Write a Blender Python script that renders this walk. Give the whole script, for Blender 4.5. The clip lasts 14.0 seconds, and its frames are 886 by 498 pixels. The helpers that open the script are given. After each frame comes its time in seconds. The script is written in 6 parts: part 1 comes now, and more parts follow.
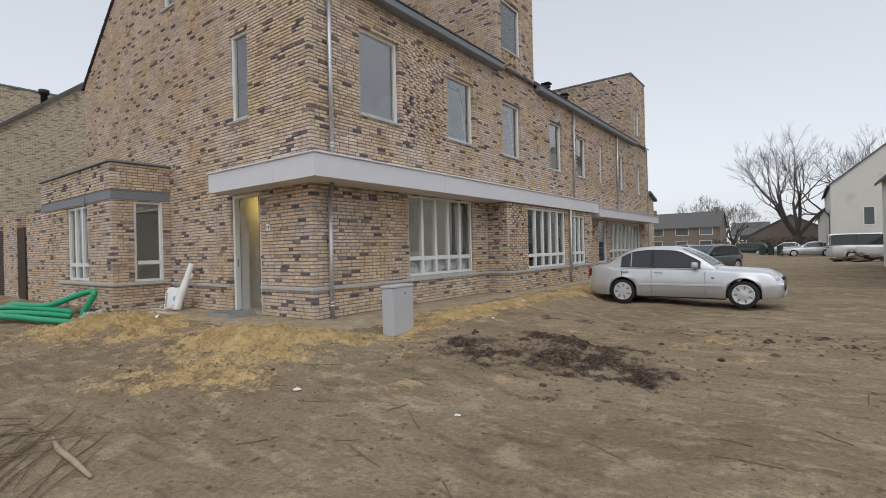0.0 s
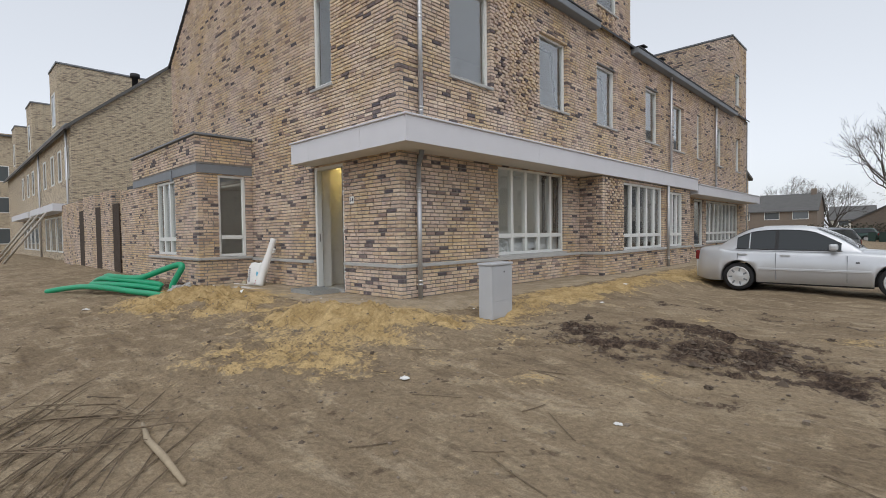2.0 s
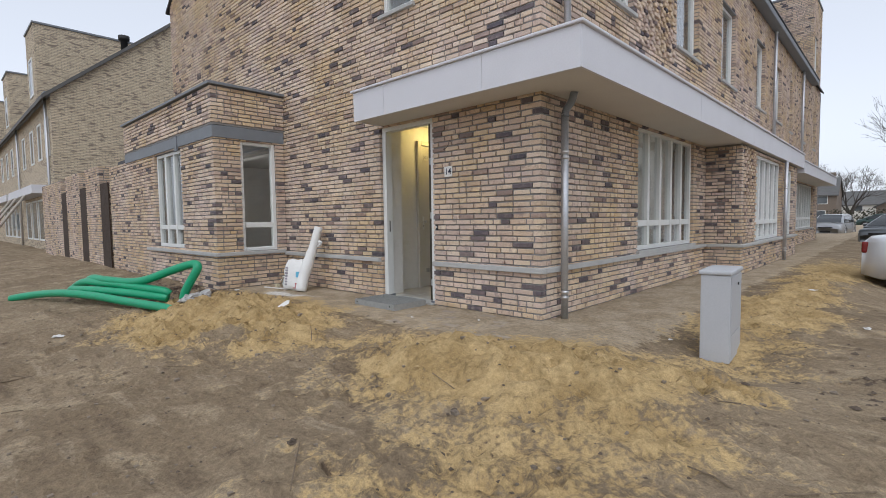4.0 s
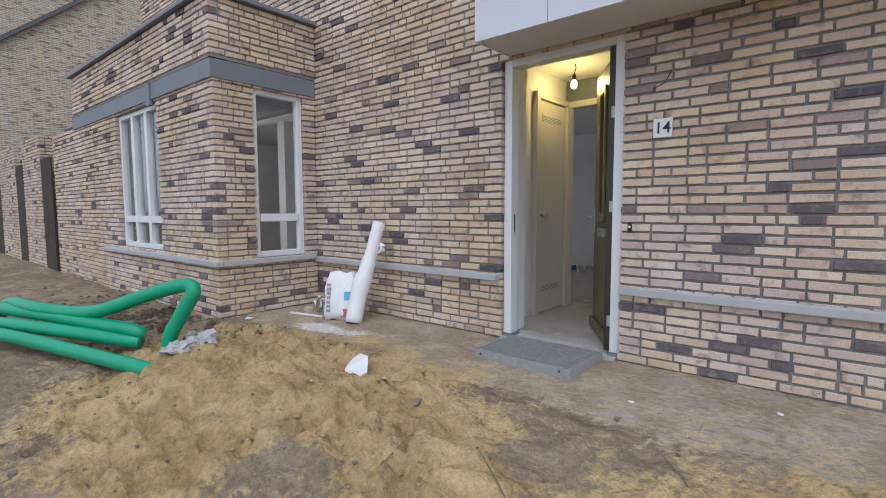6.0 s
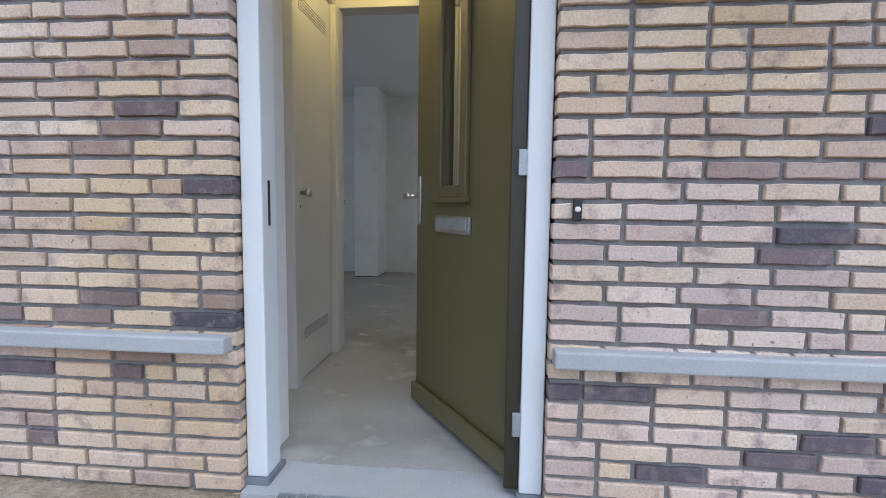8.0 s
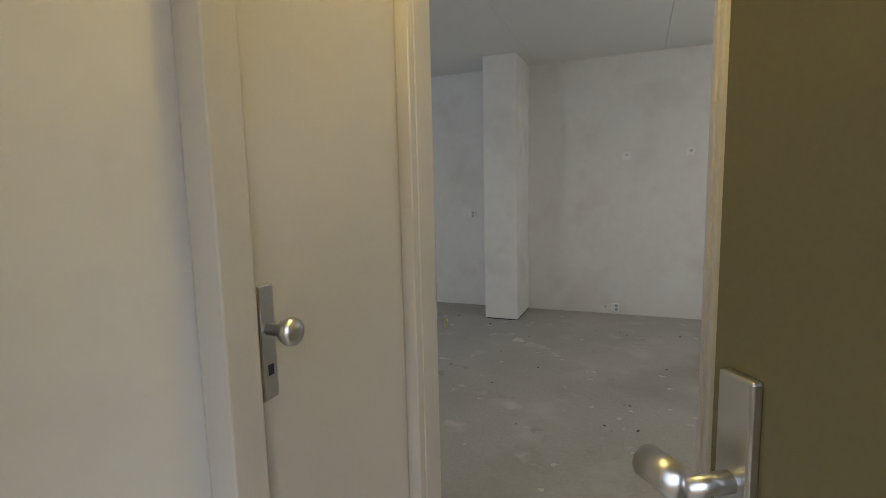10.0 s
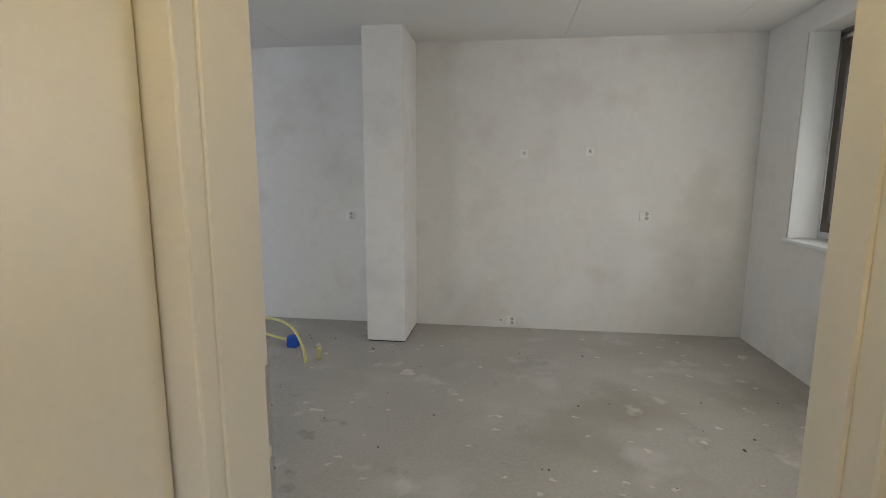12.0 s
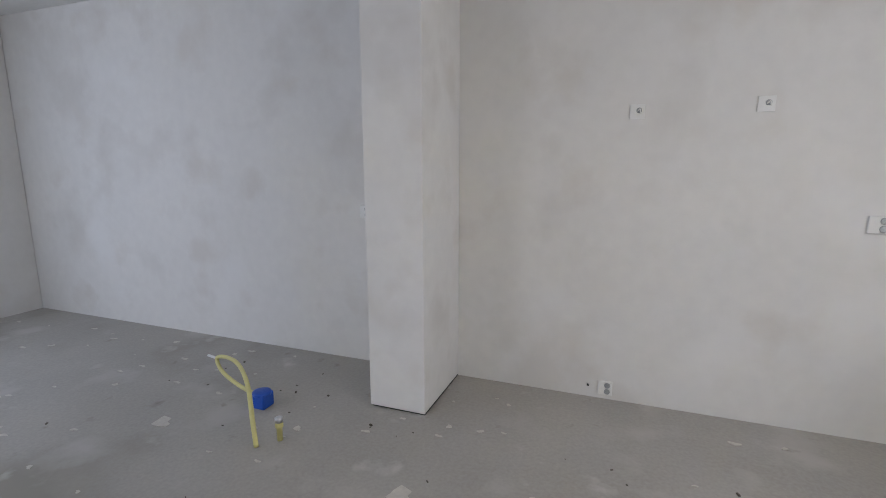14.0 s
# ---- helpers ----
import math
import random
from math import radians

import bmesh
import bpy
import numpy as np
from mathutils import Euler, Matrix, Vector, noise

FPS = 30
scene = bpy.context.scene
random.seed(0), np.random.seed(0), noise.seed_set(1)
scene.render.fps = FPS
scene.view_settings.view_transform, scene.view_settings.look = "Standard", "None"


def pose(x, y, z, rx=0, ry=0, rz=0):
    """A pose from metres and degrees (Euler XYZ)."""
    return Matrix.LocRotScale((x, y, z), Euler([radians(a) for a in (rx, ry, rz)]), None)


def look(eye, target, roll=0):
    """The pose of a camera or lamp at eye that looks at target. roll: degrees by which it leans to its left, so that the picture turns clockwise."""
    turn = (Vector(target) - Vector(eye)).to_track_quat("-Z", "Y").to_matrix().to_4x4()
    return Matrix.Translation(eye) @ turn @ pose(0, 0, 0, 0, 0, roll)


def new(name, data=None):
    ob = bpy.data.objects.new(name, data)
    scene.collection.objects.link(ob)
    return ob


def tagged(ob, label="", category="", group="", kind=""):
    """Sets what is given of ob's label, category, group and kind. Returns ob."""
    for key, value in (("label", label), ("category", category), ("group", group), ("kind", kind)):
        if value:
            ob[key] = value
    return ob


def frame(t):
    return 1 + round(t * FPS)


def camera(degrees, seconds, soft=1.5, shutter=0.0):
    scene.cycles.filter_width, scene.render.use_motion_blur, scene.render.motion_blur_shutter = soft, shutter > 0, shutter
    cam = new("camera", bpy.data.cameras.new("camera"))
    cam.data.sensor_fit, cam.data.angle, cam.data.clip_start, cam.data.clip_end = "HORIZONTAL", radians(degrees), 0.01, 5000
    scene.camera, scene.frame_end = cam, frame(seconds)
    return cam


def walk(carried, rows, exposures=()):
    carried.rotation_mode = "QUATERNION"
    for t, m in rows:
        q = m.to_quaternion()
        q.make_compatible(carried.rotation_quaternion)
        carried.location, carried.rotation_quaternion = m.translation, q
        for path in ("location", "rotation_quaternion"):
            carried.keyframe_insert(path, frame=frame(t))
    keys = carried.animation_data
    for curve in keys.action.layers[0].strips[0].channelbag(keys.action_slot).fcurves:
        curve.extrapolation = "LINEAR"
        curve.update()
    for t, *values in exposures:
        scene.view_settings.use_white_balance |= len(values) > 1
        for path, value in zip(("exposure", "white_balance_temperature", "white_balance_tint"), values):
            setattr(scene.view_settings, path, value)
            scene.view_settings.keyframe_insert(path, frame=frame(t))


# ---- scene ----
cam = camera(84.7, 14.0, soft=0.9)
PATH = [
    (0, (7.011, -5.539, 1.109), (5.815, -3.936, 1.112), -1.4),
    (0.5, (6.984, -5.553, 1.13), (5.652, -4.061, 1.122), -1.3),
    (1, (6.956, -5.528, 1.116), (5.58, -4.076, 1.098), -1.3),
    (1.5, (6.687, -5.474, 1.069), (5.298, -4.036, 1.027), -1.0),
    (2, (6.033, -5.261, 0.974), (4.644, -3.823, 0.914), -0.8),
    (2.5, (5.247, -5.018, 0.989), (3.864, -3.575, 0.915), -0.8),
    (2.7, (4.938, -4.93, 0.968), (3.556, -3.486, 0.894), -0.9),
    (4.8, (1.499, -4.245, 1.053), (0.143, -2.782, 0.901), -0.5),
    (5, (1.179, -4.157, 1.049), (-0.171, -2.689, 0.894), -0.5),
    (5.5, (0.381, -3.939, 1.038), (-0.957, -2.461, 0.878), -0.5),
    (6, (-0.291, -3.63, 1.06), (-1.576, -2.106, 0.9), -0.2),
    (6.5, (-0.892, -3.26, 0.971), (-2.028, -1.621, 0.818), 0.5),
    (7, (-1.335, -2.72, 0.932), (-2.127, -0.888, 0.797), 1.5),
    (7.5, (-1.72, -2.168, 0.954), (-2.03, -0.2, 0.784), 1.3),
    (8, (-1.824, -1.571, 0.938), (-2.006, 0.413, 0.761), 0.7),
    (8.4, (-1.926, -1.005, 0.955), (-2.118, 0.98, 0.787), 1.2),
    (8.7, (-1.975, -0.651, 1.03), (-2.279, 1.318, 0.855), 1.0),
    (10.8, (-2.425, 0.818, 1.258), (-3.236, 2.628, 1.0), -1.8),
    (11, (-2.46, 0.928, 1.266), (-3.199, 2.767, 1.0), -1.5),
    (11.5, (-2.493, 1.045, 1.353), (-2.923, 2.977, 1.063), -0.4),
    (12, (-2.49, 1.119, 1.358), (-2.751, 3.08, 1.058), 0.2),
    (12.5, (-2.403, 1.492, 1.343), (-2.567, 3.461, 1.03), 0.3),
    (13, (-2.387, 1.959, 1.327), (-2.553, 3.928, 1.015), 0.1),
    (13.5, (-2.330, 2.452, 1.335), (-2.690, 4.386, 0.985), -1.0),
    (14, (-2.375, 2.816, 1.303), (-3.078, 4.656, 0.945), -0.1),
]
walk(cam, [(t, look(e, a, r)) for t, e, a, r in PATH],
     exposures=[(0.0, -0.23, 6500, 9), (2.7, -0.15, 6400, 9), (5.5, -0.03, 5800, 12), (6.5, 0.04, 5600, 12), (7.0, 0.12, 5600, 12), (7.6, 0.32, 5250, 12), (8.6, 0.46, 5300, 12), (10.6, 1.1, 6150, 11), (11.1, 1.2, 6150, 11), (11.6, 1.32, 6080, 11), (12.2, 1.42, 5950, 13), (12.5, 1.52, 5900, 15), (13.3, 1.6, 5720, 17), (14.0, 1.62, 5620, 17)])

# ---------------------------------------------------------------- sky, sun and light at the openings
world = bpy.data.worlds.new("sky")
scene.world = world
world.use_nodes = True
wn = world.node_tree
sky = wn.nodes.new("ShaderNodeTexSky")
sky.sky_type, sky.sun_disc = "NISHITA", False
sky.sun_elevation, sky.sun_rotation = radians(56), radians(140)
sky.air_density, sky.dust_density, sky.ozone_density = 1.0, 1.6, 1.0
grey = wn.nodes.new("ShaderNodeHueSaturation")
grey.inputs["Value"].default_value = 1.5
grey.inputs["Saturation"].default_value = 0.22
wn.links.new(sky.outputs[0], grey.inputs["Color"])
veil = wn.nodes.new("ShaderNodeMix")
veil.data_type = "RGBA"
veil.inputs[0].default_value = 0.55
veil.inputs[7].default_value = (5.7, 6.05, 6.75, 1.0)
wn.links.new(grey.outputs[0], veil.inputs[6])
wn.links.new(veil.outputs[2], wn.nodes["Background"].inputs["Color"])
wn.nodes["Background"].inputs["Strength"].default_value = 0.147
sun = new("sun", bpy.data.lights.new("sun", "SUN"))
sun.data.energy, sun.data.angle, sun.data.color = 0.95, radians(60), (1.0, 0.97, 0.93)
sun.matrix_basis = look((4.5, -5, 10), (0, 0, 0))


def opening_light(name, at, target, w, h, power, colour):
    ob = new(name, bpy.data.lights.new(name, "AREA"))
    ob.data.shape, ob.data.size, ob.data.size_y, ob.data.energy, ob.data.color = "RECTANGLE", w, h, power, colour
    ob.matrix_basis = look(at, target)
    return ob


opening_light("window_light_street", (-0.215, 3.46, 1.63), (-3.0, 3.46, 1.3), 1.6, 1.36, 9.6, (1.0, 0.915, 0.76))
opening_light("window_light_bay", (-7.45, -0.72, 1.5), (-6.4, 3.0, 1.0), 1.4, 1.7, 15, (1.0, 0.95, 0.87))
# added fill lamp that brightens the room's left end; its opening is never seen
opening_light("west_fill_light", (-7.47, 3.0, 1.25), (-4.0, 3.3, 0.9), 2.2, 1.9, 11, (0.87, 0.94, 1.0))
hall = new("hall_bulb_light", bpy.data.lights.new("hall_bulb_light", "POINT"))
hall.data.energy, hall.data.color, hall.data.shadow_soft_size = 1.9, (1.0, 0.71, 0.2), 0.03
hall.location = (-2.53, 1.1, 2.255)


# ---------------------------------------------------------------- materials and makers
def mat(name, base, rough=0.7, metal=0.0, vary=0.12, scale=6.0, fine=60.0, bump=0.15, dist=0.01, spec=0.5, spots=None, coat=0.0):
    """A surface of one base colour with variation at two scales, fine relief and optional stains (colour, amount, scale)."""
    m = bpy.data.materials.new(name)
    m.use_nodes = True
    nt = m.node_tree
    b = nt.nodes["Principled BSDF"]
    geo = nt.nodes.new("ShaderNodeNewGeometry")
    big = nt.nodes.new("ShaderNodeTexNoise"); big.inputs["Scale"].default_value = scale; big.inputs["Detail"].default_value = 5
    small = nt.nodes.new("ShaderNodeTexNoise"); small.inputs["Scale"].default_value = fine; small.inputs["Detail"].default_value = 4
    for n in (big, small):
        nt.links.new(geo.outputs["Position"], n.inputs["Vector"])
    mixv = nt.nodes.new("ShaderNodeMath"); mixv.operation = "ADD"
    nt.links.new(big.outputs["Fac"], mixv.inputs[0]); nt.links.new(small.outputs["Fac"], mixv.inputs[1])
    ramp = nt.nodes.new("ShaderNodeMapRange")
    ramp.inputs[1].default_value, ramp.inputs[2].default_value = 0.6, 1.4
    ramp.inputs[3].default_value, ramp.inputs[4].default_value = 1 - vary, 1 + vary
    nt.links.new(mixv.outputs[0], ramp.inputs[0])
    vm = nt.nodes.new("ShaderNodeVectorMath"); vm.operation = "SCALE"
    vm.inputs[0].default_value = base
    nt.links.new(ramp.outputs[0], vm.inputs["Scale"])
    col = vm.outputs[0]
    for c, amount, s in spots or ():
        n = nt.nodes.new("ShaderNodeTexNoise"); n.inputs["Scale"].default_value = s; n.inputs["Detail"].default_value = 6
        nt.links.new(geo.outputs["Position"], n.inputs["Vector"])
        r = nt.nodes.new("ShaderNodeMapRange"); r.inputs[1].default_value = 1 - amount; r.inputs[2].default_value = 1 - amount + 0.12
        nt.links.new(n.outputs["Fac"], r.inputs[0])
        mx = nt.nodes.new("ShaderNodeMix"); mx.data_type = "RGBA"
        nt.links.new(r.outputs[0], mx.inputs[0]); nt.links.new(col, mx.inputs[6]); mx.inputs[7].default_value = (*c, 1)
        col = mx.outputs[2]
    nt.links.new(col, b.inputs["Base Color"])
    b.inputs["Roughness"].default_value, b.inputs["Metallic"].default_value = rough, metal
    b.inputs["Specular IOR Level"].default_value, b.inputs["Coat Weight"].default_value = spec, coat
    bp = nt.nodes.new("ShaderNodeBump"); bp.inputs["Strength"].default_value = bump; bp.inputs["Distance"].default_value = dist
    nt.links.new(mixv.outputs[0], bp.inputs["Height"]); nt.links.new(bp.outputs[0], b.inputs["Normal"])
    return m


def brick_material(name, stops, other=None, fine=45.0):
    """Brick whose colour is drawn per brick from a ramp of stops (position, colour), with burnt and chalky blotches."""
    m = bpy.data.materials.new(name)
    m.use_nodes = True
    nt = m.node_tree
    b = nt.nodes["Principled BSDF"]
    geo = nt.nodes.new("ShaderNodeNewGeometry")
    info = nt.nodes.new("ShaderNodeObjectInfo")
    add = nt.nodes.new("ShaderNodeMath"); add.operation = "ADD"
    nt.links.new(geo.outputs["Random Per Island"], add.inputs[0]); nt.links.new(info.outputs["Random"], add.inputs[1])
    fr = nt.nodes.new("ShaderNodeMath"); fr.operation = "FRACT"; nt.links.new(add.outputs[0], fr.inputs[0])
    ramps = []
    for row in (stops, other or stops):
        ramp = nt.nodes.new("ShaderNodeValToRGB"); ramp.color_ramp.interpolation = "LINEAR"
        els = ramp.color_ramp.elements
        els[0].position, els[0].color = row[0][0], (*row[0][1], 1)
        els[1].position, els[1].color = row[-1][0], (*row[-1][1], 1)
        for p, c in row[1:-1]:
            e = els.new(p); e.color = (*c, 1)
        nt.links.new(fr.outputs[0], ramp.inputs[0])
        ramps.append(ramp)
    batch = nt.nodes.new("ShaderNodeTexNoise"); batch.inputs["Scale"].default_value = 0.9; batch.inputs["Detail"].default_value = 4
    nt.links.new(geo.outputs["Position"], batch.inputs["Vector"])
    rb = nt.nodes.new("ShaderNodeMapRange"); rb.inputs[1].default_value, rb.inputs[2].default_value = 0.40, 0.62
    nt.links.new(batch.outputs["Fac"], rb.inputs[0])
    tone = nt.nodes.new("ShaderNodeMix"); tone.data_type = "RGBA"
    nt.links.new(rb.outputs[0], tone.inputs[0]); nt.links.new(ramps[0].outputs[0], tone.inputs[6]); nt.links.new(ramps[1].outputs[0], tone.inputs[7])
    n1 = nt.nodes.new("ShaderNodeTexNoise"); n1.inputs["Scale"].default_value = 9; n1.inputs["Detail"].default_value = 7; n1.inputs["Roughness"].default_value = 0.62
    n2 = nt.nodes.new("ShaderNodeTexNoise"); n2.inputs["Scale"].default_value = fine * 3; n2.inputs["Detail"].default_value = 5
    n3 = nt.nodes.new("ShaderNodeTexNoise"); n3.inputs["Scale"].default_value = 2.2; n3.inputs["Detail"].default_value = 3
    for n in (n1, n2, n3):
        nt.links.new(geo.outputs["Position"], n.inputs["Vector"])
    r1 = nt.nodes.new("ShaderNodeMapRange"); r1.inputs[1].default_value, r1.inputs[2].default_value = 0.54, 0.68; r1.inputs[4].default_value = 0.78
    nt.links.new(n1.outputs["Fac"], r1.inputs[0])
    mx = nt.nodes.new("ShaderNodeMix"); mx.data_type = "RGBA"; mx.inputs[7].default_value = (0.255, 0.192, 0.180, 1)
    nt.links.new(r1.outputs[0], mx.inputs[0]); r0 = nt.nodes.new("ShaderNodeMapRange"); r0.inputs[1].default_value, r0.inputs[2].default_value, r0.inputs[4].default_value = 0.45, 0.30, 0.42
    nt.links.new(n1.outputs["Fac"], r0.inputs[0])
    chalk = nt.nodes.new("ShaderNodeMix"); chalk.data_type = "RGBA"; chalk.inputs[7].default_value = (0.52, 0.45, 0.38, 1)
    nt.links.new(r0.outputs[0], chalk.inputs[0]); nt.links.new(tone.outputs[2], chalk.inputs[6])
    nt.links.new(chalk.outputs[2], mx.inputs[6])
    r2 = nt.nodes.new("ShaderNodeMapRange"); r2.inputs[1].default_value, r2.inputs[2].default_value = 0.3, 0.7; r2.inputs[3].default_value, r2.inputs[4].default_value = 0.86, 1.13
    nt.links.new(n2.outputs["Fac"], r2.inputs[0])
    r3 = nt.nodes.new("ShaderNodeMapRange"); r3.inputs[1].default_value, r3.inputs[2].default_value = 0.35, 0.65; r3.inputs[3].default_value, r3.inputs[4].default_value = 0.9, 1.08
    nt.links.new(n3.outputs["Fac"], r3.inputs[0])
    mul = nt.nodes.new("ShaderNodeMath"); mul.operation = "MULTIPLY"; nt.links.new(r2.outputs[0], mul.inputs[0]); nt.links.new(r3.outputs[0], mul.inputs[1])
    vm = nt.nodes.new("ShaderNodeVectorMath"); vm.operation = "SCALE"
    n4 = nt.nodes.new("ShaderNodeTexNoise"); n4.inputs["Scale"].default_value = 52; n4.inputs["Detail"].default_value = 3
    nt.links.new(geo.outputs["Position"], n4.inputs["Vector"])
    r4 = nt.nodes.new("ShaderNodeMapRange"); r4.inputs[1].default_value, r4.inputs[2].default_value, r4.inputs[4].default_value = 0.675, 0.72, 0.7
    nt.links.new(n4.outputs["Fac"], r4.inputs[0])
    pits = nt.nodes.new("ShaderNodeMix"); pits.data_type = "RGBA"; pits.inputs[7].default_value = (0.14, 0.11, 0.10, 1)
    nt.links.new(r4.outputs[0], pits.inputs[0]); nt.links.new(mx.outputs[2], pits.inputs[6])
    nt.links.new(pits.outputs[2], vm.inputs[0]); nt.links.new(mul.outputs[0], vm.inputs["Scale"])
    nt.links.new(vm.outputs[0], b.inputs["Base Color"])
    b.inputs["Roughness"].default_value = 0.88
    b.inputs["Specular IOR Level"].default_value = 0.25
    bp = nt.nodes.new("ShaderNodeBump"); bp.inputs["Strength"].default_value = 0.3; bp.inputs["Distance"].default_value = 0.005
    nt.links.new(n2.outputs["Fac"], bp.inputs["Height"]); nt.links.new(bp.outputs[0], b.inputs["Normal"])
    return m


def glass_material(name, tint=(0.93, 0.96, 0.97), ior=1.6):
    m = bpy.data.materials.new(name)
    m.use_nodes = True
    b = m.node_tree.nodes["Principled BSDF"]
    b.inputs["Base Color"].default_value = (*tint, 1)
    b.inputs["Roughness"].default_value = 0.02
    b.inputs["IOR"].default_value = ior
    b.inputs["Transmission Weight"].default_value = 1.0
    return m


def lamp_material(name, colour, strength):
    m = bpy.data.materials.new(name)
    m.use_nodes = True
    b = m.node_tree.nodes["Principled BSDF"]
    b.inputs["Emission Color"].default_value = (*colour, 1)
    b.inputs["Emission Strength"].default_value = strength
    return m


def ground_material():
    """Trodden site soil: mud, yellow sand, dark peaty soil and sandy paving, mixed by the three masks of the sheet."""
    m = bpy.data.materials.new("site_soil")
    m.use_nodes = True
    nt = m.node_tree
    b = nt.nodes["Principled BSDF"]
    geo = nt.nodes.new("ShaderNodeNewGeometry")
    att = nt.nodes.new("ShaderNodeAttribute"); att.attribute_name = "cover"
    sep = nt.nodes.new("ShaderNodeSeparateColor"); nt.links.new(att.outputs["Color"], sep.inputs[0])

    def noise_node(s, d=6, rough=0.6):
        n = nt.nodes.new("ShaderNodeTexNoise"); n.inputs["Scale"].default_value = s; n.inputs["Detail"].default_value = d; n.inputs["Roughness"].default_value = rough
        nt.links.new(geo.outputs["Position"], n.inputs["Vector"])
        return n.outputs["Fac"]

    def mixed(fac, a, c):
        mx = nt.nodes.new("ShaderNodeMix"); mx.data_type = "RGBA"
        nt.links.new(fac, mx.inputs[0])
        for v, k in ((a, 6), (c, 7)):
            if isinstance(v, tuple):
                mx.inputs[k].default_value = (*v, 1)
            else:
                nt.links.new(v, mx.inputs[k])
        return mx.outputs[2]

    def ranged(v, lo, hi, a=0.0, c=1.0):
        r = nt.nodes.new("ShaderNodeMapRange")
        r.inputs[1].default_value, r.inputs[2].default_value, r.inputs[3].default_value, r.inputs[4].default_value = lo, hi, a, c
        nt.links.new(v, r.inputs[0])
        return r.outputs[0]

    def times(a, c, op="MULTIPLY"):
        n = nt.nodes.new("ShaderNodeMath"); n.operation = op
        for v, k in ((a, 0), (c, 1)):
            if isinstance(v, float):
                n.inputs[k].default_value = v
            else:
                nt.links.new(v, n.inputs[k])
        return n.outputs[0]

    broad, mid, grain, pebble = noise_node(0.55), noise_node(3.2), noise_node(26), noise_node(110, 3)
    mud = mixed(ranged(broad, 0.38, 0.64), (0.205, 0.153, 0.098), (0.280, 0.216, 0.142))
    mud = mixed(ranged(mid, 0.52, 0.66), mud, (0.345, 0.275, 0.185))
    mud = mixed(ranged(noise_node(5.5), 0.62, 0.70), mud, (0.125, 0.090, 0.060))
    turned = nt.nodes.new("ShaderNodeMapping"); turned.inputs["Rotation"].default_value = (0, 0, -0.35); turned.inputs["Scale"].default_value = (1.0, 4.5, 1.0)
    nt.links.new(geo.outputs["Position"], turned.inputs["Vector"])
    ruts = nt.nodes.new("ShaderNodeTexNoise"); ruts.inputs["Scale"].default_value = 1.5; ruts.inputs["Detail"].default_value = 8; ruts.inputs["Roughness"].default_value = 0.68
    nt.links.new(turned.outputs[0], ruts.inputs["Vector"])
    mud = mixed(ranged(ruts.outputs["Fac"], 0.54, 0.66, 0.0, 0.65), mud, (0.130, 0.094, 0.062))
    mud = mixed(ranged(ruts.outputs["Fac"], 0.44, 0.34, 0.0, 0.6), mud, (0.37, 0.30, 0.21))
    sand = mixed(ranged(mid, 0.40, 0.64), (0.335, 0.232, 0.105), (0.485, 0.352, 0.175))
    paving = mixed(ranged(mid, 0.42, 0.62), (0.315, 0.250, 0.170), (0.41, 0.338, 0.250))
    dark = mixed(ranged(grain, 0.40, 0.62), (0.036, 0.024, 0.018), (0.100, 0.070, 0.050))
    wob = times(ranged(mid, 0.3, 0.7, -0.36, 0.36), ranged(grain, 0.3, 0.7, -0.26, 0.26), "ADD")
    c = mixed(ranged(times(sep.outputs[2], wob, "ADD"), 0.3, 0.65), mud, paving)
    c = mixed(ranged(times(sep.outputs[0], wob, "ADD"), 0.32, 0.62), c, sand)
    c = mixed(ranged(times(sep.outputs[1], wob, "ADD"), 0.35, 0.6), c, dark)
    c = mixed(ranged(times(att.outputs["Alpha"], times(wob, 0.5), "ADD"), 0.35, 0.75, 0.0, 0.85), c, (0.62, 0.60, 0.57))
    k = times(ranged(grain, 0.28, 0.72, 0.74, 1.26), ranged(pebble, 0.3, 0.7, 0.82, 1.18))
    vm = nt.nodes.new("ShaderNodeVectorMath"); vm.operation = "SCALE"
    nt.links.new(c, vm.inputs[0]); nt.links.new(k, vm.inputs["Scale"])
    nt.links.new(vm.outputs[0], b.inputs["Base Color"])
    b.inputs["Roughness"].default_value = 0.95
    b.inputs["Specular IOR Level"].default_value = 0.2
    h = times(times(grain, 1.0), times(pebble, 0.16), "ADD")
    bp = nt.nodes.new("ShaderNodeBump"); bp.inputs["Strength"].default_value = 0.85; bp.inputs["Distance"].default_value = 0.03
    nt.links.new(h, bp.inputs["Height"]); nt.links.new(bp.outputs[0], b.inputs["Normal"])
    return m


CREAM = [(0.0, (0.640, 0.508, 0.385)), (0.2, (0.690, 0.572, 0.470)), (0.4, (0.600, 0.468, 0.360)), (0.6, (0.655, 0.525, 0.450)),
         (0.75, (0.545, 0.425, 0.350)), (0.86, (0.560, 0.445, 0.390)), (0.92, (0.335, 0.252, 0.220)), (0.95, (0.170, 0.138, 0.142)), (1.0, (0.096, 0.088, 0.104))]
OCHRE = [(0.0, (0.605, 0.455, 0.285)), (0.2, (0.660, 0.515, 0.340)), (0.4, (0.550, 0.400, 0.235)), (0.6, (0.625, 0.480, 0.350)),
         (0.75, (0.500, 0.358, 0.235)), (0.86, (0.545, 0.412, 0.300)), (0.92, (0.310, 0.220, 0.168)), (0.95, (0.158, 0.122, 0.116)), (1.0, (0.088, 0.078, 0.088))]
BRICK = brick_material("brick", CREAM, OCHRE)
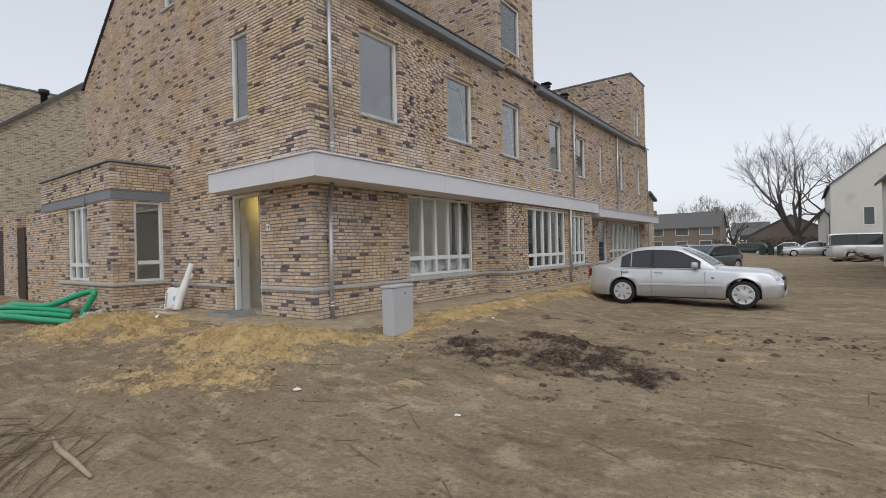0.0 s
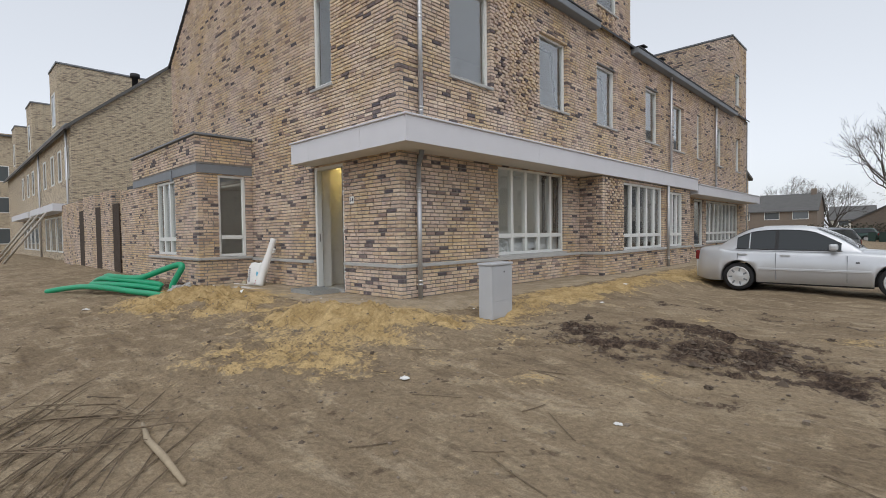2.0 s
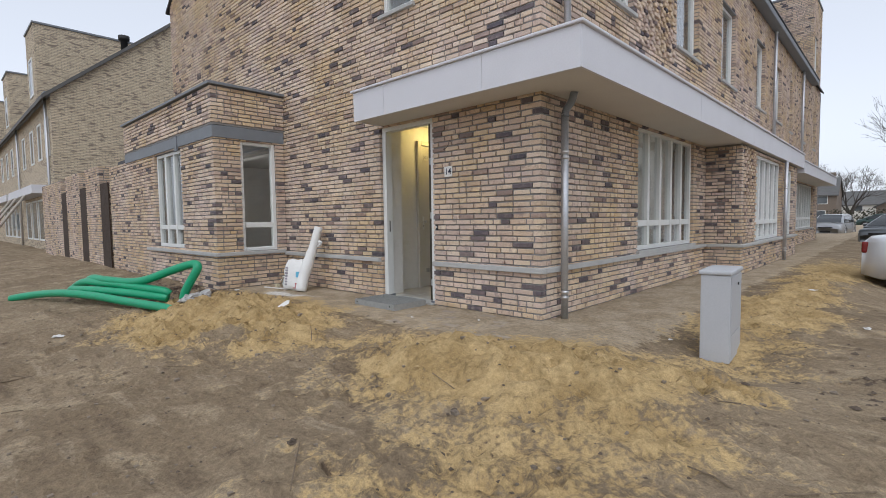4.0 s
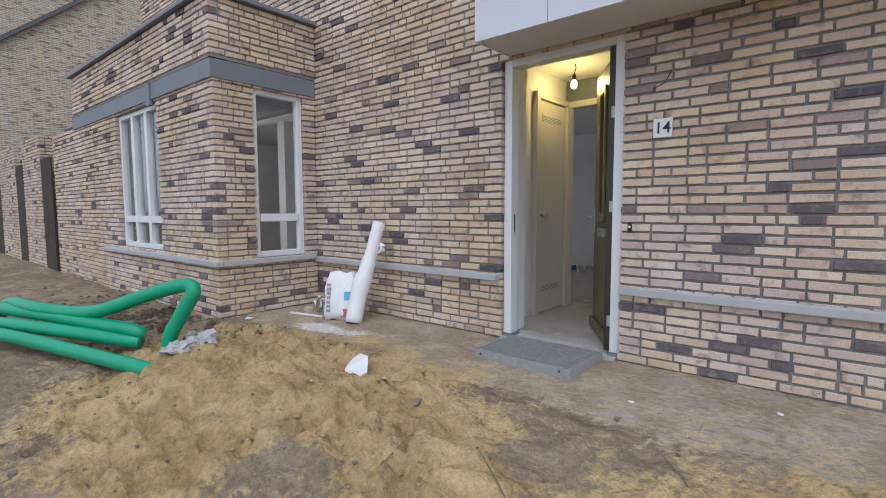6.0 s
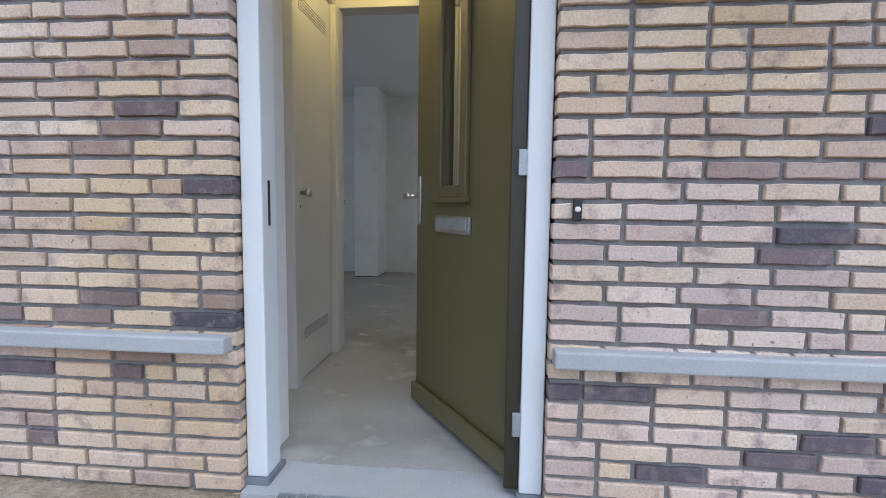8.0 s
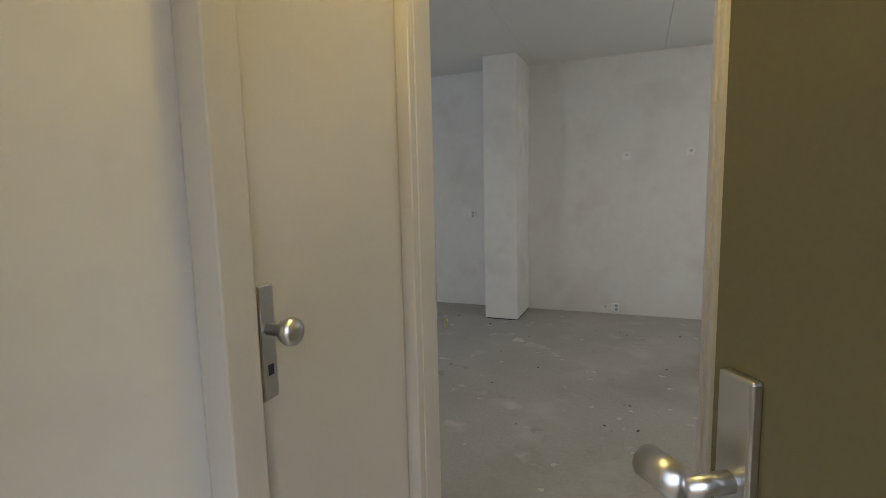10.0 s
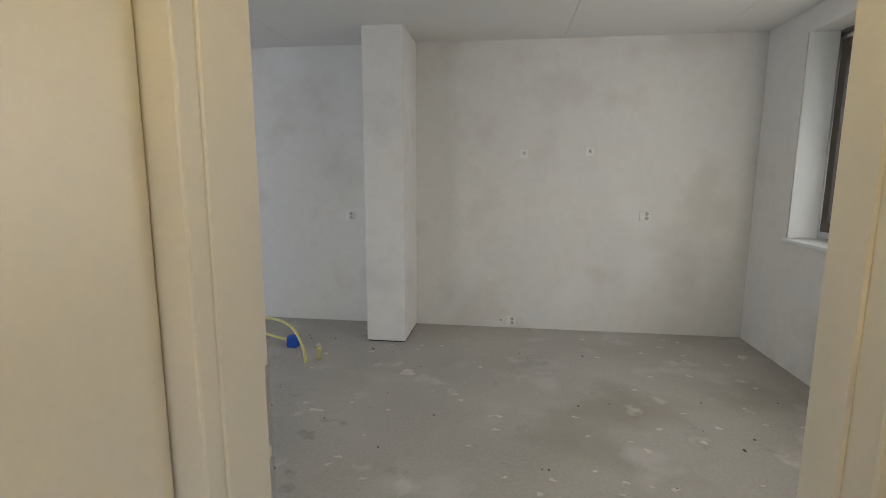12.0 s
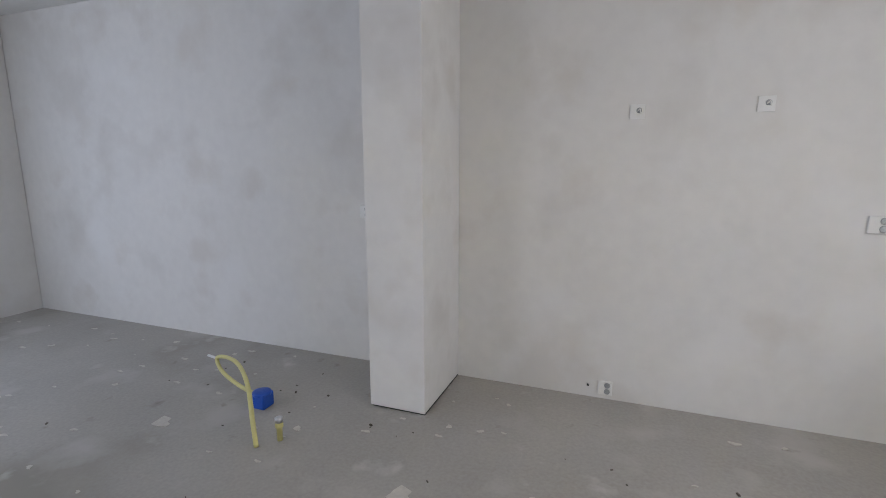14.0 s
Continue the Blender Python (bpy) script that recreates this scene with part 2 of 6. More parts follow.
MORTAR = mat("mortar", (0.222, 0.215, 0.207), 0.95, vary=0.2, scale=12, fine=150, bump=0.4, dist=0.004)
CONCRETE = mat("concrete", (0.42, 0.42, 0.41), 0.85, vary=0.14, scale=5, fine=120, bump=0.25, dist=0.004)
PAINT = mat("white_paint", (0.71, 0.725, 0.71), 0.45, vary=0.04, scale=3, fine=90, bump=0.05, dist=0.002)
FASCIA = mat("fascia_board", (0.64, 0.64, 0.68), 0.5, vary=0.05, scale=2, fine=60, bump=0.04, dist=0.002)
SOFFIT = mat("soffit_board", (0.62, 0.60, 0.57), 0.6, vary=0.05, scale=2, fine=60, bump=0.05, dist=0.002)
STEEL_GREY = mat("grey_steel", (0.18, 0.195, 0.215), 0.55, vary=0.1, scale=6, fine=80, bump=0.08)
ZINC = mat("zinc", (0.52, 0.53, 0.55), 0.45, metal=0.75, vary=0.14, scale=9, fine=90, bump=0.1, dist=0.003)
GALV = mat("galvanised", (0.40, 0.42, 0.43), 0.5, metal=0.6, vary=0.25, scale=25, fine=140, bump=0.1, dist=0.002)
ROOF = mat("dark_roof", (0.045, 0.045, 0.05), 0.6, vary=0.25, scale=8, fine=70)
BLACK = mat("black_rubber", (0.02, 0.02, 0.022), 0.6, vary=0.2)
GLASS = glass_material("window_glass")
OLIVE = mat("olive_door_paint", (0.125, 0.105, 0.045), 0.38, vary=0.07, scale=2.5, fine=180, bump=0.06, dist=0.001)
PLASTER = mat("plaster_wall", (0.69, 0.68, 0.655), 0.9, vary=0.045, scale=1.4, fine=14, bump=0.05, dist=0.003, spots=[((0.615, 0.60, 0.57), 0.44, 1.5), ((0.635, 0.615, 0.58), 0.42, 2.6), ((0.735, 0.73, 0.715), 0.42, 1.1)])
CEIL = mat("ceiling_paint", (0.72, 0.715, 0.69), 0.9, vary=0.03, scale=2, fine=60, bump=0.1, dist=0.003)
DOORWHITE = mat("primed_door", (0.53, 0.505, 0.455), 0.35, vary=0.03, scale=2, fine=120, bump=0.04, dist=0.001)
SCREED = mat("cement_screed", (0.385, 0.37, 0.34), 0.85, vary=0.13, scale=1.6, fine=60, bump=0.06, dist=0.004,
             spots=[((0.30, 0.283, 0.245), 0.47, 0.9), ((0.45, 0.435, 0.41), 0.42, 2.4), ((0.54, 0.525, 0.50), 0.37, 3.6), ((0.27, 0.25, 0.22), 0.34, 7.0)])
SOIL = ground_material()
UPGLASS = glass_material("coated_window_glass", ior=2.1)
GRATING = mat("grating_steel", (0.34, 0.35, 0.34), 0.5, metal=0.25, vary=0.2, scale=25, fine=140, bump=0.1, dist=0.002)
CHROME = mat("satin_steel", (0.62, 0.62, 0.62), 0.28, metal=1.0, vary=0.05, bump=0.02)
WHITEPLASTIC = mat("white_plastic", (0.74, 0.74, 0.72), 0.4, vary=0.05, scale=6, bump=0.05)
GREENHOSE = mat("green_plastic", (0.012, 0.30, 0.145), 0.42, vary=0.12, scale=5, fine=50, bump=0.1, dist=0.003)
BOXGREY = mat("grey_cabinet_paint", (0.44, 0.45, 0.47), 0.55, vary=0.06, scale=3, fine=70, bump=0.05)
WOODGREY = mat("weathered_gate_wood", (0.05, 0.033, 0.023), 0.85, vary=0.3, scale=4, fine=60)
BARK = mat("bark", (0.085, 0.075, 0.065), 0.95, vary=0.25, scale=3, fine=40, bump=0.5, dist=0.03)


def wm(o):
    return (wm(o.parent) @ o.matrix_parent_inverse if o.parent else Matrix()) @ o.matrix_basis


def thing(name, at, label="", category="", group="", kind=""):
    ob = new(name)
    ob.location = at
    ob.empty_display_size = 0.1
    return tagged(ob, label, category, group, kind)


def adopt(ob, parent):
    ob.parent = parent
    ob.matrix_parent_inverse = wm(parent).inverted()
    return ob


def mesh_part(name, verts, faces, material, parent=None, label="", smooth=False, kind=""):
    """A mesh of its own in world places, under a thing or part when given."""
    me = bpy.data.meshes.new(name)
    me.from_pydata([tuple(v) for v in verts], [], faces)
    me.materials.append(material)
    if smooth:
        me.shade_smooth()
    ob = new(name, me)
    if parent:
        adopt(ob, parent)
    return tagged(ob, label, kind=kind)


def part(name, bm, material, parent=None, label="", smooth=False):
    me = bpy.data.meshes.new(name)
    bmesh.ops.recalc_face_normals(bm, faces=bm.faces)
    bm.to_mesh(me)
    bm.free()
    me.materials.append(material)
    if smooth:
        me.shade_smooth()
    ob = new(name, me)
    if parent:
        adopt(ob, parent)
    return tagged(ob, label)


def add_box(bm, a, b, m=None, bev=0.0):
    r = bmesh.ops.create_cube(bm, size=1)
    c = [(a[i] + b[i]) / 2 for i in range(3)]
    s = [abs(b[i] - a[i]) for i in range(3)]
    for v in r["verts"]:
        v.co = Vector((c[0] + v.co.x * s[0], c[1] + v.co.y * s[1], c[2] + v.co.z * s[2]))
    if bev:
        es = list({e for v in r["verts"] for e in v.link_edges})
        g = bmesh.ops.bevel(bm, geom=es, offset=bev, segments=2, affect="EDGES", profile=0.5)
        vs = list({v for f in g["faces"] for v in f.verts} | {v for v in r["verts"] if v.is_valid})
    else:
        vs = r["verts"]
    if m is not None:
        bmesh.ops.transform(bm, matrix=m, verts=vs)
    return vs


def box_part(name, a, b, material, parent=None, label="", m=None, bev=0.0):
    bm = bmesh.new()
    add_box(bm, a, b, m, bev)
    return part(name, bm, material, parent, label)


def add_tube(bm, pts, radii, sides=10, closed_ends=True):
    """A tube along points with a radius at each."""
    rings = []
    up = Vector((0, 0, 1))
    for i, p in enumerate(pts):
        p = Vector(p)
        d = (Vector(pts[min(i + 1, len(pts) - 1)]) - Vector(pts[max(i - 1, 0)])).normalized()
        s = d.cross(up)
        if s.length < 0.05:
            s = d.cross(Vector((0, 1, 0)))
        s.normalize()
        t = s.cross(d)
        r = radii[i] if hasattr(radii, "__len__") else radii
        rings.append([bm.verts.new(p + r * (math.cos(2 * math.pi * k / sides) * s + math.sin(2 * math.pi * k / sides) * t)) for k in range(sides)])
    for a, b in zip(rings, rings[1:]):
        for k in range(sides):
            bm.faces.new((a[k], a[(k + 1) % sides], b[(k + 1) % sides], b[k]))
    if closed_ends:
        bm.faces.new(rings[0][::-1])
        bm.faces.new(rings[-1])


def tube_part(name, pts, radii, material, parent=None, label="", sides=10):
    bm = bmesh.new()
    add_tube(bm, pts, radii, sides)
    return part(name, bm, material, parent, label, smooth=True)


def smooth_line(pts, n=8):
    """Points of a Catmull-Rom curve through pts."""
    P = [Vector(p) for p in pts]
    P = [2 * P[0] - P[1]] + P + [2 * P[-1] - P[-2]]
    out = []
    for i in range(1, len(P) - 2):
        for k in range(n):
            t = k / n
            a, b, c, d = P[i - 1:i + 3]
            out.append(0.5 * ((2 * b) + (c - a) * t + (2 * a - 5 * b + 4 * c - d) * t * t + (3 * b - a - 3 * c + d) * t ** 3))
    out.append(P[-2])
    return out


def lathe_part(name, profile, at, material, parent=None, label="", sides=20, m=None):
    """A turned shape from (radius, height) steps."""
    bm = bmesh.new()
    rings = [[bm.verts.new((r * math.cos(2 * math.pi * k / sides), r * math.sin(2 * math.pi * k / sides), h)) for k in range(sides)] for r, h in profile]
    for a, b in zip(rings, rings[1:]):
        for k in range(sides):
            bm.faces.new((a[k], a[(k + 1) % sides], b[(k + 1) % sides], b[k]))
    bm.faces.new(rings[0][::-1])
    bm.faces.new(rings[-1])
    bmesh.ops.transform(bm, matrix=Matrix.Translation(at) @ (m or Matrix()), verts=bm.verts)
    return part(name, bm, material, parent, label, smooth=True)


# ---------------------------------------------------------------- brickwork
COURSE, JOINT, Z0 = 0.0655, 0.0168, -0.1465
rng = np.random.default_rng(7)


def minus(spans, lo, hi):
    out = []
    for a, b in spans:
        if hi <= a or lo >= b:
            out.append((a, b))
        else:
            if lo > a:
                out.append((a, lo))
            if hi < b:
                out.append((hi, b))
    return out


def lay_bricks(left, right, z_lo, z_hi, holes=(), proud=()):
    """Bricks in wild bond: rows (u0, u1, z0, z1, depth). left and right give the wall's ends at a course (z, number)."""
    rows = []
    for k in range(int((z_hi - Z0) / COURSE) + 1):
        za = Z0 + k * COURSE
        zb = za + COURSE - JOINT
        if za < z_lo - 0.03 or zb > z_hi + 0.01:
            continue
        spans = [(left((za + zb) / 2, k), right((za + zb) / 2, k))]
        for u0, u1, h0, h1 in holes:
            if zb > h0 + 0.02 and za < h1 - 0.02:
                spans = minus(spans, u0, u1)
        for a, b in spans:
            u = a
            first = True
            while u < b - 0.03:
                size = 0.1 if rng.random() < 0.24 else 0.21
                if first:
                    size = (0.21, 0.16, 0.1)[rng.integers(3)]
                    first = False
                end = u + size
                if b - end < 0.075:
                    end = b
                inset = any(p0 < (u + end) / 2 < p1 and q0 < za < q1 for p0, p1, q0, q1 in proud)
                if inset:
                    end = min(u + 0.1, b)
                d = rng.uniform(-0.003, 0.003) + (0.028 if inset and (k + int(u / 0.1115)) % 2 else 0.0)
                rows.append((u, end, za + rng.uniform(-0.0015, 0.0015), zb + rng.uniform(-0.0015, 0.0015), d))
                u = end + JOINT
    return rows


BRICK_FACES = [(0, 1, 5, 4), (1, 2, 6, 5), (2, 3, 7, 6), (3, 0, 4, 7), (4, 5, 9, 8), (5, 6, 10, 9), (6, 7, 11, 10), (7, 4, 8, 11), (8, 9, 10, 11)]


def brick_verts(u0, u1, z0, z1, d, back=0.1):
    j = rng.uniform(-0.003, 0.003, (4, 2))
    q = [(u0, z0), (u1, z0), (u1, z1), (u0, z1)]
    sgn = [(1, 1), (-1, 1), (-1, -1), (1, -1)]
    out = [(a, z, -back) for a, z in q]
    out += [(a + j[i][0], z + j[i][1], d - 0.005) for i, (a, z) in enumerate(q)]
    out += [(a + 0.0035 * sgn[i][0] + j[i][0], z + 0.0035 * sgn[i][1] + j[i][1], d + rng.uniform(-0.0012, 0.0012)) for i, (a, z) in enumerate(q)]
    return out


def worn_brick(half, hz):
    """A single brick with an uneven outline: rings at the back, the arris and the face."""
    us = [-half + 2 * half * k / 4 for k in range(5)]
    ring = [(u, -hz) for u in us] + [(half, 0.0)] + [(u, hz) for u in reversed(us)] + [(-half, 0.0)]
    j = [(rng.uniform(-0.0022, 0.0022), rng.uniform(-0.0024, 0.0024)) for _ in ring]
    n = len(ring)
    verts = [(u, z, -0.1) for u, z in ring]
    verts += [(u + a, z + b, -rng.uniform(0.002, 0.006)) for (u, z), (a, b) in zip(ring, j)]
    verts += [(u * (1 - 0.0028 / half) + a, z * (1 - rng.uniform(0.0018, 0.0042) / hz) + b, 0.0) for (u, z), (a, b) in zip(ring, j)]
    faces = [(r * n + k, r * n + (k + 1) % n, (r + 1) * n + (k + 1) % n, (r + 1) * n + k) for r in (0, 1) for k in range(n)]
    return verts, faces + [tuple(range(2 * n, 3 * n))]


def brick_skin(parent, rows, O, U, N, material=None, near=()):
    """The bricks of a wall: those in a near stretch (u0, u1, z0, z1) as objects of their own, the rest as one mesh."""
    material = material or BRICK
    O, U, N, Z = Vector(O), Vector(U), Vector(N), Vector((0, 0, 1))
    turn = Matrix((U, Z, N)).transposed().to_4x4()
    verts, faces, single, shared = [], [], [], {}
    for r in rows:
        c = ((r[0] + r[1]) / 2, (r[2] + r[3]) / 2)
        if len(single) < 300 and any(a <= c[0] <= b and p <= c[1] <= q for a, b, p, q in near):
            single.append((r, c))
            continue
        n = len(verts)
        verts += [O + U * u + Z * z + N * d for u, z, d in brick_verts(*r)]
        faces += [tuple(n + i for i in f) for f in BRICK_FACES]
    if verts:
        mesh_part("brickwork", verts, faces, material, parent, kind="stuff")
    for r, c in single:
        key = (round(r[1] - r[0], 2), int(rng.integers(10)))
        if key not in shared:
            half = (r[1] - r[0]) / 2
            hz = (COURSE - JOINT) / 2
            me = bpy.data.meshes.new("brick")
            vs, fs = worn_brick(half, hz)
            me.from_pydata(vs, [], fs)
            me.materials.append(material)
            shared[key] = me
        ob = new("brick", shared[key])
        ob.matrix_basis = Matrix.Translation(O + U * c[0] + Z * c[1] + N * r[4]) @ turn
        adopt(ob, parent)


def slab(name, left, right, z_lo, z_hi, O, U, N, holes=(), front=-0.016, back=-0.2, material=None, cuts=(), label="", kind="structure", parent=None):
    """A wall's body behind its bricks, with openings through it."""
    O, U, N, Z = Vector(O), Vector(U), Vector(N), Vector((0, 0, 1))
    zs = sorted({z_lo, z_hi, *cuts} | {min(max(h, z_lo), z_hi) for q in holes for h in (q[2], q[3])})
    verts, faces = [], []
    for za, zb in zip(zs, zs[1:]):
        if zb - za < 1e-4:
            continue
        zm = (za + zb) / 2
        L0, L1, R0, R1 = left(za + 1e-4, 0), left(zb - 1e-4, 0), right(za + 1e-4, 0), right(zb - 1e-4, 0)
        spans = [(min(L0, L1) - 1, max(R0, R1) + 1)]
        for u0, u1, h0, h1 in holes:
            if h0 < zm < h1:
                spans = minus(spans, u0 - 0.009, u1 + 0.009)
        for a, b in spans:
            q = [(max(a, L0), za), (min(b, R0), za), (min(b, R1), zb), (max(a, L1), zb)]
            n = len(verts)
            verts += [O + U * u + Z * z + N * front for u, z in q] + [O + U * u + Z * z + N * back for u, z in q]
            faces += [tuple(n + i for i in f) for f in ((0, 1, 2, 3), (7, 6, 5, 4), (0, 4, 5, 1), (1, 5, 6, 2), (2, 6, 7, 3), (3, 7, 4, 0))]
    return mesh_part(name, verts, faces, material or MORTAR, parent, label, kind=kind)


def const(v, odd=0.0):
    return lambda z, k: v + (odd if k % 2 else 0.0)


def window(name, O, U, N, u0, u1, z0, z1, cols=1, transom=0.0, back=0.05, sill=True, tilt=False, label="white-painted wooden window in the brick wall", frame=None, parent=None, glass=None):
    """A framed window with its panes and concrete sill. transom: height of the bar over the small lower lights."""
    O, U, N, Z = Vector(O), Vector(U), Vector(N), Vector((0, 0, 1))
    turn = Matrix.Translation(O) @ Matrix((U, N, Z)).transposed().to_4x4()
    if parent:
        w = parent
    else:
        w = thing(name, O + U * (u0 + u1) / 2 + Z * z0, label, "window", kind="structure")
    fw, d0, d1 = 0.062, -back, -back - 0.09
    bm = bmesh.new()
    for a, b in (((u0, d1, z0), (u0 + fw, d0, z1)), ((u1 - fw, d1, z0), (u1, d0, z1)), ((u0 + fw, d1, z1 - fw), (u1 - fw, d0, z1)), ((u0 + fw, d1, z0), (u1 - fw, d0, z0 + fw))):
        add_box(bm, a, b, bev=0.006)
    step = (u1 - u0 - fw) / cols
    edges = [u0 + fw / 2 + step * i for i in range(cols + 1)]
    for u in edges[1:-1]:
        add_box(bm, (u - 0.042, d1 + 0.004, z0 + fw), (u + 0.042, d0 + 0.003, z1 - fw), bev=0.005)
    if transom:
        for a, b in zip(edges, edges[1:]):
            add_box(bm, (a + 0.043, d1 + 0.004, transom - 0.045), (b - 0.043, d0 - 0.003, transom + 0.045), bev=0.004)
    bmesh.ops.transform(bm, matrix=turn, verts=bm.verts)
    part("window_frame", bm, frame or PAINT, w)
    for a, b in zip(edges, edges[1:]):
        levels = [(z0 + fw, transom - 0.035), (transom + 0.035, z1 - fw)] if transom else [(z0 + fw, z1 - fw)]
        for lo, hi in levels:
            p = box_part("pane", (a + 0.02, d1 + 0.035, lo - 0.01), (b - 0.02, d1 + 0.045, hi + 0.01), (glass or GLASS), w, m=turn)
            p.visible_shadow = False
    if tilt:
        lean = turn @ Matrix.Translation((0, d1 - 0.05, z0 + fw)) @ Matrix.Rotation(radians(7), 4, "X")
        bm = bmesh.new()
        hh = z1 - z0 - 2 * fw
        for a, b in (((u0 + fw, -0.03, 0), (u0 + fw + 0.07, 0.03, hh)), ((u1 - fw - 0.07, -0.03, 0), (u1 - fw, 0.03, hh)), ((u0 + fw + 0.07, -0.03, hh - 0.07), (u1 - fw - 0.07, 0.03, hh)), ((u0 + fw + 0.07, -0.03, 0), (u1 - fw - 0.07, 0.03, 0.07))):
            add_box(bm, a, b, lean)
        part("tilted_sash", bm, STEEL_GREY, w, "grey sash tilted inwards")
    if sill:
        box_part("window_sill", (u0 - 0.04, -0.1, z0 - 0.055), (u1 + 0.04, 0.045, z0 - 0.003), CONCRETE, w, "grey concrete sill", m=turn, bev=0.006)
    box_part("lintel_slot", (u0 - 0.02, -0.12, z1 + 0.002), (u1 + 0.02, -0.012, z1 + 0.05), STEEL_GREY, w, m=turn)
    return w


def gable_left(z, k):
    return -10.9 if z < 6.45 else -10.9 + (z - 6.45) / 0.79


def gable_right(z, k):
    return (-0.1115 if k % 2 else 0.0) if z < 6.4 else -(z - 6.4) / 0.79


X, Y = (1, 0, 0), (0, 1, 0)
SOUTH, EAST = (0, -1, 0), (1, 0, 0)

# south wall with the front door
DOOR_HOLE = (-2.68, -1.618, -0.2, 2.36)
south_holes = [DOOR_HOLE, (-2.58, -1.94, 3.88, 5.68), (-5.54, -4.95, 7.15, 8.6), (-9.6, -5.7, -0.2, 2.38)]
wall_south = slab("wall_south", gable_left, lambda z, k: 0.0 - 0.009 if z < 6.4 else -(z - 6.4) / 0.79, -0.2, 10.74, (0, 0, 0), X, SOUTH, south_holes, cuts=(6.4, 6.45))
skip = (-10.9, -5.42, -0.2, 3.2)
brick_skin(wall_south, lay_bricks(gable_left, gable_right, Z0, 10.6, south_holes + [skip]), (0, 0, 0), X, SOUTH,
           near=[(-3.35, -2.6, 0.05, 1.75), (-1.65, -0.75, 0.05, 1.85)])

# east wall on the street
gw1 = (2.62, 5.2, 0.53, 2.36)
upper = [(1.24, 2.42, 3.86, 5.62), (4.18, 5.38, 3.86, 5.5), (6.92, 8.06, 3.85, 5.46), (10.18, 11.26, 3.82, 5.52), (12.65, 13.7, 3.83, 5.44), (15.23, 15.7, 3.79, 5.48), (17.73, 18.72, 3.77, 5.43), (20.97, 21.75, 3.77, 5.36)]
east_holes = upper + [gw1, (13.15, 14.1, -0.2, 2.2), (14.9, 16.0, 0.4, 2.2), (16.4, 21.4, 0.5, 2.2), (5.95, 12.4, -0.2, 2.34)]
wall_east = slab("wall_east", const(0.009), const(23.0), -0.2, 6.35, (0, 0, 0), Y, EAST, east_holes)
brick_skin(wall_east, lay_bricks(lambda z, k: 0.0 if k % 2 else 0.1115, const(23.0), Z0, 6.35, east_holes,
                                 proud=[(2.52, 4.1, 3.5, 5.75)]), (0, 0, 0), Y, EAST, near=[(0.0, 1.6, 0.0, 2.2)])

# the two brick towers over the eaves
for i, (a, b, top, hole) in enumerate(((6.7, 9.05, 9.9, (6.95, 8.15, 7.0, 8.5)), (20.3, 22.9, 9.9, (20.83, 21.66, 6.87, 8.35)))):
    tower = slab("wall_tower_%d" % (i + 1), const(a + 0.009), const(b), 6.35, top, (0, 0, 0), Y, EAST, [hole])
    brick_skin(tower, lay_bricks(lambda z, k, a=a: a if k % 2 else a + 0.1115, const(b), 6.36, top, [hole], proud=[(a + 0.25, b - 0.9, 6.4, 6.95)] if i == 0 else ()), (0, 0, 0), Y, EAST)
    side = slab("wall_tower_side_%d" % (i + 1), const(-4.3), const(-0.009), 6.35, top, (0, a, 0), X, SOUTH)
    brick_skin(side, lay_bricks(const(-4.3), lambda z, k: -0.1115 if k % 2 else 0.0, 6.36, top), (0, a, 0), X, SOUTH)
    tagged(box_part("trim_tower_%d" % (i + 1), (-4.3, a - 0.03, top), (0.03, b + 0.03, top + 0.06), STEEL_GREY), kind="structure")
    tagged(box_part("wall_tower_back_%d" % (i + 1), (-4.3, b - 0.2, 6.35), (-0.21, b, top), MORTAR), kind="structure")
    window("window_tower_%d" % (i + 1), (0, 0, 0), Y, EAST, *hole)

# the part of the street front that steps forward
step_holes = [(7.15, 9.9, 0.5, 2.28), (10.4, 11.7, 0.5, 2.2)]
wall_step = slab("wall_step", const(5.959), const(12.4), -0.2, 2.36, (0.62, 0, 0), Y, EAST, step_holes)
brick_skin(wall_step, lay_bricks(lambda z, k: 5.95 if k % 2 else 6.0615, const(12.4), Z0, 2.36, step_holes, proud=[(5.9, 7.1, 0.5, 2.36)]), (0.62, 0, 0), Y, EAST)
step_side = slab("wall_step_side", const(0.0), const(0.611), -0.2, 2.36, (0, 5.95, 0), X, SOUTH)
brick_skin(step_side, lay_bricks(const(0.0), lambda z, k: 0.5085 if k % 2 else 0.62, Z0, 2.36, proud=[(0.3, 0.6, 0.5, 2.36)]), (0, 5.95, 0), X, SOUTH)
tagged(box_part("wall_step_back", (-0.2, 12.2, -0.2), (0.61, 12.4, 2.36), MORTAR), kind="structure")

# single-storey bay
bay_holes = [(-8.4, -6.9, 0.56, 2.4)]
wall_bay = slab("wall_bay", const(-12.0), const(-5.409), -0.2, 2.42, (0, -1.25, 0), X, SOUTH, bay_holes)
brick_skin(wall_bay, lay_bricks(const(-12.0), lambda z, k: -5.5115 if k % 2 else -5.4, Z0, 2.45, bay_holes), (0, -1.25, 0), X, SOUTH, near=[(-6.85, -5.4, 0.0, 1.6)])
side_hole = [(-0.8, -0.16, 0.53, 2.42)]
wall_bay_side = slab("wall_bay_side", const(-1.241), const(0.0), -0.2, 2.42, (-5.4, 0, 0), Y, EAST, side_hole)
brick_skin(wall_bay_side, lay_bricks(lambda z, k: -1.25 if k % 2 else -1.1385, const(-0.005), Z0, 2.45, side_hole), (-5.4, 0, 0), Y, EAST, near=[(-1.3, 0, 0.0, 2.4)])
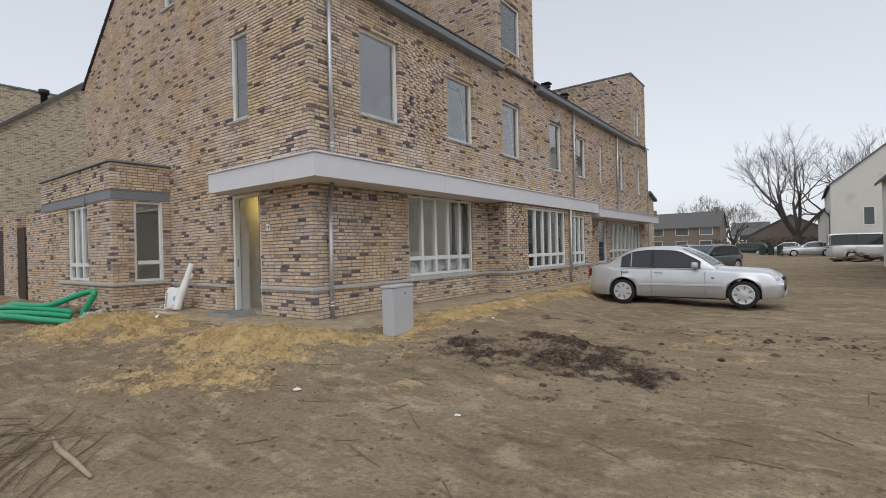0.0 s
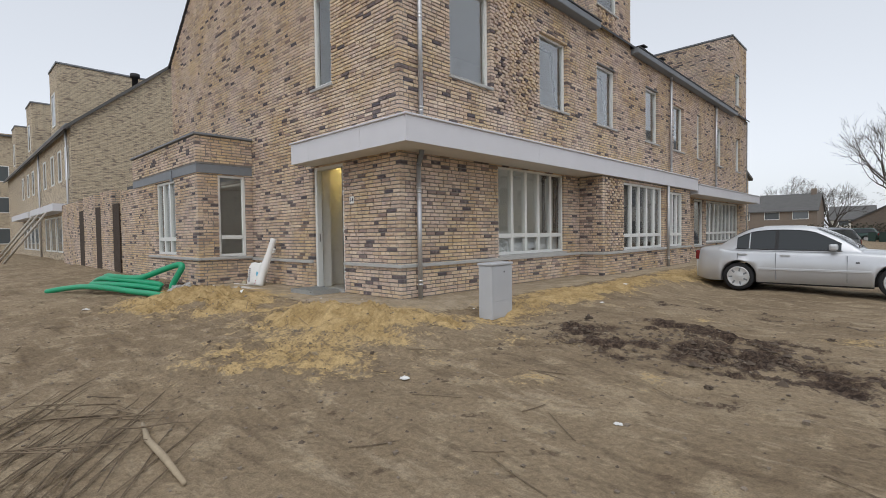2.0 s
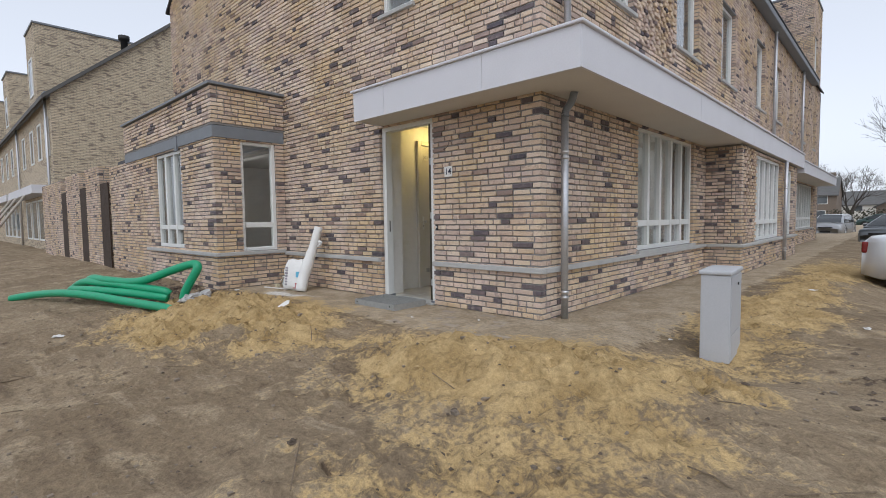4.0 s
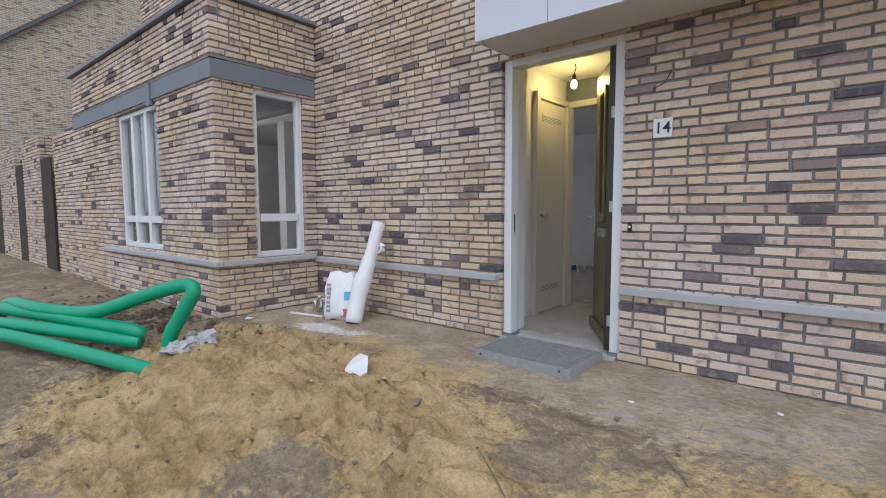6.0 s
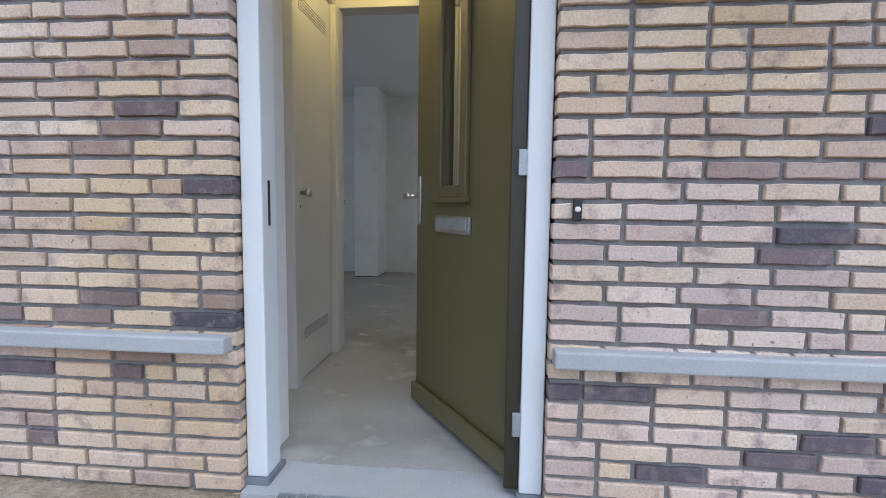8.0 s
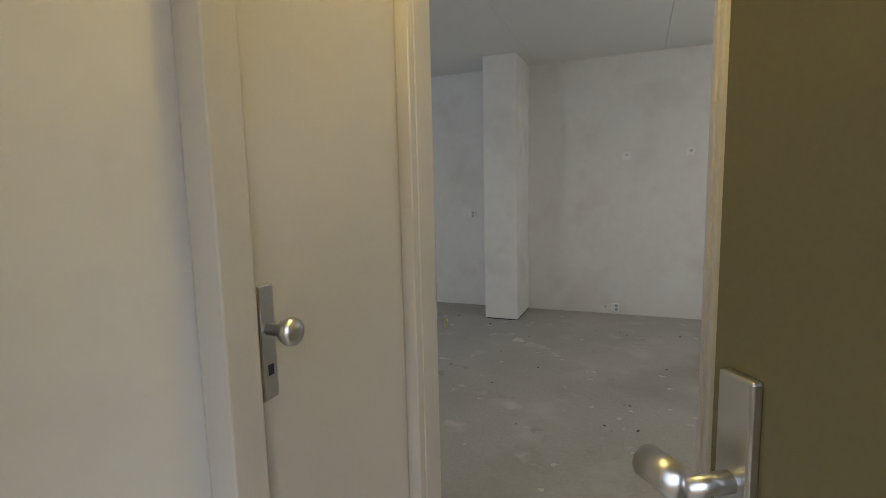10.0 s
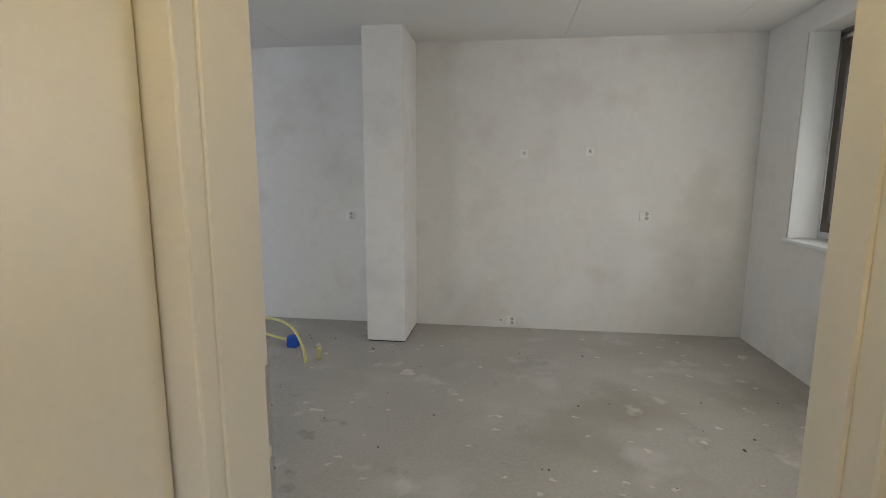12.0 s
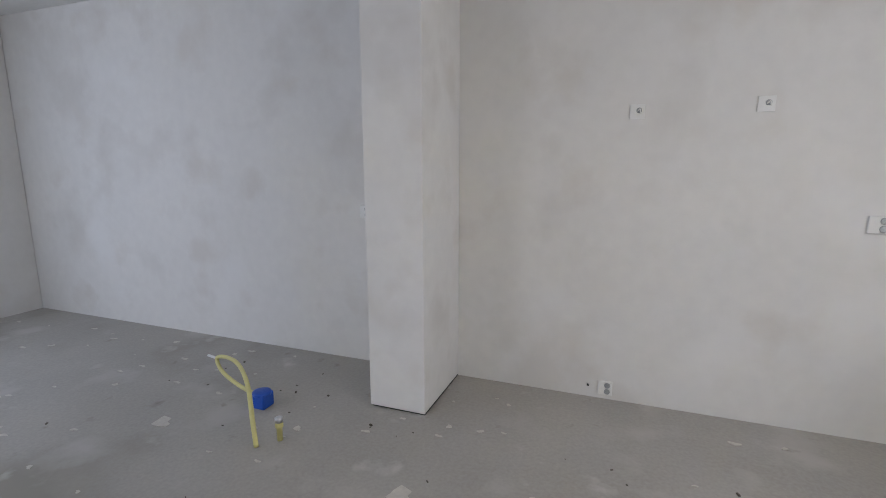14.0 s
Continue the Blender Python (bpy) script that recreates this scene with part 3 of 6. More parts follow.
wall_parapet = slab("wall_parapet", const(-10.4), const(-5.379), 2.63, 3.26, (0, -1.28, 0), X, SOUTH)
brick_skin(wall_parapet, lay_bricks(const(-10.4), lambda z, k: -5.4815 if k % 2 else -5.37, 2.66, 3.27), (0, -1.28, 0), X, SOUTH)
wall_parapet_side = slab("wall_parapet_side", const(-1.271), const(0.0), 2.63, 3.26, (-5.37, 0, 0), Y, EAST)
brick_skin(wall_parapet_side, lay_bricks(lambda z, k: -1.28 if k % 2 else -1.1685, const(-0.005), 2.66, 3.27), (-5.37, 0, 0), Y, EAST)
tagged(box_part("beam", (-10.45, -1.27, 2.43), (-5.385, -0.004, 2.625), STEEL_GREY, bev=0.006), kind="structure")
tagged(box_part("beam_cleat", (-7.1, -1.29, 2.36), (-6.98, -1.255, 2.63), STEEL_GREY), kind="structure")
tagged(box_part("trim_parapet", (-10.43, -1.33, 3.262), (-5.32, 0.0, 3.31), STEEL_GREY, bev=0.008), kind="structure")
tagged(box_part("roof_bay", (-12.0, -1.05, 2.44), (-5.6, 0.0, 2.62), ROOF), kind="structure")
tagged(box_part("wall_bay_west", (-12.0, -1.05, -0.2), (-11.8, 0.0, 2.42), MORTAR), kind="structure")
window("window_bay_front", (0, -1.25, 0), X, SOUTH, *bay_holes[0], cols=3, transom=0.95, sill=False, label="white three-light window in the brick bay")
window("window_bay_side", (-5.4, 0, 0), Y, EAST, *side_hole[0], cols=1, transom=0.98, sill=False, label="narrow white window in the side of the bay")

# west and back walls, that close the house
tagged(box_part("wall_west", (-10.9, 0.2, -0.2), (-10.7, 23.0, 6.45), MORTAR), kind="structure")
wall_north = slab("wall_north", lambda z, k: -10.9 if z < 6.45 else -10.9 + (z - 6.45) / 0.79, lambda z, k: 0 if z < 6.4 else -(z - 6.4) / 0.79, -0.2, 10.74, (0, 23.0, 0), X, SOUTH, cuts=(6.4, 6.45))

# concrete band round the foot of the walls
def band(name, a, b):
    tagged(box_part(name, a, b, CONCRETE, bev=0.008), kind="structure")


band("trim_band_south_a", (-5.4, -0.05, 0.425), (-2.70, 0.03, 0.485))
band("trim_band_south_b", (-1.605, -0.05, 0.425), (0.05, 0.03, 0.485))
band("trim_band_east", (-0.03, 0.031, 0.425), (0.05, 5.949, 0.485))
band("trim_band_step_side", (0.051, 5.9, 0.425), (0.67, 5.98, 0.485))
band("trim_band_step", (0.59, 5.981, 0.425), (0.67, 12.4, 0.485))
band("trim_band_east_far", (-0.03, 12.41, 0.425), (0.05, 13.1, 0.485))
band("trim_band_bay", (-9.0, -1.30, 0.465), (-5.35, -1.22, 0.525))
band("trim_band_bay_side", (-5.43, -1.219, 0.465), (-5.35, -0.051, 0.525))

# windows of the street front
for i, h in enumerate(upper):
    window("window_upper_%d" % (i + 1), (0, 0, 0), Y, EAST, *h, back=0.09, tilt=i in (1, 2, 4), glass=UPGLASS)
window("window_side", (0, 0, 0), X, SOUTH, *south_holes[1])
window("window_gable", (0, 0, 0), X, SOUTH, *south_holes[2])
window("window_step_1", (0.62, 0, 0), Y, EAST, *step_holes[0], cols=5, transom=0.88, label="white five-light window with small lower lights")
window("window_step_2", (0.62, 0, 0), Y, EAST, *step_holes[1], cols=3, transom=0.88, label="white three-light window with small lower lights")
window("window_far_1", (0, 0, 0), Y, EAST, 14.9, 16.0, 0.4, 2.2)
window("window_far_2", (0, 0, 0), Y, EAST, 16.4, 21.4, 0.5, 2.2, cols=8, transom=0.88, label="long white window of eight lights")
far_door = thing("door_2", (0, 13.6, -0.1), "white-painted panel door of the next house", "door", kind="structure")
box_part("leaf", (-0.14, 13.22, -0.1), (-0.09, 14.03, 2.13), PAINT, far_door)
box_part("frame", (-0.16, 13.16, 2.13), (-0.05, 14.09, 2.2), PAINT, far_door)

# canopy: white boards round the corner over door and windows
canopy = thing("canopy", (0, 0, 2.38), "flat canopy with wide white fascia boards round the house corner", "canopy", kind="structure")
box_part("soffit", (-2.58, -0.47, 2.362), (0.69, -0.012, 2.385), SOFFIT, canopy, "off-white boarded soffit")
box_part("soffit", (0.012, -0.012, 2.362), (0.69, 12.9, 2.385), SOFFIT, canopy)
for a, b in (((-2.6, -0.5, 2.355), (-1.98, -0.471, 2.73)), ((-1.975, -0.5, 2.355), (-0.4, -0.471, 2.73)), ((-0.395, -0.5, 2.355), (0.72, -0.471, 2.73)), ((-2.6, -0.47, 2.355), (-2.58, -0.012, 2.73)),
             ((0.691, -0.47, 2.355), (0.72, 3.0, 2.73)), ((0.691, 3.005, 2.355), (0.72, 6.4, 2.73)), ((0.691, 6.405, 2.355), (0.72, 9.7, 2.73)), ((0.691, 9.705, 2.355), (0.72, 12.9, 2.73)), ((0.02, 12.88, 2.355), (0.69, 12.9, 2.73))):
    box_part("fascia_board", a, b, FASCIA, canopy)
box_part("top_sheet", (-2.64, -0.53, 2.733), (0.75, -0.004, 2.765), FASCIA, canopy, bev=0.01)
box_part("top_sheet", (0.004, 0.0, 2.733), (0.75, 12.94, 2.765), FASCIA, canopy, bev=0.01)
canopy_far = thing("canopy_far", (0.3, 17.5, 2.3), "flat white canopy over the next house front", "canopy", kind="structure")
box_part("soffit", (0.012, 13.0, 2.25), (0.69, 22.3, 2.27), SOFFIT, canopy_far)
box_part("fascia_board", (0.691, 13.0, 2.24), (0.72, 22.3, 2.57), FASCIA, canopy_far)
box_part("fascia_board", (0.012, 12.96, 2.24), (0.72, 12.999, 2.57), FASCIA, canopy_far)
box_part("top_sheet", (0.004, 12.95, 2.572), (0.75, 22.34, 2.6), FASCIA, canopy_far)

# pitched roof of dark tiles, its gutter and verge
def roof_slope(name, x0, z0, x1, z1, y0, y1):
    rows, verts, faces = 20, [], []
    for i in range(rows):
        a, b = i / rows, (i + 1) / rows
        xa, za, xb, zb = x0 + (x1 - x0) * a, z0 + (z1 - z0) * a, x0 + (x1 - x0) * b, z0 + (z1 - z0) * b
        n = len(verts)
        verts += [(xa, y0, za + 0.06), (xa, y1, za + 0.06), (xb, y1, zb + 0.03), (xb, y0, zb + 0.03), (xa, y0, za), (xa, y1, za), (xb, y1, zb), (xb, y0, zb)]
        faces += [tuple(n + k for k in f) for f in ((0, 1, 2, 3), (0, 4, 5, 1), (3, 2, 6, 7), (0, 3, 7, 4), (1, 5, 6, 2), (4, 7, 6, 5))]
    return mesh_part(name, verts, faces, ROOF, kind="structure")


roof_slope("roof_east", 0.12, 6.35, -5.45, 10.76, -0.06, 23.05)
roof_slope("roof_west", -11.02, 6.35, -5.45, 10.76, -0.06, 23.05)
for i, (a, b) in enumerate(((-0.05, 6.69), (9.06, 20.29))):
    g = thing("gutter", (0.1, (a + b) / 2, 6.2), "dark box gutter along the eaves", "gutter", "gutters", "structure")
    box_part("trough", (0.0, a, 6.2), (0.24, b, 6.36), STEEL_GREY, g, bev=0.02)
    box_part("lip", (0.22, a, 6.361), (0.26, b, 6.39), ROOF, g)


def vent(x, y):
    v = thing("roof_vent", (x, y, 6.9), "small black vent cowl on the roof tiles", "vent", "roof vents")
    lathe_part("pipe", [(0.09, 0), (0.09, 0.35), (0.13, 0.36), (0.15, 0.42), (0.06, 0.52)], (x, y, 6.75), BLACK, v, sides=12)
    box_part("cap", (x - 0.16, y - 0.16, 7.25), (x + 0.16, y + 0.16, 7.3), BLACK, v, bev=0.02)


vent(-0.7, 11.6)
vent(-0.7, 13.3)


def downpipe(x, y, z0, z1, label, shoe=True):
    p = thing("downpipe", (x, y, z0), label, "pipe", "downpipes")
    tube_part("pipe", [(x, y, z0), (x, y, z1)], 0.04, ZINC, p, sides=14)
    for z in np.arange(z0 + 0.27, z1, 1.55):
        lathe_part("collar", [(0.041, 0), (0.047, 0.006), (0.047, 0.03), (0.041, 0.036)], (x, y, float(z)), CHROME, p, sides=14)
        lathe_part("collar", [(0.041, 0), (0.047, 0.006), (0.047, 0.03), (0.041, 0.036)], (x, y, float(z) + 0.06), CHROME, p, sides=14)
    return p


dp = downpipe(0.095, 0.33, -0.15, 2.16, "grey zinc downpipe beside the house corner under the canopy")
tube_part("elbow", smooth_line([(0.095, 0.33, 2.13), (0.11, 0.33, 2.2), (0.2, 0.29, 2.28), (0.24, 0.27, 2.365)], 5), 0.041, STEEL_GREY, dp, "dark elbow", sides=14)
downpipe(0.075, 0.42, 2.765, 6.2, "grey zinc downpipe above the canopy")
downpipe(0.075, 12.2, 2.765, 6.2, "grey zinc downpipe on the street front")
downpipe(0.075, 17.5, 2.6, 6.2, "grey zinc downpipe on the street front")
downpipe(0.695, 10.15, -0.15, 2.36, "grey zinc downpipe between the front windows")

# white rooms behind the upper windows
tagged(box_part("wall_upper_inner", (-3.3, 0.2, 2.79), (-3.2, 22.8, 6.0), PLASTER), kind="structure")
tagged(box_part("ceiling_upper", (-3.2, 0.21, 5.9), (-0.21, 22.8, 6.0), CEIL), kind="structure")


# ---------------------------------------------------------------- ground: one sheet to the horizon
def smoothstep(a, b, v):
    t = np.clip((v - a) / (b - a), 0, 1)
    return t * t * (3 - 2 * t)


def heap(x, y, cx, cy, rx, ry, turn=0.0):
    c, s = math.cos(turn), math.sin(turn)
    u, v = ((x - cx) * c + (y - cy) * s) / rx, (-(x - cx) * s + (y - cy) * c) / ry
    return np.exp(-(u * u + v * v))


def ripple(x, y, s, seed):
    """Smooth value noise on a grid of points."""
    r = np.random.default_rng(seed).uniform(-1, 1, (257, 257))
    u, v = x / s + 500.0, y / s + 500.0
    i, j = np.floor(u).astype(int), np.floor(v).astype(int)
    fu, fv = u - i, v - j
    fu, fv = fu * fu * (3 - 2 * fu), fv * fv * (3 - 2 * fv)
    a, b, c, d = r[i % 257, j % 257], r[(i + 1) % 257, j % 257], r[i % 257, (j + 1) % 257], r[(i + 1) % 257, (j + 1) % 257]
    return a * (1 - fu) * (1 - fv) + b * fu * (1 - fv) + c * (1 - fu) * fv + d * fu * fv


def raster():
    """Trodden lumps and footprints over the sand, on a fine grid (x -6.5 to 3.5, y -4.5 to 0)."""
    r = np.random.default_rng(77)
    X, Y = np.meshgrid(np.arange(-6.5, 3.5, 0.02), np.arange(-4.5, 0.0, 0.02))
    Z = np.zeros_like(X)
    for i in range(760):
        cx, cy, a = r.uniform(-6.4, 3.4), r.uniform(-4.4, -0.7), r.uniform(0, 3.14)
        l, w, dep = r.uniform(0.06, 0.17), r.uniform(0.035, 0.08), r.uniform(0.02, 0.07)
        i0, j0 = int((cy + 4.5) / 0.02), int((cx + 6.5) / 0.02)
        sl = (slice(max(i0 - 20, 0), i0 + 20), slice(max(j0 - 20, 0), j0 + 20))
        u, v = (X[sl] - cx) * math.cos(a) + (Y[sl] - cy) * math.sin(a), -(X[sl] - cx) * math.sin(a) + (Y[sl] - cy) * math.cos(a)
        q = (u / l) ** 2 + (v / w) ** 2
        Z[sl] += dep * (0.75 * np.exp(-((np.sqrt(q) - 1.35) ** 2) / 0.12) - 1.0 * np.exp(-q * q))
    return Z


SCUFF = raster()


def scuffs(x, y):
    u, v = (x + 6.5) / 0.02, (y + 4.5) / 0.02
    ok = (u >= 0) & (v >= 0) & (u < 498) & (v < 223)
    u, v = np.where(ok, u, 0), np.where(ok, v, 0)
    i, j = u.astype(int), v.astype(int)
    fu, fv = u - i, v - j
    return ok * (SCUFF[j, i] * (1 - fu) * (1 - fv) + SCUFF[j, i + 1] * fu * (1 - fv) + SCUFF[j + 1, i] * (1 - fu) * fv + SCUFF[j + 1, i + 1] * fu * fv)


def cover(x, y):
    """Masks of sand, dark soil, paved strip and spilt plaster powder."""
    wx, wy = x + 0.22 * ripple(x, y, 0.7, 21) + 0.1 * ripple(x, y, 0.23, 22), y + 0.22 * ripple(x, y, 0.7, 23) + 0.1 * ripple(x, y, 0.23, 24)
    sand = 1.2 * heap(wx, wy, -3.9, -1.9, 1.3, 0.85, -0.15) + 1.1 * heap(wx, wy, -2.4, -1.9, 1.2, 0.85, -0.1) + 0.45 * heap(wx, wy, -3.0, -2.9, 1.1, 0.4)
    sand = sand + 1.25 * heap(wx, wy, 0.7, -1.45, 1.25, 0.75, 0.25) + 0.55 * heap(wx, wy, 1.6, -2.9, 1.1, 0.7, 0.3)
    sand = sand + 0.95 * heap(wx, wy, 1.75, 3.2, 0.55, 3.6) + 0.85 * heap(wx, wy, 1.9, 8.5, 0.6, 2.5)
    sand = sand - 0.9 * heap(wx, wy, -2.2, -2.55, 0.35, 0.3, 0.6)
    dark = 1.1 * heap(wx, wy, 3.6, -0.35, 0.8, 0.45, -0.5) + 0.95 * heap(wx, wy, 5.1, -0.1, 0.75, 0.5, -0.2) + 0.9 * heap(wx, wy, 3.95, 1.15, 0.6, 0.35) + 0.55 * heap(wx, wy, 4.6, 0.4, 0.6, 0.5)
    dark = dark + 0.75 * heap(wx, wy, -6.3, -1.75, 1.7, 0.5) + 0.5 * heap(wx, wy, 3.8, 3.0, 1.2, 0.4) + 0.5 * heap(wx, wy, 5.0, -1.5, 0.5, 0.2, 0.3)
    broken = np.clip(1.9 * ripple(x, y, 0.31, 41) + 0.9 * ripple(x, y, 0.12, 42), 0, 1)
    dark = dark + broken * (0.5 * heap(wx, wy, 4.5, 0.7, 1.9, 1.3) + 0.7 * heap(wx, wy, 7.4, 2.8, 2.4, 1.2) + 0.5 * heap(wx, wy, -6.0, -2.2, 2.2, 0.8))
    sand = sand + np.clip(1.5 * ripple(x, y, 0.5, 43), 0, 1) * (0.55 * heap(wx, wy, 6.0, 2.2, 3.0, 1.6) + 0.5 * heap(wx, wy, 2.6, -1.2, 2.0, 1.0))
    paved = np.maximum(smoothstep(1.25, 0.9, -y) * (x < 0.9) * (x > -5.4), smoothstep(1.25, 0.95, x) * (y > -0.4))
    powder = 1.1 * heap(wx, wy, -4.1, -0.86, 0.5, 0.2, 0.15)
    dark = dark * (0.78 + 0.5 * ripple(x, y, 0.2, 44) + 0.3 * ripple(x, y, 0.08, 45))
    return np.clip(sand, 0, 1), np.clip(dark, 0, 1), np.clip(paved, 0, 1), np.clip(powder, 0, 1)


def height(x, y):
    d = np.maximum(np.maximum(x - 0.5, 0), np.where(x > 0.5, 0, np.maximum(-y, 0)))
    d = np.where((x > 0.5) & (y < 0), np.hypot(x - 0.5, y), d)
    z = -0.092 - 0.165 * smoothstep(0.9, 5.0, d)
    z = z - 0.15 * smoothstep(1.9, 3.0, x) * smoothstep(2.0, 6.0, y)
    sand, dark, paved, powder = cover(x, y)
    loose = 1 - paved
    z = z + 0.14 * heap(x, y, -3.7, -2.0, 1.2, 0.5, -0.15) + 0.09 * heap(x, y, -2.3, -2.05, 1.0, 0.5, -0.1) + 0.22 * heap(x, y, 0.7, -1.6, 1.0, 0.5, 0.25) + 0.07 * heap(x, y, 1.75, 4.4, 0.4, 2.6) - 0.12 * heap(x, y, 1.85, 0.25, 0.8, 0.9) - 0.10 * heap(x, y, 2.9, 7.4, 1.2, 1.3)
    rough = 0.3 + 0.9 * sand + 1.0 * dark
    z = z + loose * (0.035 * ripple(x, y, 1.9, 1) + 0.022 * ripple(x, y, 0.62, 2) + rough * (0.026 * ripple(x, y, 0.27, 3) + (0.018 * ripple(x, y, 0.13, 4) + 0.009 * ripple(x, y, 0.065, 14)) * (d < 9)))
    ridge = np.abs(ripple(x + 0.3 * ripple(x, y, 0.5, 8), y, 0.34, 6))
    lumps = np.abs(ripple(x * 0.75 + 0.66 * y + 0.08 * ripple(x, y, 0.2, 32), 0.75 * y - 0.66 * x, 0.105, 31))
    z = z + loose * (1.0 * sand + 1.0 * dark + 0.12) * (d < 9) * 0.085 * (0.28 - np.clip(lumps, 0, 0.55))
    z = z - (sand + 0.7 * dark) * loose * 0.11 * np.clip(0.4 - ridge, 0, 1)
    z = z + loose * (0.18 + 0.65 * sand) * scuffs(x, y)
    track = np.sin((x * 0.35 + y * 0.95 + 0.25 * ripple(x, y, 2.5, 5)) * 5.2)
    z = z - 0.022 * smoothstep(0.4, 1.0, track) * smoothstep(2.5, 4.5, d) * (d < 14)
    z = z + paved * (0.005 * ripple(x, y, 0.3, 9) + 0.003 * ripple(x, y, 0.1, 19))
    return z


def axis(dense, lo, hi, step, far):
    a = list(np.arange(lo, hi, step))
    v, s = hi, step
    while v < far:
        a.append(v); s *= 1.13; v += s
    a.append(far)
    v, s = lo, step
    while v > -far:
        s *= 1.13; v -= s; a.append(max(v, -far))
    return np.array(sorted(set(np.round(a, 4))))


gx, gy = axis(True, -8.5, 8.0, 0.036, 900.0), axis(True, -7.0, 1.6, 0.036, 900.0)
gy = np.array(sorted(set(np.round(np.concatenate([gy[gy <= 1.6], np.arange(1.66, 7.5, 0.06), gy[gy > 7.5]]), 4))))
GX, GY = np.meshgrid(gx, gy)
GZ = height(GX, GY)
inside = (GX < -0.1) & (GY > 0.12) & (GX > -10.8) & (GY < 22.9)
GZ = np.where(inside | ((GX < -5.5) & (GX > -11.9) & (GY > -1.1) & (GY < 0.2)), -0.3, GZ)
nx, ny = len(gx), len(gy)
me = bpy.data.meshes.new("ground")
idx = np.arange(nx * ny).reshape(ny, nx)
quads = np.stack([idx[:-1, :-1], idx[:-1, 1:], idx[1:, 1:], idx[1:, :-1]], -1).reshape(-1, 4)
me.from_pydata(np.stack([GX, GY, GZ], -1).reshape(-1, 3).tolist(), [], quads.tolist())
me.shade_smooth()
layer = me.color_attributes.new("cover", "FLOAT_COLOR", "POINT")
sm, dm, pm, wmask = cover(GX, GY)
layer.data.foreach_set("color", np.stack([sm, dm, pm, wmask], -1).reshape(-1).astype(np.float32))
me.materials.append(SOIL)
ground = tagged(new("ground", me), kind="structure")


def ground_z(x, y):
    return float(height(np.array([float(x)]), np.array([float(y)]))[0])


# ---------------------------------------------------------------- house inside
F, C = -0.07, 2.53
tagged(box_part("floor", (-10.7, 0.2, -0.2), (-0.2, 5.8, F), SCREED), kind="structure")
tagged(box_part("floor_bay", (-11.8, -1.05, -0.2), (-5.6, 0.2, F), SCREED), kind="structure")
tagged(box_part("floor_threshold", (-2.67, -0.02, -0.2), (-1.63, 0.199, F - 0.004), CONCRETE), kind="structure")
bm = bmesh.new()
for i in range(9):
    x1 = -0.2 if i == 0 else -0.84 - 1.2 * (i - 1)
    x0 = -0.84 - 1.2 * i
    add_box(bm, (x0 + 0.001, 0.2, C), (x1 - 0.001, 5.8, C + 0.1), bev=0.003)
add_box(bm, (-10.7, 0.2, C + 0.1), (-0.2, 5.8, C + 0.25))
tagged(part("ceiling", bm, CEIL), kind="structure")
tagged(box_part("floor_upper", (-10.7, 5.801, C), (-0.2, 22.8, C + 0.25), CONCRETE), kind="structure")
tagged(box_part("wall_room_north", (-10.6, 5.624, F), (-0.2, 5.8, C), PLASTER), kind="structure")
tagged(box_part("wall_bay_west", (-10.6, -1.05, F), (-10.4, 5.62, C), PLASTER), kind="structure")
# the opening and window here are unseen, added to hold the west fill lamp
slab("wall_room_west", const(0.9), const(5.62), F, C, (-7.53, 0, 0), Y, EAST, [(1.8, 4.2, 0.2, 2.3)], front=0.0, back=-0.2, material=PLASTER)
window("window_west_added", (-7.53, 0, 0), Y, EAST, 1.8, 4.2, 0.2, 2.3, cols=2, sill=False, label="wide white window, unseen, added at the back of the room for the fill lamp")
chase = (-4.21, -4.13, 0.45, 0.64)
slab("wall_room_east", const(-5.62), const(-0.2), F, C, (-0.405, 0, 0), (0, -1, 0), (-1, 0, 0), [(-5.06, -2.62, 0.895, 2.37), chase], front=0.0, back=-0.2, material=PLASTER)
tagged(box_part("chase_back", (-0.35, 4.1, 0.4), (-0.34, 4.28, 0.66), MORTAR), kind="structure")
slab("wall_room_south", const(-10.39), const(-0.41), F, C, (0, 0.4, 0), (1, 0, 0), (0, -1, 0), [(-2.66, -1.65, -0.1, 2.36), (-9.55, -5.7, -0.1, 2.38)], front=0.19, back=0.0, material=PLASTER)
tagged(box_part("wall_hall_left", (-3.6, 0.41, F), (-2.9, 1.69, C), PLASTER), kind="structure")
tagged(box_part("wall_hall_right", (-1.5, 0.41, F), (-1.4, 1.69, C), PLASTER), kind="structure")
tagged(box_part("wall_hall_end", (-2.03, 1.69, F), (-0.41, 1.80, C), PLASTER), kind="structure")
tagged(box_part("pillar", (-3.675, 5.06, F + 0.012), (-3.34, 5.623, C), PLASTER, bev=0.006), kind="structure")
tagged(box_part("pillar_foot", (-3.665, 5.075, F), (-3.345, 5.62, F + 0.011), BLACK), kind="structure")

frame_room = thing("door_frame_room", (-2.46, 1.75, F), "painted door frame without a leaf between hall and room", "door frame", kind="structure")
box_part("left_jamb", (-2.9, 1.63, F), (-2.825, 1.745, 2.22), DOORWHITE, frame_room, bev=0.004)
box_part("right_jamb", (-2.073, 1.68, F), (-2.03, 1.685 + 0.13, 2.22), DOORWHITE, frame_room, bev=0.004)
box_part("stop", (-2.08, 1.73, F), (-2.0735, 1.80, 2.22), DOORWHITE, frame_room)
box_part("head", (-2.9, 1.66, 2.221), (-2.03, 1.80, 2.29), DOORWHITE, frame_room, bev=0.004)
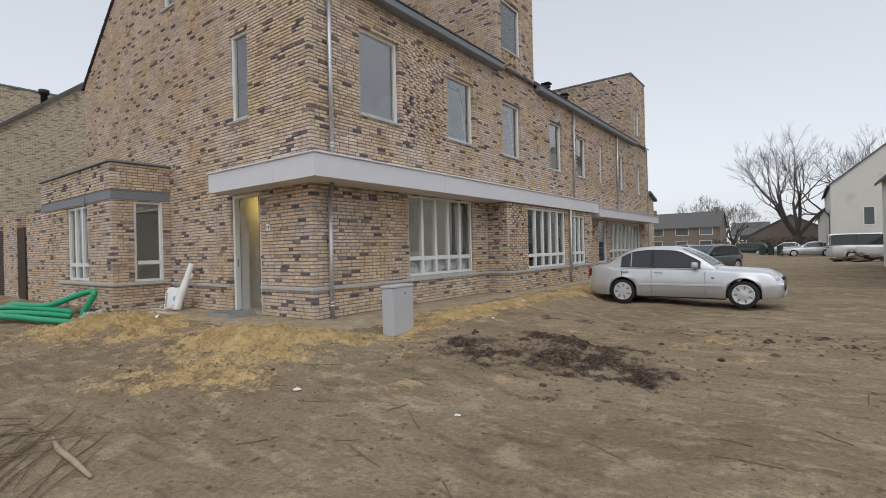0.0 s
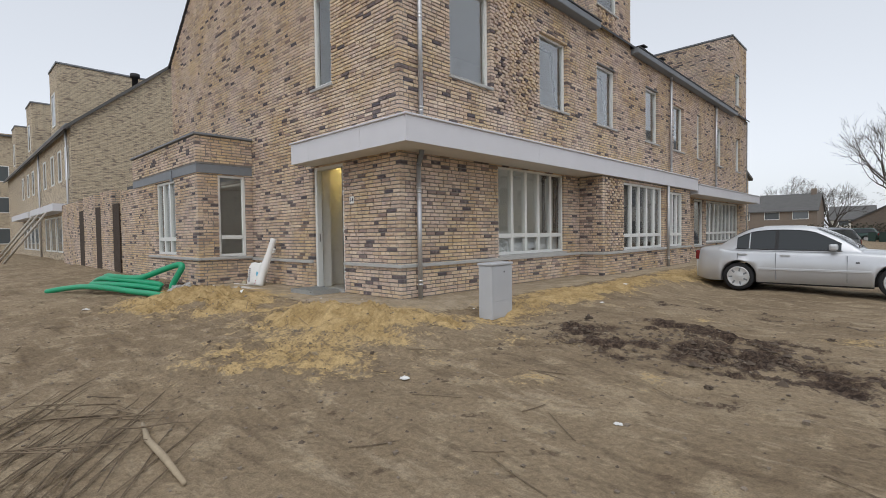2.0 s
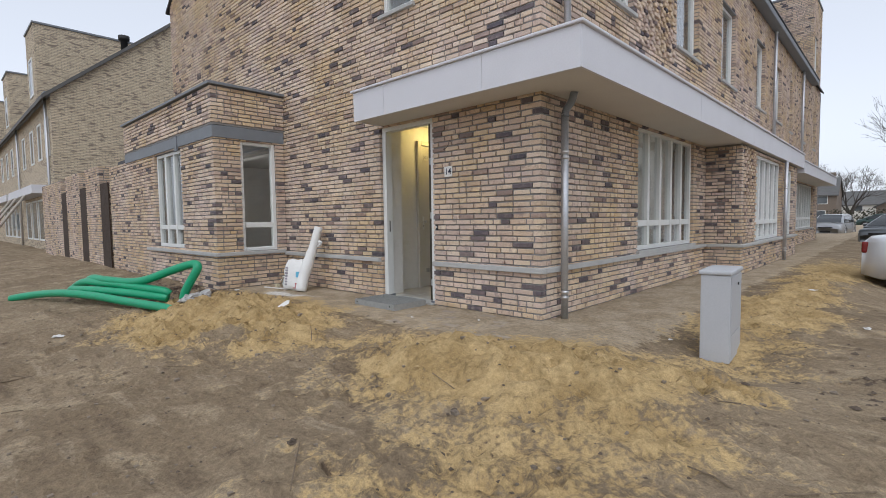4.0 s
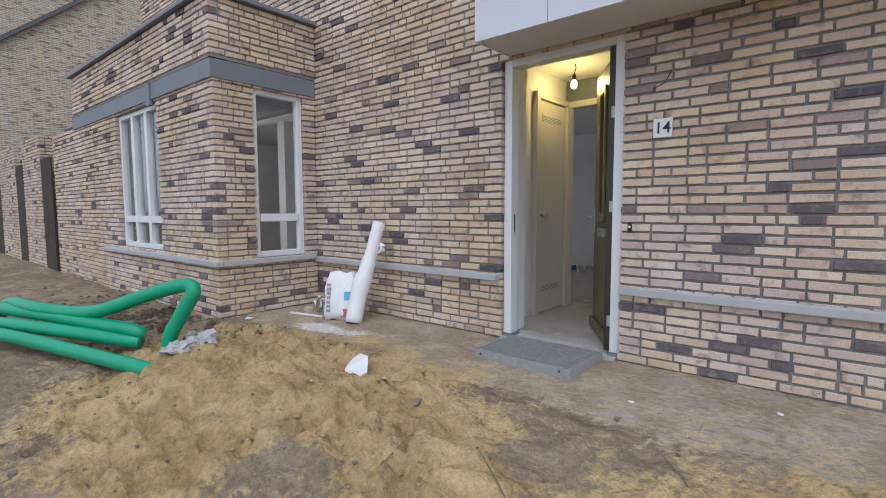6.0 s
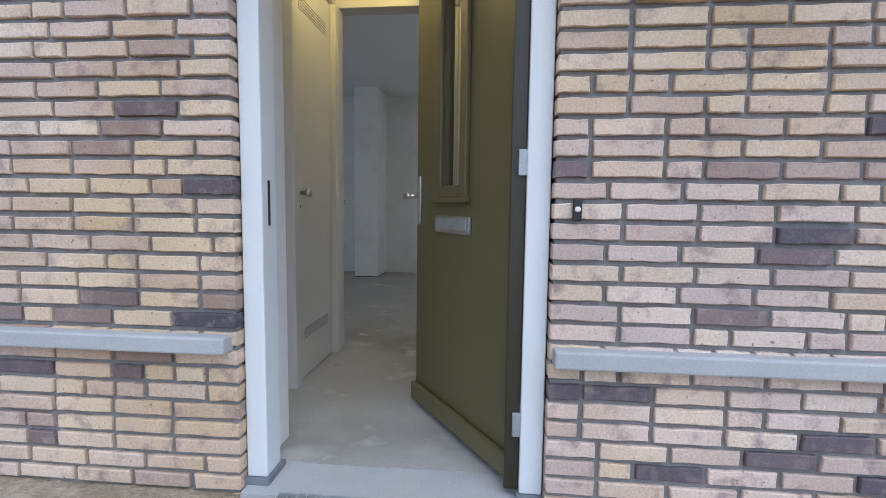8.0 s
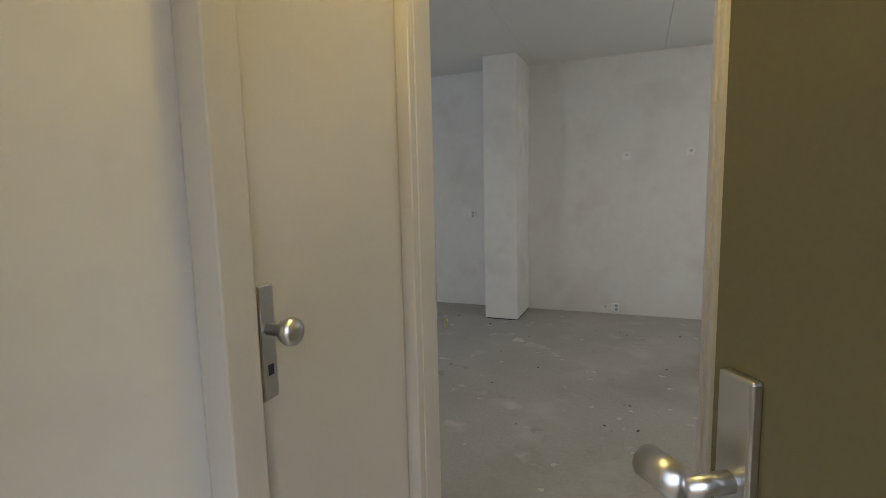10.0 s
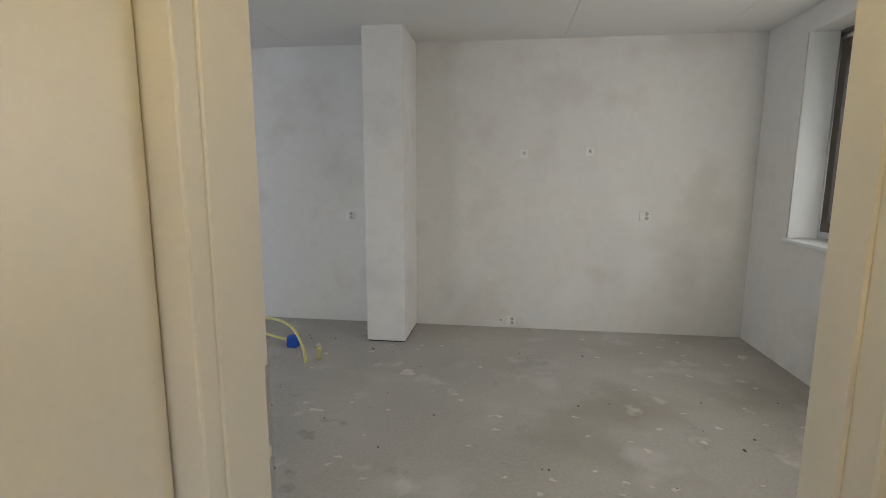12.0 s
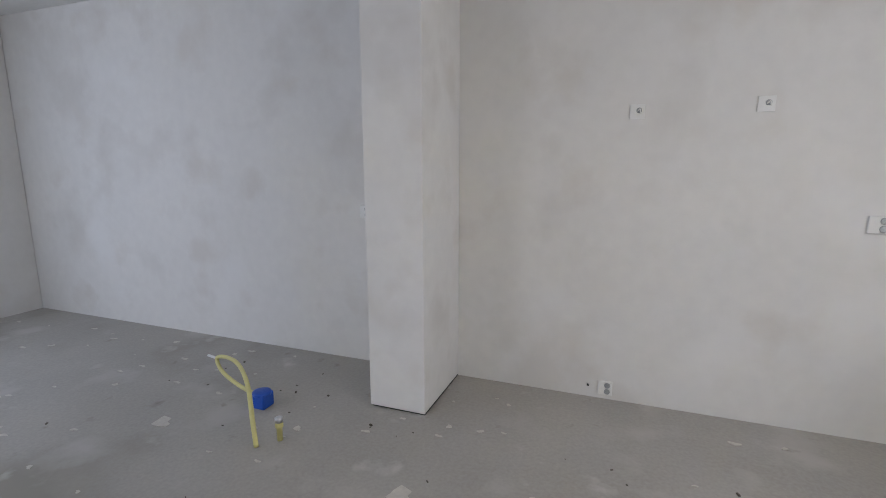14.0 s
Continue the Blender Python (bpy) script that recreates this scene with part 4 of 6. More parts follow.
box_part("top_panel", (-2.9, 1.71, 2.291), (-2.03, 1.77, C), STEEL_GREY, frame_room, "grey panel over the door")
box_part("strike_plate", (-2.826, 1.733, 0.97), (-2.8245, 1.7445, 1.09), CHROME, frame_room, "steel strike plate")
box_part("strike_plate", (-2.826, 1.733, 0.84), (-2.8245, 1.7445, 0.95), CHROME, frame_room)

# meter cupboard door in the hall
cup = thing("door_cupboard", (-2.88, 1.3, F), "plain off-white cupboard door with vents and knob", "door", kind="structure")
leaf = box_part("leaf", (-2.899, 1.0, F + 0.012), (-2.862, 1.585, 2.21), DOORWHITE, cup, bev=0.003)
box_part("near_jamb", (-2.899, 0.92, F), (-2.84, 0.994, 2.29), DOORWHITE, cup, bev=0.004)
box_part("head", (-2.899, 0.995, 2.222), (-2.84, 1.629, 2.29), DOORWHITE, cup, bev=0.004)
box_part("far_jamb", (-2.899, 1.591, F), (-2.826, 1.629, 2.221), DOORWHITE, cup, bev=0.004)
plate = box_part("handle_plate", (-2.8615, 1.015, 0.87), (-2.8555, 1.05, 1.08), CHROME, cup, "steel plate with round knob", bev=0.002)
lathe_part("knob", [(0.011, 0), (0.011, 0.03), (0.02, 0.036), (0.026, 0.048), (0.024, 0.06), (0.012, 0.066)], (-2.856, 1.033, 1.0), CHROME, plate, m=Matrix.Rotation(radians(90), 4, "Y"))
box_part("keyhole", (-2.8552, 1.026, 0.915), (-2.8546, 1.04, 0.935), BLACK, plate)
for z in (1.99, 0.16):
    v = box_part("vent_frame", (-2.8615, 1.06, z), (-2.857, 1.5, z + 0.075), DOORWHITE, cup)
    for k in range(4):
        box_part("vent_slot", (-2.8568, 1.075, z + 0.01 + 0.016 * k), (-2.8562, 1.485, z + 0.017 + 0.016 * k), STEEL_GREY, v)

# front door, standing open into the hall
door = thing("door_1", (-2.15, 0.06, F), "olive-brown front door with narrow pane, standing open inwards", "door", kind="structure")
for a, b in (((-2.676, 0.045, -0.05), (-2.60, 0.16, 2.355)), ((-1.70, 0.045, -0.05), (-1.622, 0.16, 2.355))):
    box_part("frame_post", a, b, PAINT, door, "white-painted frame post", bev=0.005)
box_part("frame_head", (-2.6, 0.045, 2.285), (-1.7, 0.16, 2.355), PAINT, door, bev=0.005)
for a, b in (((-2.69, 0.03, -0.14), (-2.59, 0.18, -0.051)), ((-1.71, 0.03, -0.14), (-1.61, 0.18, -0.051))):
    box_part("stone_block", a, b, STEEL_GREY, door, "dark stone block under the frame")
box_part("lock_strike", (-2.601, 0.09, 0.86), (-2.5993, 0.108, 1.02), BLACK, door, "black strike plate")
ax = Vector((-0.5365, 0.8439, 0))
LEAF = Matrix.Translation((-1.70, 0.10, 0)) @ Matrix((ax, Vector((-0.8439, -0.5365, 0)), Vector((0, 0, 1)))).transposed().to_4x4()
bm = bmesh.new()
for a, b in (((0.0, -0.054, -0.052), (0.425, 0, 2.27)), ((0.605, -0.054, -0.052), (0.89, 0, 2.27)), ((0.425, -0.054, -0.052), (0.605, 0, 1.02)), ((0.425, -0.054, 2.05), (0.605, 0, 2.27))):
    add_box(bm, a, b, LEAF)
lf = part("leaf", bm, OLIVE, door, "olive-brown door leaf")
for a, b in (((0.375, 0.0005, 0.97), (0.43, 0.022, 2.1)), ((0.6, 0.0005, 0.97), (0.655, 0.022, 2.1)), ((0.431, 0.0005, 0.97), (0.599, 0.022, 1.025)), ((0.431, 0.0005, 2.045), (0.599, 0.022, 2.1)), ((0.36, 0.0005, 0.952), (0.67, 0.034, 0.972))):
    box_part("glazing_bead", a, b, OLIVE, lf, m=LEAF, bev=0.005)
box_part("pane", (0.42, -0.035, 1.0), (0.61, -0.025, 2.06), GLASS, lf, m=LEAF)
box_part("rebate", (0.424, -0.02, 1.018), (0.436, 0.0, 2.05), BLACK, lf, m=LEAF)
slot = box_part("letter_plate", (0.352, 0.0005, 0.82), (0.66, 0.014, 0.895), CHROME, lf, "brushed steel letter plate", m=LEAF, bev=0.003)
box_part("flap", (0.372, 0.0145, 0.836), (0.64, 0.02, 0.885), GALV, slot, m=LEAF, bev=0.002)
box_part("weather_bar", (0.02, 0.0005, -0.04), (0.885, 0.036, 0.045), OLIVE, lf, m=LEAF, bev=0.012)
hp = box_part("handle_plate", (0.835, 0.0005, 0.845), (0.872, 0.012, 1.08), CHROME, lf, "steel handle plate", m=LEAF, bev=0.003)
bm = bmesh.new()
add_tube(bm, [(0.854, 0.01, 0.985), (0.854, 0.055, 0.985)], 0.01, 10)
add_tube(bm, [(0.854, 0.055, 0.985), (0.90, 0.06, 0.985)], 0.016, 10)
bmesh.ops.transform(bm, matrix=LEAF, verts=bm.verts)
part("door_pull", bm, CHROME, hp, smooth=True)
EDGE = mat("dark_olive_edge", (0.035, 0.03, 0.016), 0.45, vary=0.1)
edge = box_part("edge_strip", (-1.752, 0.062, -0.045), (-1.7015, 0.10, 2.28), EDGE, door, "dark olive hinge-side strip", bev=0.004)
for z in (0.15, 1.04, 1.75):
    box_part("hinge", (-1.728, 0.05, z), (-1.69, 0.0615, z + 0.085), GALV, edge, "galvanised hinge", bev=0.003)
box_part("lock_forend", (0.8902, -0.037, 0.78), (0.893, -0.015, 1.12), CHROME, lf, m=LEAF)
box_part("seal", (-0.012, -0.07, -0.05), (0.0, 0.006, 2.27), BLACK, lf, "black rubber seal", m=LEAF)
for z in (0.16, 1.0, 1.62, 2.05):
    h = box_part("hinge", (-0.035, -0.05, z), (-0.012, 0.012, z + 0.1), GALV, door, "galvanised hinge", m=LEAF, bev=0.003)
    tube_part("pin", [LEAF @ Vector((-0.022, 0.016, z - 0.005)), LEAF @ Vector((-0.022, 0.016, z + 0.105))], 0.008, GALV, h, sides=8)

# bulbs on bare cords
def bulb(x, y, z, top, label, glow):
    t = thing("bulb_lamp", (x, y, top), label, "lamp", "bare bulbs")
    tube_part("cord", smooth_line([(x + 0.01, y, top), (x + 0.02, y, (top + z) / 2 + 0.06), (x, y, z + 0.1)], 5), 0.004, BLACK, t, sides=6)
    lathe_part("socket", [(0.012, 0.1), (0.018, 0.095), (0.018, 0.045), (0.014, 0.04)], (x, y, z), BLACK, t, sides=12)
    lathe_part("bulb", [(0.006, -0.042), (0.02, -0.036), (0.028, -0.02), (0.03, -0.002), (0.024, 0.02), (0.014, 0.038), (0.013, 0.045)], (x, y, z), glow, t, sides=16)


GLOW = lamp_material("lit_bulb", (1.0, 0.725, 0.24), 155.0)
bulb(-2.53, 1.1, 2.33, C, "lit bare bulb on a cord in the hall", GLOW)
bulb(-1.3, 1.75, 4.72, 5.9, "lit bare bulb behind the upper window", lamp_material("far_bulb", (1.0, 0.93, 0.75), 60.0))

# window of the room with its brown inner sash
w1 = window("window_room", (0, 0, 0), Y, EAST, *gw1, cols=5, transom=0.93, label="white five-light street window with a brown inner sash")
box_part("inner_sill", (-0.43, 2.6, 0.87), (-0.145, 5.09, 0.897), PAINT, w1, "white window board", bev=0.006)
BROWN = mat("brown_sash_paint", (0.075, 0.06, 0.048), 0.4, vary=0.08, bump=0.05)
sash = box_part("inner_sash", (-0.19, 4.5, 0.955), (-0.142, 4.57, 2.31), BROWN, w1, "dark brown opening sash", bev=0.004)
for a, b in (((-0.19, 4.98, 0.955), (-0.142, 5.05, 2.31)), ((-0.19, 4.571, 0.955), (-0.142, 4.979, 1.03)), ((-0.19, 4.571, 2.24), (-0.142, 4.979, 2.31))):
    box_part("sash_bar", a, b, BROWN, sash, bev=0.004)
hb = box_part("handle", (-0.2, 4.515, 1.49), (-0.1905, 4.545, 1.56), CHROME, sash, "steel window handle", bev=0.002)
tube_part("lever", smooth_line([(-0.2, 4.53, 1.54), (-0.235, 4.53, 1.54), (-0.24, 4.545, 1.5), (-0.238, 4.55, 1.42)], 4), 0.008, CHROME, hb, sides=8)
for a, b in (((-0.4, 5.058, 0.9), (-0.2, 5.061, 2.37)), ((-0.4, 2.619, 0.9), (-0.2, 2.622, 2.37))):
    box_part("reveal", a, b, PAINT, w1)

# sockets and open boxes in the room wall
def socket(x, z, w, kind):
    s = thing("wall_socket" if kind else "cable_box", (x, 5.624, z), "white square wall socket on the plaster" if kind else "open round cable box with loose wires in the plaster", "socket", "wall sockets")
    if kind:
        box_part("cover", (x - w, 5.610, z - 0.042), (x + w, 5.6235, z + 0.042), WHITEPLASTIC, s, bev=0.004)
        for dz in (-0.019, 0.019):
            lathe_part("cup", [(0.0165, 0), (0.0165, 0.003), (0.013, 0.0035)], (x + 0.3 * w, 5.6095, z + dz), GALV, s, sides=14, m=Matrix.Rotation(radians(90), 4, "X"))
    else:
        box_part("cover", (x - 0.037, 5.616, z - 0.037), (x + 0.037, 5.6235, z + 0.037), WHITEPLASTIC, s, bev=0.002)
        lathe_part("hole", [(0.014, 0), (0.014, 0.002)], (x + 0.008, 5.6168, z + 0.006), GALV, s, sides=14, m=Matrix.Rotation(radians(90), 4, "X"))
        tube_part("wire", smooth_line([(x, 5.614, z), (x + 0.012, 5.6, z + 0.012), (x + 0.016, 5.603, z - 0.012)], 4), 0.003, WHITEPLASTIC, s, sides=6)


socket(-1.285, 1.007, 0.045, True)
socket(-2.438, 0.0, 0.04, True)
socket(-3.989, 0.972, 0.042, True)
socket(-2.362, 1.552, 0.04, False)
socket(-1.788, 1.568, 0.04, False)
box_part("wall_plug_hole", (-2.54, 5.619, -0.005), (-2.528, 5.6235, 0.008), BLACK)
tagged(bpy.data.objects["wall_plug_hole"], "small dark drill hole in the plaster by the floor socket", "hole")

waste = thing("waste_pipe", (-0.41, 4.2, 0.3), "grey plastic waste pipe stubs in an open wall chase", "pipe")
PIPEGREY = mat("grey_pipe", (0.17, 0.15, 0.135), 0.6, vary=0.25, scale=15)
for y, z, r in ((4.22, 0.405, 0.034), (4.195, 0.285, 0.04)):
    lathe_part("stub", [(r, 0.0), (r, 0.07), (r * 0.8, 0.07), (r * 0.78, 0.01)], (-0.37, y, z), PIPEGREY, waste, m=Matrix.Rotation(radians(-90), 4, "Y"))
tube_part("bend", smooth_line([(-0.375, 4.17, 0.62), (-0.372, 4.185, 0.52), (-0.38, 4.21, 0.44)], 5), 0.028, PIPEGREY, waste)
tube_part("bend", smooth_line([(-0.40, 4.215, 0.37), (-0.402, 4.205, 0.34), (-0.40, 4.197, 0.32)], 5), 0.02, PIPEGREY, waste)
for y, z in ((4.33, 0.63), (4.02, 0.575)):
    t = thing("cable_box", (-0.405, y, z), "open cable box in the plaster under the window", "socket", "wall sockets")
    box_part("cover", (-0.412, y - 0.035, z - 0.035), (-0.4055, y + 0.035, z + 0.035), PLASTER, t, bev=0.002)
    lathe_part("hole", [(0.018, 0), (0.018, 0.002)], (-0.4125, y, z + 0.012), STEEL_GREY, t, sides=12, m=Matrix.Rotation(radians(-90), 4, "Y"))

# blue capped hose and pipe ends standing out of the floor
BLUE = mat("blue_plastic", (0.012, 0.075, 0.42), 0.4, vary=0.1)
YELLOW = mat("yellow_tube", (0.62, 0.58, 0.24), 0.5, vary=0.1)
hose_in = thing("floor_hose", (-4.0, 4.52, F), "pale yellow tube looping from the floor to a blue cap", "hose")
tube_part("tube", smooth_line([(-4.0, 4.51, F), (-4.03, 4.53, F + 0.12), (-4.17, 4.66, F + 0.225), (-4.4, 4.84, F + 0.23), (-4.62, 4.97, F + 0.19), (-4.72, 4.99, F + 0.16), (-4.64, 4.95, F + 0.10), (-4.46, 4.9, F + 0.06), (-4.3, 4.87, F + 0.045)], 6), 0.012, YELLOW, hose_in)
tube_part("white_end", [(-4.72, 4.99, F + 0.16), (-4.80, 5.0, F + 0.165)], 0.008, WHITEPLASTIC, hose_in)
cap = box_part("cap", (-4.295, 4.80, F), (-4.205, 4.89, F + 0.085), BLUE, hose_in, "bright blue plastic cap", bev=0.008)
lathe_part("ring", [(0.045, 0), (0.052, 0.004), (0.052, 0.02), (0.04, 0.024)], (-4.25, 4.845, F + 0.07), BLUE, cap)
stub = thing("floor_pipe", (-3.93, 4.6, F), "short brass-capped pipe end standing out of the floor", "pipe")
lathe_part("pipe", [(0.014, 0), (0.014, 0.07), (0.02, 0.072), (0.02, 0.1), (0.01, 0.11)], (-3.93, 4.6, F), YELLOW, stub)
lathe_part("cap", [(0.021, 0), (0.021, 0.02), (0.012, 0.026)], (-3.93, 4.6, F + 0.1), CHROME, stub)

# crumbs and plaster splashes on the floor
CRUMB = mat("crumbs", (0.10, 0.085, 0.07), 0.9, vary=0.4)
bm = bmesh.new()
for i in range(70):
    x, y, s = rng.uniform(-5.5, -0.7), rng.uniform(2.0, 5.4), rng.uniform(0.003, 0.010)
    add_box(bm, (x, y, F), (x + s * rng.uniform(1, 3), y + s, F + s * 0.6), Matrix.Translation((x, y, 0)) @ Matrix.Rotation(rng.uniform(0, 6.3), 4, "Z") @ Matrix.Translation((-x, -y, 0)))
tagged(part("floor_crumbs", bm, CRUMB), "dark crumbs of building dirt scattered on the screed", "debris", kind="stuff")
SPLASH = mat("plaster_splash", (0.56, 0.54, 0.49), 0.9, vary=0.12, scale=20)
bm = bmesh.new()
for i in range(230):
    x, y, s = rng.uniform(-7.3, -0.6), rng.uniform(1.9, 5.55), rng.uniform(0.004, 0.016) * (2.6 if rng.random() < 0.05 else 1)
    n, ph = 9, rng.uniform(0, 6.3, 3)
    vs = []
    for k in range(n):
        a = 2 * math.pi * k / n
        r = s * (1 + 0.35 * math.sin(2 * a + ph[0]) + 0.25 * math.sin(3 * a + ph[1]))
        vs.append(bm.verts.new((x + 1.6 * r * math.cos(a + ph[2]), y + r * math.sin(a + ph[2]), F + 0.003)))
    low = [bm.verts.new((v.co.x + 0.002 * math.cos(k), v.co.y + 0.002 * math.sin(k), F - 0.001)) for k, v in enumerate(vs)]
    bm.faces.new(vs)
    for k in range(n):
        bm.faces.new((vs[k], low[k], low[(k + 1) % n], vs[(k + 1) % n]))
tagged(part("plaster_splashes", bm, SPLASH), "dried white plaster splashes on the grey screed floor", "debris", kind="stuff")


# ---------------------------------------------------------------- things by the door
sign = thing("house_number", (-1.336, -0.012, 1.562), "white enamel house number plate reading 14", "sign")
box_part("plate", (-1.399, -0.016, 1.56), (-1.273, -0.005, 1.69), WHITEPLASTIC, sign, bev=0.002)
NAVY = mat("navy_print", (0.01, 0.02, 0.05), 0.5)
tc = bpy.data.curves.new("digits", "FONT")
tc.body, tc.size, tc.align_x, tc.extrude, tc.offset, tc.space_character = "14", 0.11, "CENTER", 0.0008, 0.0011, 1.0
to = bpy.data.objects.new("digits", tc)
dm_ = bpy.data.meshes.new_from_object(to)
bpy.data.objects.remove(to)
dm_.materials.append(NAVY)
digits = new("digits", dm_)
digits.matrix_basis = pose(-1.336, -0.0175, 1.589, 90, 0, 0)
adopt(digits, sign)

bell = thing("doorbell", (-1.546, -0.01, 0.93), "small black doorbell with white button", "doorbell")
box_part("case", (-1.56, -0.018, 0.895), (-1.532, -0.003, 0.965), BLACK, bell, bev=0.003)
lathe_part("button", [(0.009, 0), (0.009, 0.004), (0.006, 0.006)], (-1.546, -0.018, 0.932), WHITEPLASTIC, bell, m=Matrix.Rotation(radians(90), 4, "X"))

cable = thing("wire_loop", (-1.33, -0.01, 1.98), "thin loose wire hanging from the wall over the number plate", "cable")
tube_part("wire", smooth_line([(-1.30, 0.0, 1.99), (-1.29, -0.03, 2.0), (-1.33, -0.03, 1.93), (-1.41, -0.02, 1.9)], 5), 0.003, BLACK, cable, sides=6)

grate = thing("door_grate", (-2.1, -0.35, -0.1), "galvanised steel grating laid as a step before the door", "doorstep")
for a, b in (((-2.5, -0.63, -0.1), (-1.7, -0.624, -0.018)), ((-2.5, -0.09, -0.1), (-1.7, -0.084, -0.018)), ((-2.5, -0.623, -0.1), (-2.494, -0.091, -0.018)), ((-1.706, -0.623, -0.1), (-1.7, -0.091, -0.018))):
    box_part("edge_plate", a, b, GRATING, grate)
for i in range(1, 25):
    x = -2.494 + i * 0.0315
    box_part("bearing_bar", (x - 0.002, -0.6225, -0.035), (x + 0.002, -0.0915, -0.02), GRATING, grate)
for i in range(1, 16):
    y = -0.6225 + i * 0.0332
    box_part("cross_bar", (-2.493, y - 0.0025, -0.032), (-1.707, y + 0.0025, -0.021), GRATING, grate)
for x in (-2.44, -1.78):
    c = box_part("clamp", (x - 0.03, -0.636, -0.075), (x + 0.03, -0.6305, -0.012), GRATING, grate, bev=0.002)
    lathe_part("bolt", [(0.008, 0), (0.008, 0.006)], (x, -0.636, -0.045), BLACK, c, m=Matrix.Rotation(radians(90), 4, "X"), sides=8)

# white roll leaning on the wall, sack of plaster, bottles
roll = thing("foam_roll", (-4.16, -0.47, -0.1), "white foil-wrapped roll leaning on the brick wall", "roll")
tube_part("roll", smooth_line([(-4.16, -0.47, -0.09), (-4.17, -0.38, 0.2), (-4.15, -0.26, 0.52), (-4.12, -0.13, 0.93)], 6), [0.088] * 7 + [0.096] * 3 + [0.08] * 3 + [0.066] * 6, WHITEPLASTIC, roll, sides=16)
tube_part("loose_flap", smooth_line([(-4.09, -0.16, 0.72), (-4.05, -0.15, 0.66), (-4.1, -0.2, 0.6)], 4), [0.004, 0.02, 0.03, 0.035, 0.034, 0.03, 0.02, 0.012, 0.004], WHITEPLASTIC, roll, sides=6)
PAPERWHITE = mat("sack_paper", (0.74, 0.73, 0.71), 0.8, vary=0.08, scale=8, bump=0.3, dist=0.01)
RED = mat("red_print", (0.42, 0.10, 0.11), 0.7, vary=0.1)
CYAN = mat("blue_print", (0.13, 0.42, 0.60), 0.7, vary=0.1)
GREYPRINT = mat("grey_print", (0.32, 0.30, 0.33), 0.7, vary=0.1)
sack = thing("plaster_sack", (-4.42, -0.42, -0.1), "crumpled white paper plaster sack with red and blue print", "sack")
SM = Matrix.Translation((-4.42, -0.42, -0.1)) @ Matrix.Rotation(radians(28), 4, "Z") @ Matrix.Rotation(radians(-8), 4, "X")
bm = bmesh.new()
bmesh.ops.create_cube(bm, size=1)
bmesh.ops.subdivide_edges(bm, edges=bm.edges[:], cuts=5, use_grid_fill=True)
for v in bm.verts:
    x, y, z = v.co
    t = z + 0.5
    w = 1 - 0.22 * smoothstep(0.75, 1.0, t) - 0.06 * (1 - smoothstep(0, 0.15, t))
    th = (1 - 0.55 * smoothstep(0.55, 1.0, t)) * (1 + 0.12 * math.sin(5 * t))
    v.co = Vector((x * 0.36 * w * (1 - 0.3 * abs(y)), y * 0.2 * th, t * 0.5 + 0.012 * math.sin(9 * x + 7 * y)))
    v.co += Vector([0.026 * noise.noise(v.co * 11 + Vector((k, 0, 0))) for k in (0, 5, 9)])
bmesh.ops.transform(bm, matrix=SM, verts=bm.verts)
part("sack", bm, PAPERWHITE, sack, smooth=True)
for nm, a, b, mt in (("red_patch", (0.04, -0.113, 0.03), (0.15, -0.104, 0.12), RED), ("blue_patch", (0.07, -0.118, 0.21), (0.14, -0.108, 0.30), CYAN)):
    box_part(nm, a, b, mt, sack, m=SM, bev=0.002)
for k in range(7):
    box_part("print_bar", (-0.125, -0.118, 0.08 + 0.045 * k), (-0.085, -0.108, 0.11 + 0.045 * k), GREYPRINT, sack, m=SM)
CLEAR = glass_material("clear_plastic", (0.8, 0.86, 0.9), 1.4)
bot = thing("bottle", (-4.83, -0.4, -0.1), "small clear plastic bottle standing on the paving", "bottle")
lathe_part("body", [(0.034, 0), (0.036, 0.01), (0.036, 0.13), (0.014, 0.17), (0.014, 0.185)], (-4.83, -0.4, -0.098), CLEAR, bot)
lathe_part("cap", [(0.016, 0), (0.016, 0.02)], (-4.83, -0.4, 0.087), WHITEPLASTIC, bot)
tin = thing("paint_tin", (-4.72, -0.33, -0.1), "small black tin beside the sack", "tin")
lathe_part("body", [(0.05, 0), (0.05, 0.08), (0.046, 0.082)], (-4.72, -0.33, -0.097), BLACK, tin)
tub = thing("sponge", (-5.02, -0.42, -0.1), "beige sponge block on the paving", "sponge")
box_part("block", (-5.06, -0.45, -0.097), (-4.97, -0.39, -0.04), mat("sponge", (0.55, 0.5, 0.36), 0.95, vary=0.2, scale=40, bump=0.5), tub, bev=0.008)
batten = thing("batten", (-4.95, -0.56, -0.1), "white-painted batten lying on the paving", "batten")
box_part("strip", (-5.1, -0.585, -0.095), (-4.62, -0.55, -0.075), WHITEPLASTIC, batten, bev=0.003, m=Matrix.Translation((-4.9, -0.56, 0)) @ Matrix.Rotation(radians(12), 4, "Z") @ Matrix.Translation((4.9, 0.56, 0)))
brush = thing("brush", (-4.98, -0.34, -0.1), "white-handled brush leaning on the tins", "brush")
tube_part("handle", [(-5.02, -0.34, 0.02), (-4.92, -0.34, -0.06)], [0.012, 0.018], WHITEPLASTIC, brush, sides=8)


